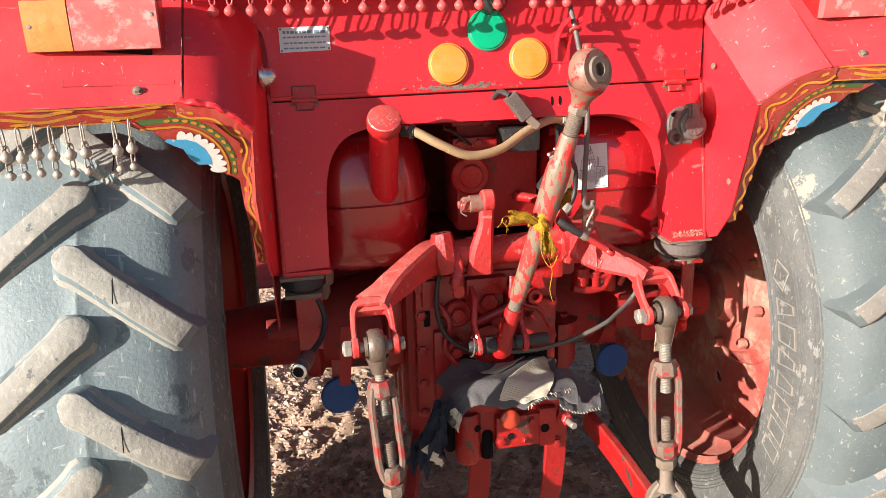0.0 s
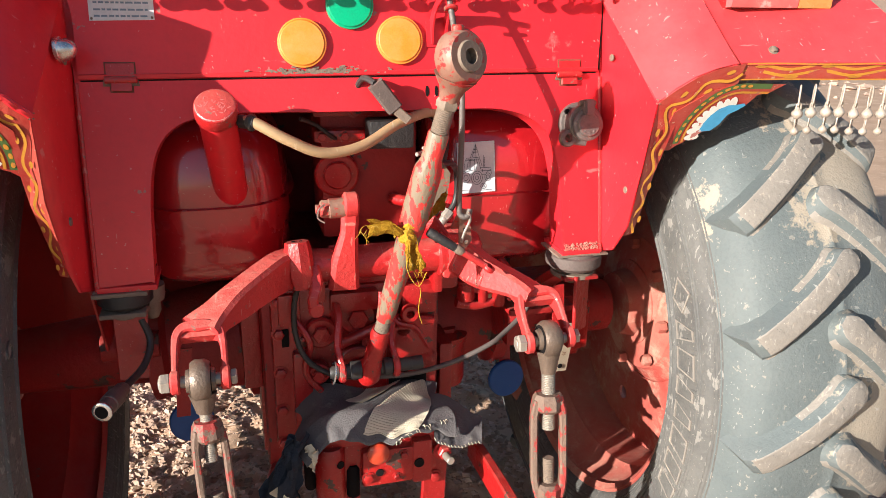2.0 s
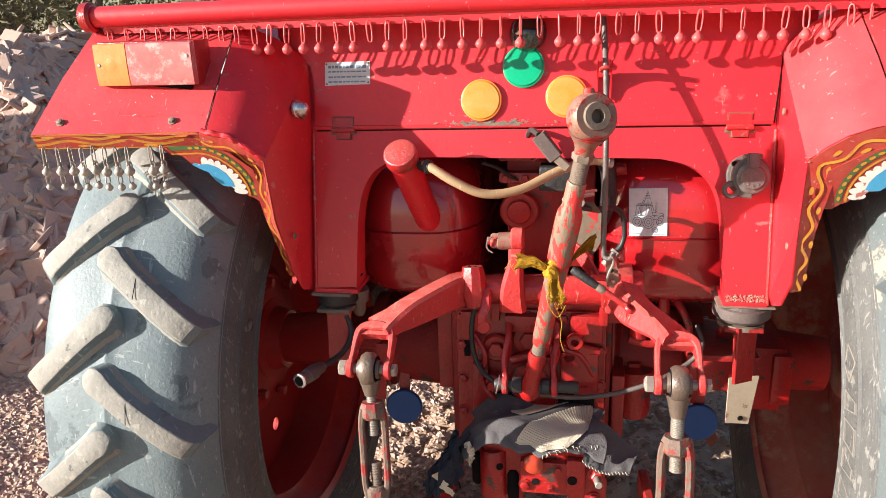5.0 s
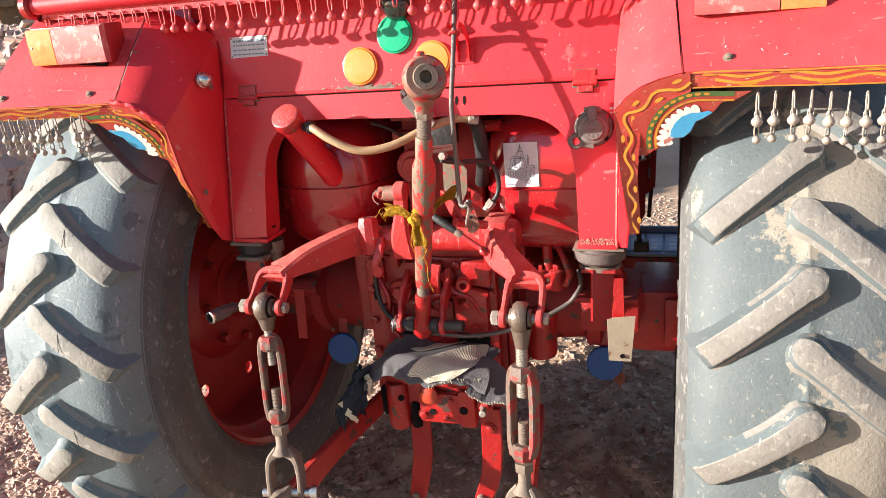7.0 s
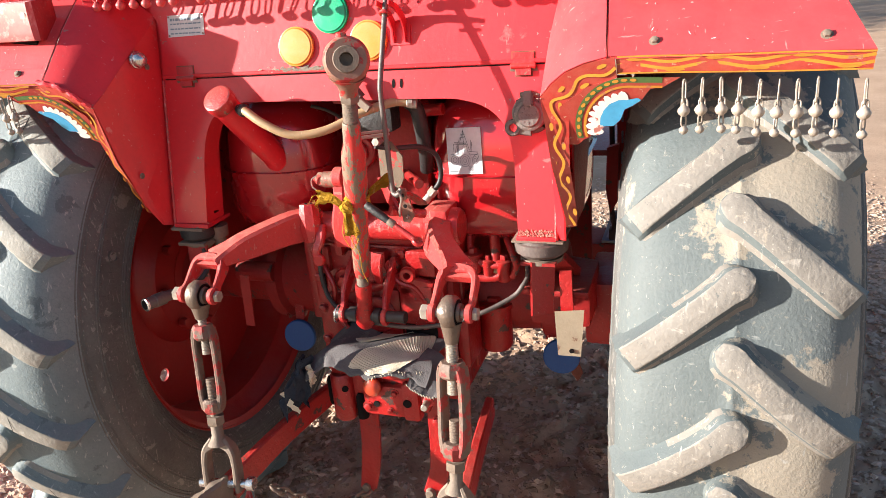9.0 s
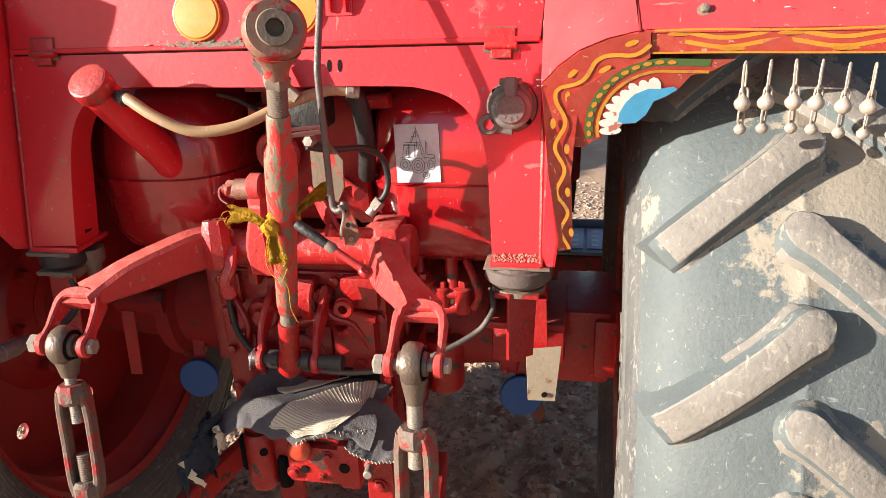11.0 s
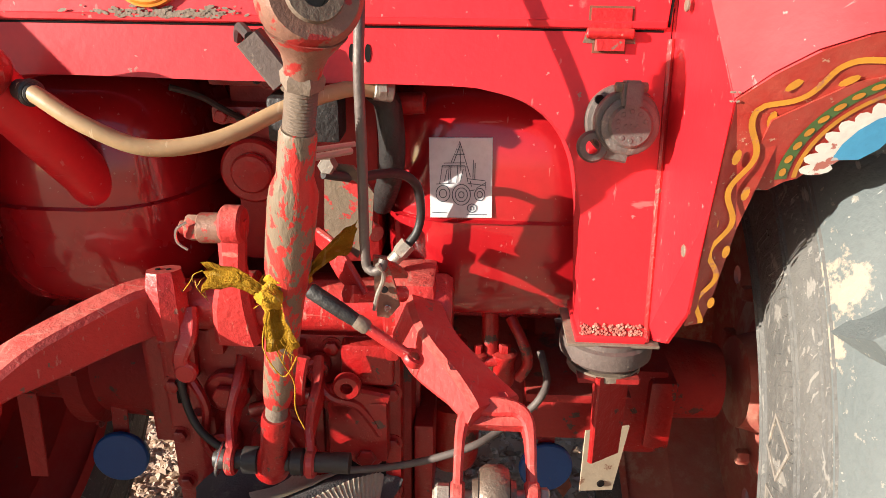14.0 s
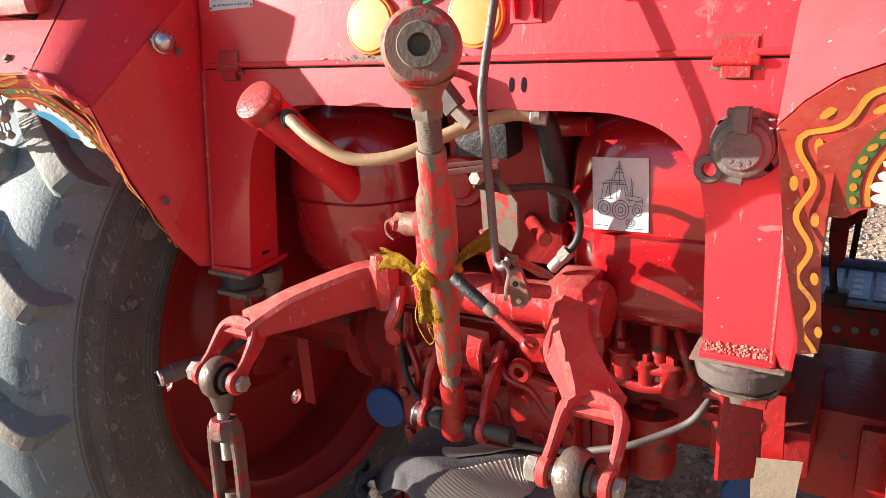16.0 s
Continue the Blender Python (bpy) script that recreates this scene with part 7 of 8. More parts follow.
rod(bm, (0.173, -0.02, 0.627), (0.177, -0.050, 0.631), 0.0085, 12)
part("grease_stub", bm, STEEL, draw, "steel stud with nut")
def chain(parent, pts, size=0.034):
    """Rusty links along a sagging line, each turned a quarter from the last."""
    q = path_points(pts, 12)
    run, k, want = 0.0, 0, 0.0
    for a, b in zip(q, q[1:]):
        run += (b - a).length
        if run < want:
            continue
        want += size * 0.74
        u, v, d = basis(b - a, (0.2, 0.1, 1))
        side = (u if k % 2 else v)
        bm = B()
        tube(bm, [b + d * (size * 0.5 * math.cos(t)) + side * (size * 0.30 * math.sin(t)) for t in [2 * math.pi * n / 12 for n in range(13)]], size * 0.135, 7, 2)
        part("chain_link", bm, STEEL_DUSTY, parent, "rusty chain link")
        k += 1


for xs, x0, yb, zb, goes in ((-1, -0.048, 0.070, 0.262, ((-0.066, 0.055, 0.262), (-0.100, -0.02, 0.272), (-0.140, -0.090, 0.330), (-0.205, -0.170, 0.430))), (1, 0.148, 0.056, 0.290, ((0.130, 0.050, 0.300), (0.122, 0.02, 0.245), (0.150, -0.06, 0.235), (0.215, -0.17, 0.330), (0.29, -0.24, 0.44)))):
    bm = B()
    bent_bar(bm, [(x0 + 0.022, 0.050, 0.588), (x0 + 0.020, 0.055, 0.47), (x0 + 0.010, 0.055, 0.37), (x0 - 0.018, yb, zb)], [(0.054, 0.014), (0.056, 0.013), (0.054, 0.013), (0.046, 0.013)], (1, 0, 0), 0.003, 5)
    st = part("drawbar_strap", bm, RED_GRIME_SHADE if xs < 0 else RED_DEEP, tractor, "red flat strap hanging from the drawbar box")
    bm = B()
    bolt(bm, (x0 + 0.021, 0.044, 0.530), (0, -1, 0), 0.012)
    part("bolt", bm, RED_DEEP, st)
    bm = B()
    rod(bm, (x0 - 0.018, yb - 0.020, zb + 0.012), (x0 - 0.018, yb + 0.016, zb + 0.012), 0.011, 12)
    part("shackle_pin", bm, STEEL_DUSTY, st, "rusty shackle pin")
    chain(st, goes)

# ---------------------------------------------------------------- trailer socket
sc = on_panel(0.447, 1.312, 0.0)
sx, sz = V(1, 0, 0), V(0, LEAN_Y, 1).normalized()
at_s = lambda x, z, o: sc + sx * x + sz * z + PN * o
bm = B()
lathe(bm, sc, sc + PN * 0.040, ((0, 0.041), (0.2, 0.041), (0.27, 0.039), (0.29, 0.034), (0.70, 0.033), (0.76, 0.035), (0.95, 0.035), (1, 0.033)), 40)
sock = part("trailer_socket", bm, OLD_ALU, tractor, "dirty cast trailer socket with a hinged lid and tow eye")
bm = B()
lathe(bm, at_s(0.002, -0.004, 0.040), at_s(0.002, -0.004, 0.052), ((0, 0.031), (0.45, 0.031), (0.60, 0.029), (0.64, 0.024), (0.80, 0.0235), (1, 0.021)), 36)
part("socket_lid", bm, OLD_ALU, sock, "dark round lid with worn raised marks")
bm = B()
for i in range(9):
    a = radians(20 + 320 * i / 9)
    solid_disc(bm, at_s(0.002 + 0.0155 * math.cos(a), -0.004 + 0.0155 * math.sin(a), 0.0515), PN, 0.0026, 0.0014, 8, 0.0004)
for dx in (-0.006, 0.0, 0.006):
    solid_disc(bm, at_s(0.002 + dx, -0.004, 0.0515), PN, 0.0022, 0.0014, 8, 0.0004)
tagged(part("lid_marks", bm, OLD_ALU, sock), kind="stuff")
bm = B()
plate(bm, [at_s(x, z, 0.030) for x, z in ((-0.010, 0.014), (0.011, 0.014), (0.011, 0.044), (-0.010, 0.044))], PN * 0.029)
bmesh.ops.bevel(bm, geom=bm.edges[:], offset=0.003, segments=2, affect="EDGES")
part("lid_flap", bm, OLD_ALU, sock)
bm = B()
rod(bm, at_s(-0.017, 0.037, 0.044), at_s(0.018, 0.037, 0.044), 0.0055, 14)
part("hinge_pin", bm, STEEL_DUSTY, sock)
bm = B()
eye_ring(bm, at_s(-0.034, -0.028, 0.028), PN, 0.0175, 0.0085, 0.014, 24)
part("tow_eye", bm, OLD_ALU, sock)
bm = B()
bar(bm, at_s(-0.024, -0.030, 0.028), at_s(0.004, -0.034, 0.030), 0.022, 0.012, (0, 0, 1), 0.003)
part("eye_arm", bm, OLD_ALU, sock)
for a, mt in ((40, RED_DEEP), (140, DARK), (222, STEEL_DUSTY), (318, DARK)):
    bm = B()
    rod(bm, at_s(0.0355 * math.cos(radians(a)), 0.0355 * math.sin(radians(a)), 0.009), at_s(0.0355 * math.cos(radians(a)), 0.0355 * math.sin(radians(a)), 0.016), 0.0052, 12, 0.001)
    part("screw", bm, mt, sock)

# floor plate and front block out of view, added to darken the wheels' insides
bm = B()
box(bm, (-0.50, 0.95, 0.98), (0.50, 1.75, 1.0), 0.004)
box(bm, (-0.22, 1.70, 0.95), (0.22, 3.3, 1.50), 0.05)
part("bonnet", bm, RED_DEEP, tractor, "unseen red front block and floor plate added to shut out sky light")

# sheets added behind the tanks and past the left fender to block background light
bm = B()
box(bm, (-0.475, 0.640, 0.740), (0.475, 0.655, 1.588), 0.003)
part("seat_bulkhead", bm, RED_GRIME_SHADE, tractor, "dark red sheet added behind the tanks to keep out background light")
bm = B()
plate(bm, [(-0.50, 1.10, 0.62), (-0.95, 1.10, 0.62), (-0.95, 1.62, 0.62), (-0.92, 1.80, 0.95), (-0.50, 1.80, 0.95), (-0.50, 1.62, 0.62)], (0, 0, 0.006))
part("footboard", bm, RED_GRIME_SHADE, tractor, "red sheet added to hide pale ground beyond the left fender")


# ---------------------------------------------------------------- bead strings
def long_link(bm, top, w, h, r, yaw=0.0):
    c, s = math.cos(yaw), math.sin(yaw)
    pts = []
    for i in range(17):
        a = 2 * math.pi * i / 16
        x = w / 2 * math.copysign(abs(math.cos(a)) ** 0.8, math.cos(a))
        z = h / 2 * math.copysign(abs(math.sin(a)) ** 0.6, math.sin(a))
        pts.append(V(top[0] + x * c, top[1] + x * s, top[2] - h / 2 + z))
    tube(bm, pts, r, 6, 1, False)


def pear(bm, c, r):
    lathe(bm, V(*c) + V(0, 0, r * 1.25), V(*c) - V(0, 0, r), ((0, r * 0.18), (0.10, r * 0.30), (0.25, r * 0.62), (0.45, r * 0.96), (0.60, r), (0.80, r * 0.80), (0.93, r * 0.42), (1, r * 0.1)), 14)


def white_string():
    t = thing("bead_string", "dusty white bead string with rings, hanging from the fender lip", "bead string", "white bead strings under the fender lips")
    bm = B()
    long_link(bm, (0, 0, 0.006), 0.0075, 0.036, 0.0015, 1.25)
    part("ring", bm, BEAD_WHITE, t)
    bm = B()
    long_link(bm, (0.001, 0, -0.024), 0.009, 0.020, 0.0016, 0.2)
    part("ring", bm, BEAD_WHITE, t)
    bm = B()
    pear(bm, (0, 0, -0.043), 0.0098)
    part("bead", bm, BEAD_WHITE, t)
    bm = B()
    long_link(bm, (0, 0, -0.050), 0.008, 0.018, 0.0014, 0.8)
    part("ring", bm, BEAD_WHITE, t)
    bm = B()
    pear(bm, (0, 0.001, -0.074), 0.0074)
    part("bell", bm, BEAD_WHITE, t)
    return t


def red_string(bead=True):
    t = thing("bead_string", "red painted bead string, hanging from the top rail" if bead else "red wire ring without its bead, hanging from the top rail", "bead string", "red bead strings along the top rail")
    bm = B()
    long_link(bm, (0, 0, 0.008), 0.010, 0.040, 0.0017, 0.5)
    part("ring", bm, BEAD_RED, t)
    if bead:
        bm = B()
        pear(bm, (0, 0, -0.042), 0.0105)
        part("bead", bm, BEAD_RED, t)
    return t


rs = random.Random(11)
first = None
for s, xs in ((-1, (-0.926, -0.897, -0.870, -0.846, -0.822, -0.798, -0.775, -0.751, -0.702, -0.678)), (1, (0.745, 0.772, 0.799, 0.826, 0.854, 0.880, 0.905, 0.931, 0.957, 0.992))):
    for x in xs:
        y = -0.178 - 0.06 * (abs(x) - 0.62) if s < 0 else -0.192 - 0.14 * (abs(x) - 0.62)
        m = pose(x, y, 1.408 + rs.uniform(-0.002, 0.002), rs.uniform(-2, 2), rs.uniform(-2, 2), rs.uniform(-22, 22))
        if first is None:
            first = white_string()
            first.matrix_basis = m
        else:
            copy_thing(first, m)
full, empty = None, None
x = -0.855
k = 0
while x < 0.87:
    y = -0.004 - 0.018 * (abs(x) / 0.87) ** 2
    m = pose(x, y, 1.622, rs.uniform(-4, 4), rs.uniform(-5, 5), rs.uniform(-70, 70))
    bare = k % 9 == 7 or abs(x - 0.197) < 0.015
    if bare:
        if empty is None:
            empty = red_string(False)
            empty.matrix_basis = m
        else:
            copy_thing(empty, m)
    elif full is None:
        full = red_string(True)
        full.matrix_basis = m
    else:
        copy_thing(full, m)
    x += 0.0355 + rs.uniform(-0.003, 0.003)
    k += 1

# ---------------------------------------------------------------- rags
def rag(name, label, mat, fn, nu, nv, thick=0.003):
    bm = B()
    top = [[bm.verts.new(fn(i / nu, j / nv)) for i in range(nu + 1)] for j in range(nv + 1)]
    low = [[bm.verts.new(v.co - V(0, -0.0005, thick)) for v in r] for r in top]
    for lay in (top, low):
        for a, b in zip(lay, lay[1:]):
            for i in range(nu):
                bm.faces.new((a[i], a[i + 1], b[i + 1], b[i]))
    edge = top[0] + [r[-1] for r in top[1:]] + top[-1][-2::-1] + [r[0] for r in top[-2:0:-1]]
    edge2 = low[0] + [r[-1] for r in low[1:]] + low[-1][-2::-1] + [r[0] for r in low[-2:0:-1]]
    for i in range(len(edge)):
        j = (i + 1) % len(edge)
        bm.faces.new((edge[i], edge[j], edge2[j], edge2[i]))
    return tagged(part(name, bm, mat, None, label, angle=70), category="rag")


def drape(u, v):
    x = -0.128 + 0.308 * u + 0.012 * math.sin(7 * v + 2 * u)
    y = 0.105 - 0.165 * v + 0.010 * math.sin(9 * u) + 0.02 * (u - 0.5)
    z = 0.728 + 0.024 * math.sin(3.0 * u + 0.5) + 0.007 * noise.noise(V(u * 3, v * 3, 0)) + 0.007 * math.sin(9 * u + 7 * v) - 0.034 * max(0, v - 0.66) ** 1.3 / 0.28 - 0.030 * max(0, 0.16 - u) / 0.16
    if v > 0.9:
        z += 0.008 * noise.noise(V(u * 12, 3, 1))
        y += 0.008 * noise.noise(V(u * 12, 8, 2))
    return (x, y, z)


main_rag = rag("rag", "grey rag with pale ribbed lining draped over the drawbar box", CLOTH_TOP, drape, 60, 34)


def lining(tl, tr, br, bl, ribs):
    """A turned-back patch of ribbed lining lying on the rag, between four places on it."""
    bm = B()
    n, k = 14, ribs * 4
    rows = []
    for j in range(n + 1):
        row = []
        for i in range(k + 1):
            a, b = i / k, j / n
            u, v = ((1 - b) * ((1 - a) * tl[c] + a * tr[c]) + b * ((1 - a) * bl[c] + a * br[c]) for c in (0, 1))
            v += 0.05 * math.sin(math.pi * a) * (b - 0.5)
            p = V(*drape(u, v))
            row.append(bm.verts.new(p + V(0, 0, 0.0035 + 0.0010 * math.sin(a * ribs * 2 * math.pi) + 0.002 * noise.noise(V(u * 9, v * 9, 5)))))
        rows.append(row)
    for a, b in zip(rows, rows[1:]):
        for i in range(k):
            bm.faces.new((a[i], a[i + 1], b[i + 1], b[i]))
    part("lining", bm, CLOTH_PALE, main_rag, "cream ribbed lining")


# pale lining patches, also brightened in colour for the sun on them
lining((0.46, 0.03), (0.72, 0.02), (0.46, 0.50), (0.33, 0.36), 15)
lining((0.36, 0.93), (0.90, 0.02), (0.995, 0.42), (0.72, 0.985), 34)
bm = B()
rf = random.Random(8)
for i in range(18):
    u = rf.uniform(0.55, 0.95)
    p = V(*drape(u, 0.985 - 0.30 * (u - 0.6)))
    q = p + V(rf.uniform(-0.006, 0.012), -0.005 - 0.006 * rf.random(), rf.uniform(-0.006, 0.002))
    tube(bm, [p, p.lerp(q, 0.5) + V(0, 0, 0.004), q], 0.0006, 4, 3)
tagged(part("fringe", bm, CLOTH_PALE, main_rag, "frayed pale threads"), kind="stuff")


def tail(u, v):
    back = V(0.158, 0.060, 0.733).lerp(V(0.266, 0.020, 0.690), u)
    front = V(0.140, -0.050, 0.710).lerp(V(0.240, -0.056, 0.678), u)
    return tuple(back.lerp(front, v) + V(0, 0, 0.010 * math.sin(5 * u + 3 * v) + 0.006 * noise.noise(V(u * 6, v * 6, 1)) - 0.020 * v * v))


strip_rag = rag("rag", "frayed grey cloth strip with white stitches over the drawbar box", CLOTH_TOP, tail, 24, 6)
for i in range(14):
    bm = B()
    p = V(*tail(i / 14, 1.0)) + V(0, -0.001, 0.001)
    rod(bm, p + V(-0.001, -0.001, 0.003), p + V(0.002, -0.002, -0.003), 0.0009, 5, 0.0003)
    part("stitch", bm, CLOTH_PALE, strip_rag)


def black(u, v):
    x = -0.116 - 0.088 * (1 - u) * (0.40 + 0.60 * v) - 0.020 * v + 0.014 * noise.noise(V(u * 6, v * 6, 0))
    y = -0.045 + 0.018 * math.sin(7 * u + 2 * v) - 0.02 * v + 0.015 * noise.noise(V(u * 5, v * 5, 4))
    z = 0.726 + 0.014 * u - (0.135 + 0.085 * noise.noise(V(u * 11, 2, 0))) * v
    return (x, y, z)


rag("rag", "torn black rag hanging down beside the drawbar box", CLOTH_DARK, black, 20, 16)


def scrap(u, v):
    x = -0.120 + 0.022 * u * (1 - 0.7 * v) + 0.010 * v
    y = -0.062 + 0.010 * math.sin(6 * u + 3 * v)
    z = 0.718 - 0.045 * v + 0.012 * noise.noise(V(u * 9, v * 5, 0))
    return (x + 0.012 * noise.noise(V(1, v * 8, u * 3)), y, z)


rag("rag", "torn off-white scrap of lining beside the black rag", CLOTH_PALE, scrap, 8, 10)


def shred(u, v):
    p = V(-0.186, -0.080, 0.645).lerp(V(-0.146, -0.082, 0.592), v)
    return tuple(p + V(0.016 * (u - 0.5) * (1 - 0.6 * v) + 0.008 * noise.noise(V(3, v * 9, u)), 0.004 * math.sin(8 * v), 0.010 * u))


rag("rag", "thin pale shred of lining on the black rag", CLOTH_PALE, shred, 4, 12)

# yellow tie round the top link
tie = thing("cloth_tie", "frayed yellow cloth strip knotted round the top link", "cloth tie")
kz = tp(1.150)
u_, v_, d_ = basis(td, (1, 0, 0))
bm = B()
loops = []
for i in range(25):
    a = 2 * math.pi * i / 24
    r = 0.0262
    c = kz + (u_ * math.cos(a) + v_ * math.sin(a)) * r + V(0, 0, 0.018 * math.sin(a + 0.6) + 0.004)
    wob = 0.004 * math.sin(5 * a)
    loops.append([bm.verts.new(c + (u_ * math.cos(a) + v_ * math.sin(a)) * o + d_ * w) for o, w in ((0, -0.011 + wob), (0.0035, -0.006 + wob), (0.002, 0.0), (0.0035, 0.007 - wob), (0, 0.011 - wob))])
skin(bm, loops, False, False)
part("band", bm, YELLOW_CLOTH, tie)
knot_at = kz + V(-0.012, -0.028, -0.004)
bm = B()
bmesh.ops.create_icosphere(bm, subdivisions=3, radius=0.0145, matrix=Matrix.Translation(knot_at))
for v in bm.verts:
    v.co += (v.co - knot_at) * (0.35 * noise.noise(v.co * 120))
part("knot", bm, YELLOW_CLOTH, tie)


def strip(p, q, w0, w1, sag, seed):
    bm = B()
    p, q = V(*p), V(*q)
    rows = []
    n = 14
    for i in range(n + 1):
        t = i / n
        c = p.lerp(q, t) + V(0, 0, sag * math.sin(math.pi * t)) + V(*[0.004 * noise.noise(V(t * 5, seed, k)) for k in range(3)])
        side = V(0.2, 0.3, 1).normalized() if abs((q - p).x) > abs((q - p).z) else V(1, 0.2, 0)
        w = w0 + (w1 - w0) * t
        row = []
        for k in range(7):
            s = k / 6 - 0.5
            fold = 0.004 * math.sin(9 * s + 3 * t + seed)
            fray = (0.010 * noise.noise(V(k * 3.1, seed, 0)) if i == n else 0.0)
            row.append(bm.verts.new(c + side * (w * s) + V(0, -fold - 0.004, 0) + (q - p).normalized() * fray))
        rows.append(row)
    for a, b in zip(rows, rows[1:]):
        for k in range(6):
            bm.faces.new((a[k], a[k + 1], b[k + 1], b[k]))
    bmesh.ops.solidify(bm, geom=bm.faces[:], thickness=0.0016)
    part("tail", bm, YELLOW_CLOTH, tie, angle=80)


strip(knot_at, knot_at + V(-0.070, 0.006, 0.018), 0.012, 0.036, 0.012, 1.0)
strip(knot_at, knot_at + V(0.014, -0.010, -0.056), 0.014, 0.036, 0.004, 2.0)
strip(kz + V(0.022, -0.004, 0.012), kz + V(0.072, 0.030, 0.048), 0.018, 0.034, 0.004, 3.0)
for pts in ([(0, -0.01, -0.04), (0.012, -0.016, -0.07), (0.022, -0.010, -0.10), (0.020, -0.004, -0.14), (0.028, 0, -0.17)], [(0, -0.008, -0.01), (-0.006, -0.02, -0.05), (0.014, -0.022, -0.085), (0.030, -0.02, -0.06)]):
    bm = B()
    tube(bm, [knot_at + V(*p) for p in pts], 0.0008, 5)
    part("thread", bm, YELLOW_CLOTH, tie)
rf = random.Random(17)
bm = B()
for root, ends in ((knot_at + V(-0.072, 0.006, 0.016), V(-0.3, 0, -1)), (knot_at + V(0.016, -0.010, -0.052), V(0.1, -0.1, -1)), (knot_at, V(0, -0.4, -0.6))):
    for i in range(7):
        p = root + V(rf.uniform(-0.010, 0.010), rf.uniform(-0.004, 0.002), rf.uniform(-0.010, 0.010))
        q = p + (ends + V(rf.uniform(-0.8, 0.8), rf.uniform(-0.5, 0.2), rf.uniform(-0.4, 0.6))).normalized() * rf.uniform(0.008, 0.024)
        tube(bm, [p, p.lerp(q, 0.5) + V(rf.uniform(-0.004, 0.004), -0.003, 0.003), q], 0.0005, 4, 3)
tagged(part("fray", bm, YELLOW_CLOTH, tie, "loose frayed threads"), kind="stuff")
# red tassel lying by the lower link
ts = thing("tassel", "faded red cord tassel hanging from the lower link pin", "tassel")
for i in range(7):
    bm = B()
    a = rs.uniform(0, 6.28)
    p0 = V(-0.205, -0.255, 0.490)
    tube(bm, [p0, p0 + V(0.012 * math.cos(a), 0.012 * math.sin(a) - 0.01, -0.05), p0 + V(0.018 * math.cos(a) + 0.006, 0.018 * math.sin(a) - 0.012, -0.12), p0 + V(0.015 * math.cos(a + 1) + 0.006, 0.015 * math.sin(a + 1), -0.17 - 0.03 * rs.random())], 0.0042, 6)
    part("cord", bm, RED_DEEP, ts)

# ---------------------------------------------------------------- grit on the ground
def stones(name, label, count, area, sizes, mat, seed, lift=0.0):
    r = random.Random(seed)
    vs, fs = [], []
    for _ in range(count):
        x, y = area(r)
        s = sizes(r)
        z = ground_height(x, y) + s * 0.15 + lift
        yaw = r.uniform(0, 6.28)
        c, sn = math.cos(yaw), math.sin(yaw)
        b = len(vs)
        rad = [(s * r.uniform(0.7, 1.4), s * r.uniform(0.5, 1.0), s * r.uniform(0.18, 0.5))]
        a_, b_, c_ = rad[0]
        for dx, dy, dz in ((a_, 0, 0.1 * c_), (0.2 * a_, b_, 0), (-a_, 0.2 * b_, 0), (0, -b_, 0.1 * c_), (0.25 * a_, 0.2 * b_, c_), (-0.3 * a_, -0.2 * b_, c_ * 0.9), (0, 0, -c_)):
            vs.append((x + dx * c - dy * sn, y + dx * sn + dy * c, z + dz))
        fs += [(b + i, b + j, b + k) for i, j, k in ((0, 1, 4), (1, 2, 5), (1, 5, 4), (2, 3, 5), (3, 0, 4), (3, 4, 5), (1, 0, 6), (2, 1, 6), (3, 2, 6), (0, 3, 6))]
    me = bpy.data.meshes.new(name)
    me.from_pydata(vs, [], fs)
    me.materials.append(mat)
    return tagged(new(name, me), label, name, kind="stuff")


def near_area(r):
    while True:
        x, y = r.uniform(-3.2, 2.6), r.triangular(-0.7, 4.5, 0.6)
        if not (-0.45 < x < 1.5 and 0.0 < y < 2.6) or r.random() < 0.22:
            return x, y


stones("gravel", "loose tan grit and pebbles on sandy ground", 120000, near_area, lambda r: 0.0045 + 0.017 * r.random() ** 2.4, STONE, 21)
stones("shards", "small broken clay shards scattered on the ground", 300, lambda r: (r.uniform(-3.4, 1.6), r.triangular(-0.4, 3.2, 0.9)), lambda r: 0.012 + 0.016 * r.random() ** 2, TILE, 22)
stones("clods", "dark earth clods and ruts in the tractor's shade", 9000, lambda r: (r.uniform(-0.75, 1.9), r.triangular(-0.1, 3.4, 0.9)), lambda r: 0.006 + 0.020 * r.random() ** 3, CLOD, 24)
stones("rubble", "tan rubble and clods lying far behind the tractor", 1500, lambda r: (r.gauss(15.5, 3.2), r.gauss(13.2, 3.0)), lambda r: 0.04 + 0.16 * r.random() ** 3, STONE, 23)

# ---------------------------------------------------------------- heap of clay tiles
def heap_height(x, y):
    h = min((y - 1.45) * 0.92, (-2.15 - x) * 0.95, (6.5 - y) * 0.9, 1.60)
    # an unseen second lobe further along, added to shade the heap's front
    h = max(h, 1.85 - 1.05 * math.hypot(max(0.0, x + 5.3), y - 1.45))
    return max(h, -0.15) + 0.10 * noise.noise(V(x * 1.3, y * 1.3, 5)) + 0.05 * noise.noise(V(x * 4, y * 4, 9)) - 0.12


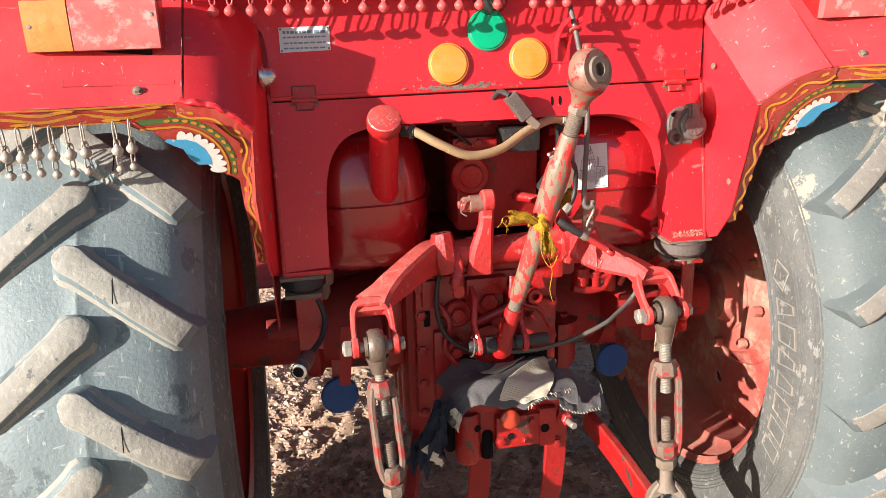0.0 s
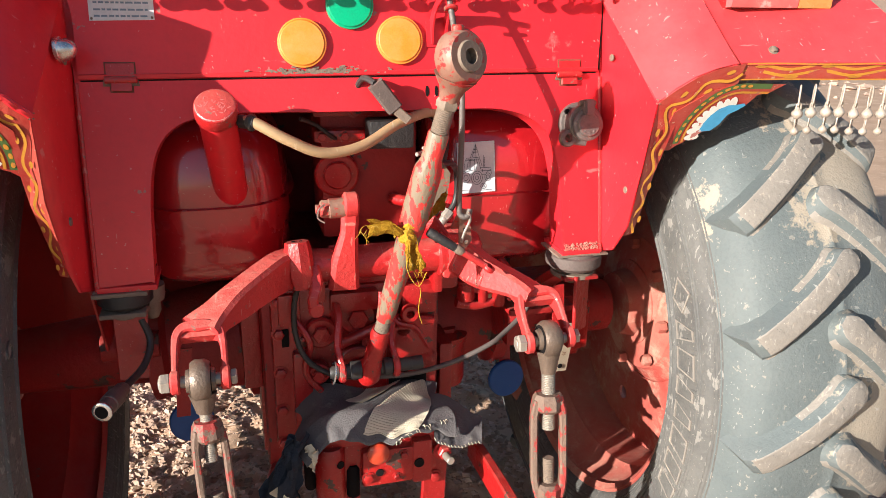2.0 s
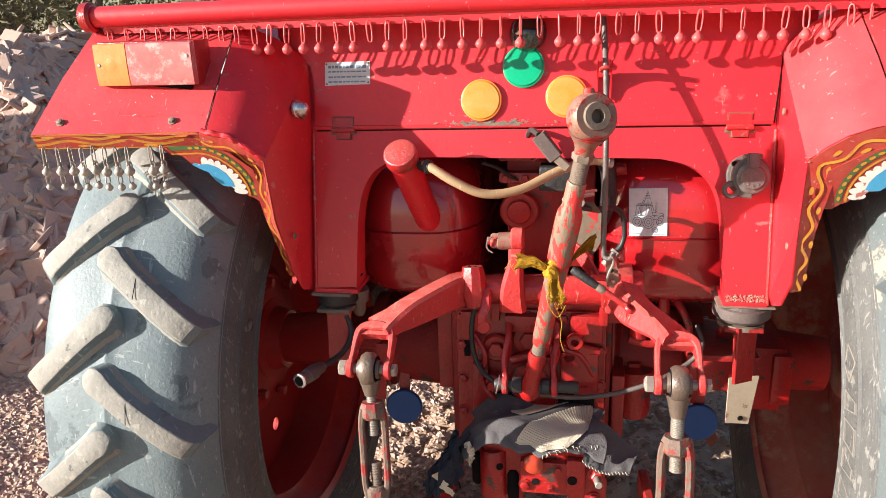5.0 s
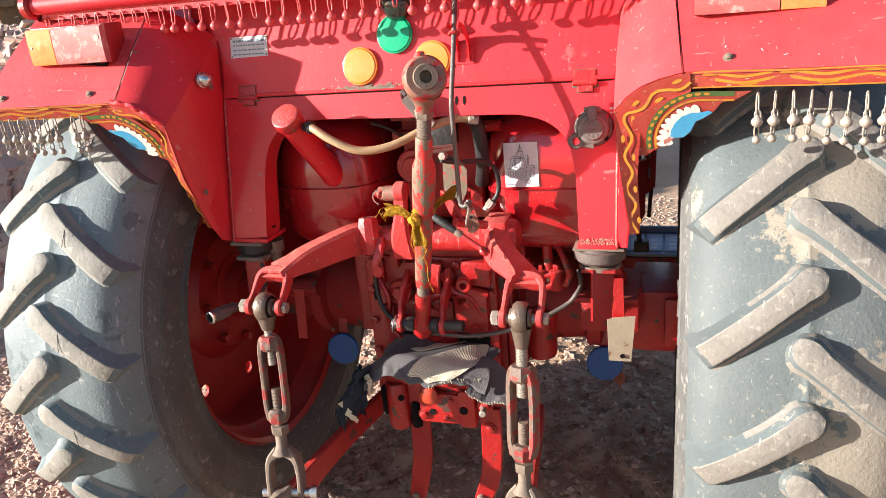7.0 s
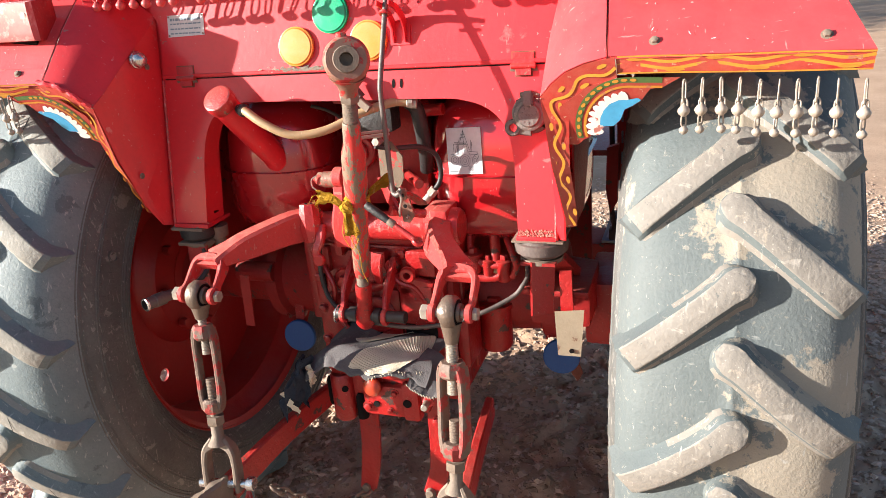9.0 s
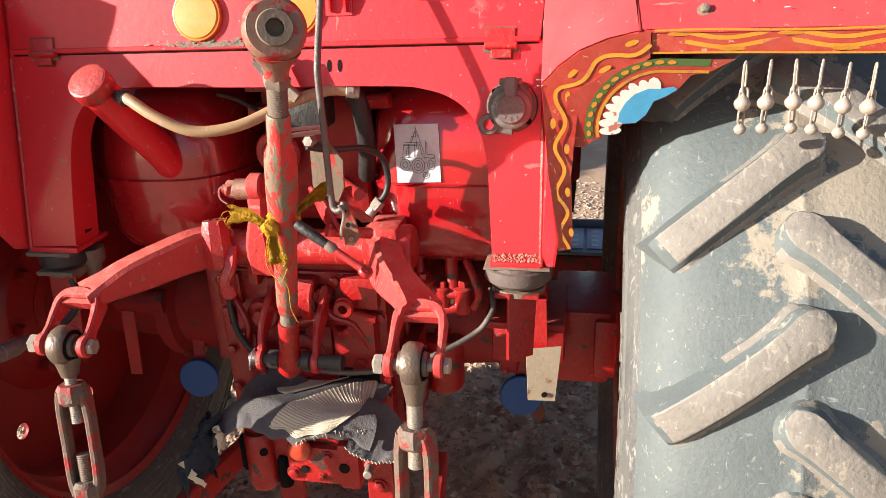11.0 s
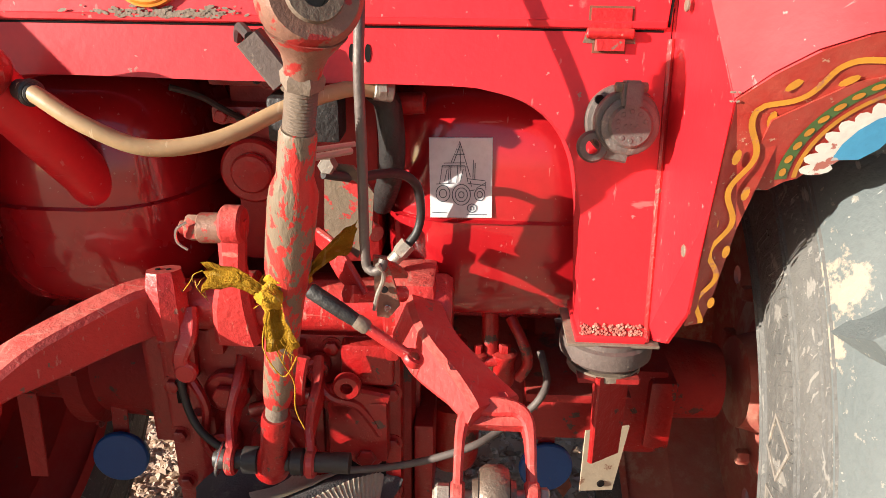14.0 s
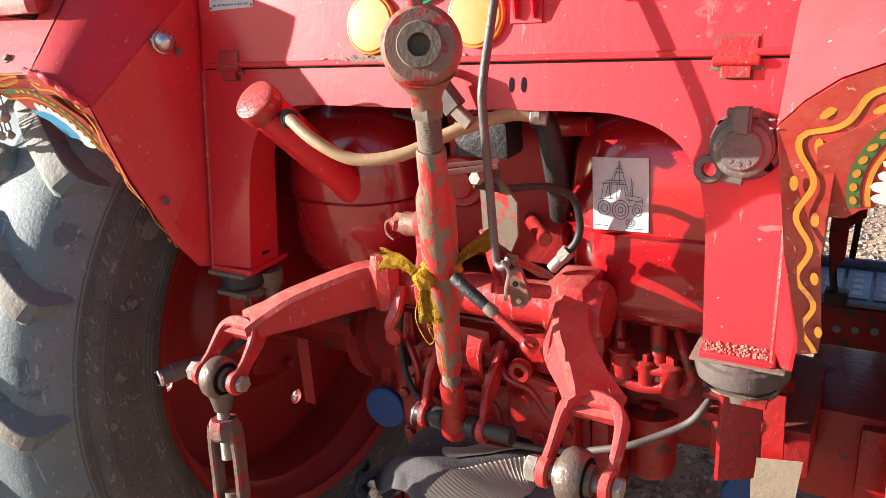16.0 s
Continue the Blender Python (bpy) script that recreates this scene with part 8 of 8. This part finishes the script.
heap = thing("tile_heap", "big heap of broken pinkish clay tiles on the ground", "tile heap")
bm = B()
xs = [-9 + 0.14 * i for i in range(50)]
ys = [-0.61 + 0.14 * i for i in range(52)]
rows = [[bm.verts.new((x, y, heap_height(x, y) - 0.05)) for x in xs] for y in ys]
for a, b in zip(rows, rows[1:]):
    for i in range(len(xs) - 1):
        bm.faces.new((a[i], a[i + 1], b[i + 1], b[i]))
part("heap_core", bm, TILE, heap, "packed core of broken tiles")
rt = random.Random(31)
tile_meshes = []
for i in range(9):
    lx, ly, lz = ((0.24, 0.115, 0.032), (0.20, 0.10, 0.030), (0.16, 0.11, 0.034), (0.22, 0.075, 0.040), (0.13, 0.10, 0.030), (0.26, 0.06, 0.045), (0.18, 0.13, 0.030), (0.10, 0.08, 0.035), (0.21, 0.12, 0.05))[i]
    lx, ly, lz = lx * 1.22, ly * 1.30, lz * 0.66
    bm = B()
    pts = []
    for cx_, cy_ in ((-1, -1), (1, -1), (1, 1), (-1, 1)):
        pts.append(V(cx_ * lx / 2 + rt.uniform(-0.018, 0.018), cy_ * ly / 2 + rt.uniform(-0.012, 0.012), -lz / 2))
    if i % 2:
        pts.insert(2, (pts[1] + pts[2]) / 2 + V(-0.02, 0, 0))
    plate(bm, pts, (0, 0, lz))
    bmesh.ops.bevel(bm, geom=[e for e in bm.edges if e.calc_face_angle(0) > 0.5], offset=0.004, segments=1, affect="EDGES")
    bmesh.ops.recalc_face_normals(bm, faces=bm.faces)
    me = bpy.data.meshes.new("tile")
    bm.to_mesh(me)
    bm.free()
    me.materials.append(TILE)
    tile_meshes.append(me)


def tile_pose(x, y, r, up=0.0):
    e = 0.1
    nx, ny = heap_height(x - e, y) - heap_height(x + e, y), heap_height(x, y - e) - heap_height(x, y + e)
    n = V(nx, ny, 2 * e).normalized()
    q = n.to_track_quat("Z", "Y").to_matrix().to_4x4()
    return Matrix.Translation((x, y, heap_height(x, y) + up)) @ q @ pose(0, 0, 0, r.gauss(0, 15), r.gauss(0, 15), r.uniform(0, 360))


for i in range(300):
    x, y = rt.uniform(-4.9, -2.35), rt.uniform(1.5, 3.6)
    o = new("tile", tile_meshes[i % 9])
    o.parent = heap
    o.matrix_basis = tile_pose(x, y, rt, rt.uniform(-0.01, 0.05))
vs, fs = [], []
for i in range(5600):
    x, y = rt.triangular(-8.6, -2.3, -3.0), rt.triangular(0.2, 5.2, 2.0)
    me = tile_meshes[rt.randrange(9)]
    if heap_height(x, y) < -0.08:
        continue
    m = tile_pose(x, y, rt, rt.uniform(-0.03, 0.03))
    b = len(vs)
    vs += [tuple(m @ v.co) for v in me.vertices]
    fs += [tuple(b + k for k in p.vertices) for p in me.polygons]
me = bpy.data.meshes.new("tile_rest")
me.from_pydata(vs, [], fs)
me.materials.append(TILE)
o = new("tile_rest", me)
o.parent = heap
tagged(o, "more broken tiles in the heap", kind="stuff")


# ---------------------------------------------------------------- trees and far things
def tree(x, y, height, spread, seed, leaves=4200, low=0.9):
    r = random.Random(seed)
    t = thing("tree", "dusty grey-green tree with thin trunk and thin dry crown", "tree", "trees behind the tile heap")
    t.matrix_basis = Matrix.Translation((x, y, ground_height(x, y)))
    bm = B()
    lean = V(r.uniform(-0.1, 0.1), r.uniform(-0.1, 0.1), 1)
    tubes = [V(0, 0, -0.2), lean * height * 0.25, lean * height * 0.5 + V(r.uniform(-0.15, 0.15), 0, 0), lean * height * 0.85]
    q = path_points(tubes, 5)
    loops = []
    for i, p in enumerate(q):
        u, v, d = basis(q[min(i + 1, len(q) - 1)] - q[max(i - 1, 0)], (1, 0, 0))
        rad = 0.14 * (1 - 0.82 * i / (len(q) - 1))
        loops.append(ring_loop(bm, p, u, v, rad, rad, 10))
    skin(bm, loops)
    tips = [q[-1]]
    for i in range(11):
        base = q[r.randrange(4, len(q) - 1)]
        a = r.uniform(0, 6.28)
        end = base + V(math.cos(a) * spread * r.uniform(0.4, 1), math.sin(a) * spread * r.uniform(0.4, 1), r.uniform(-0.2, 0.35) * height)
        mid = base.lerp(end, 0.5) + V(0, 0, 0.12 * height * r.random())
        pp = path_points([base, mid, end], 4)
        ls = []
        for k, p in enumerate(pp):
            u, v, d = basis(pp[min(k + 1, len(pp) - 1)] - pp[max(k - 1, 0)], (0.2, 1, 0))
            rad = 0.045 * (1 - 0.8 * k / (len(pp) - 1))
            ls.append(ring_loop(bm, p, u, v, rad, rad, 6))
        skin(bm, ls)
        tips += [end, mid, mid.lerp(end, 0.5)]
    part("trunk", bm, BARK, t, "grey-brown trunk and limbs")
    vs, fs = [], []
    for i in range(leaves):
        c = tips[r.randrange(len(tips))] + V(r.gauss(0, 0.36), r.gauss(0, 0.36), r.gauss(0, 0.34))
        c.z = max(c.z, low * r.uniform(0.3, 1.0))
        s = r.uniform(0.035, 0.085)
        d = V(r.gauss(0, 1), r.gauss(0, 1), r.gauss(-0.3, 0.7)).normalized()
        u, v, d = basis(d, (r.random(), r.random(), 0.3))
        b = len(vs)
        vs += [tuple(c + d * s), tuple(c + u * s * 0.38 + v * 0.01), tuple(c - d * s), tuple(c - u * s * 0.38 + v * 0.01)]
        fs += [(b, b + 1, b + 2), (b, b + 2, b + 3)]
    me = bpy.data.meshes.new("crown")
    me.from_pydata(vs, [], fs)
    me.materials.append(LEAF)
    o = new("crown", me)
    o.parent = t


for i, (x, y, h, sp) in enumerate(((-7.4, 9.6, 4.6, 1.8), (-9.6, 10.4, 5.0, 2.0), (-12.0, 11.5, 4.8, 2.1), (-5.4, 11.5, 5.0, 1.9), (-3.4, 13.0, 4.6, 2.0), (-11.0, 14.0, 5.4, 2.4), (-8.0, 14.5, 5.4, 2.4), (-5.0, 15.5, 5.2, 2.4), (-1.5, 15.0, 4.4, 2.0), (-14.5, 14.0, 5.2, 2.4))):
    tree(x, y, h, sp, 50 + i)

hut = thing("mud_hut", "low brown mud-brick hut with a dark window", "hut")
bm = B()
x0, x1, y0, y1, zt = -13.4, -10.6, 9.2, 9.5, 1.85
for a, b, c, d in ((x0, -12.1, -0.1, zt), (-11.3, x1, -0.1, zt), (-12.1, -11.3, -0.1, 1.1), (-12.1, -11.3, 1.6, zt)):
    box(bm, (a, y0, c), (b, y1, d), 0.0)
box(bm, (x0, y0, -0.1), (x0 + 0.3, 12.0, zt), 0.0)
box(bm, (x1 - 0.3, y0 + 0.3, -0.1), (x1, 12.0, zt), 0.0)
bmesh.ops.remove_doubles(bm, verts=bm.verts, dist=0.0005)
part("wall", bm, MUDWALL, hut)
bm = B()
box(bm, (x0 - 0.2, y0 - 0.2, zt), (x1 + 0.2, 12.2, zt + 0.14), 0.03)
part("roof", bm, MUDWALL, hut)
for i, (x, y, h) in enumerate(((23.7, 23.5, 2.6), (28.2, 25.8, 2.6), (20.5, 21.6, 2.4))):
    post = thing("gate_post", "whitewashed round post standing on far bare ground", "post", "far whitewashed posts")
    bm = B()
    z = ground_height(x, y)
    lathe(bm, (x, y, z - 0.1), (x + 0.05, y, z + h), ((0, 0.24), (0.05, 0.22), (0.93, 0.19), (0.96, 0.23), (1, 0.21)), 16)
    part("shaft", bm, LABEL_WHITE, post)
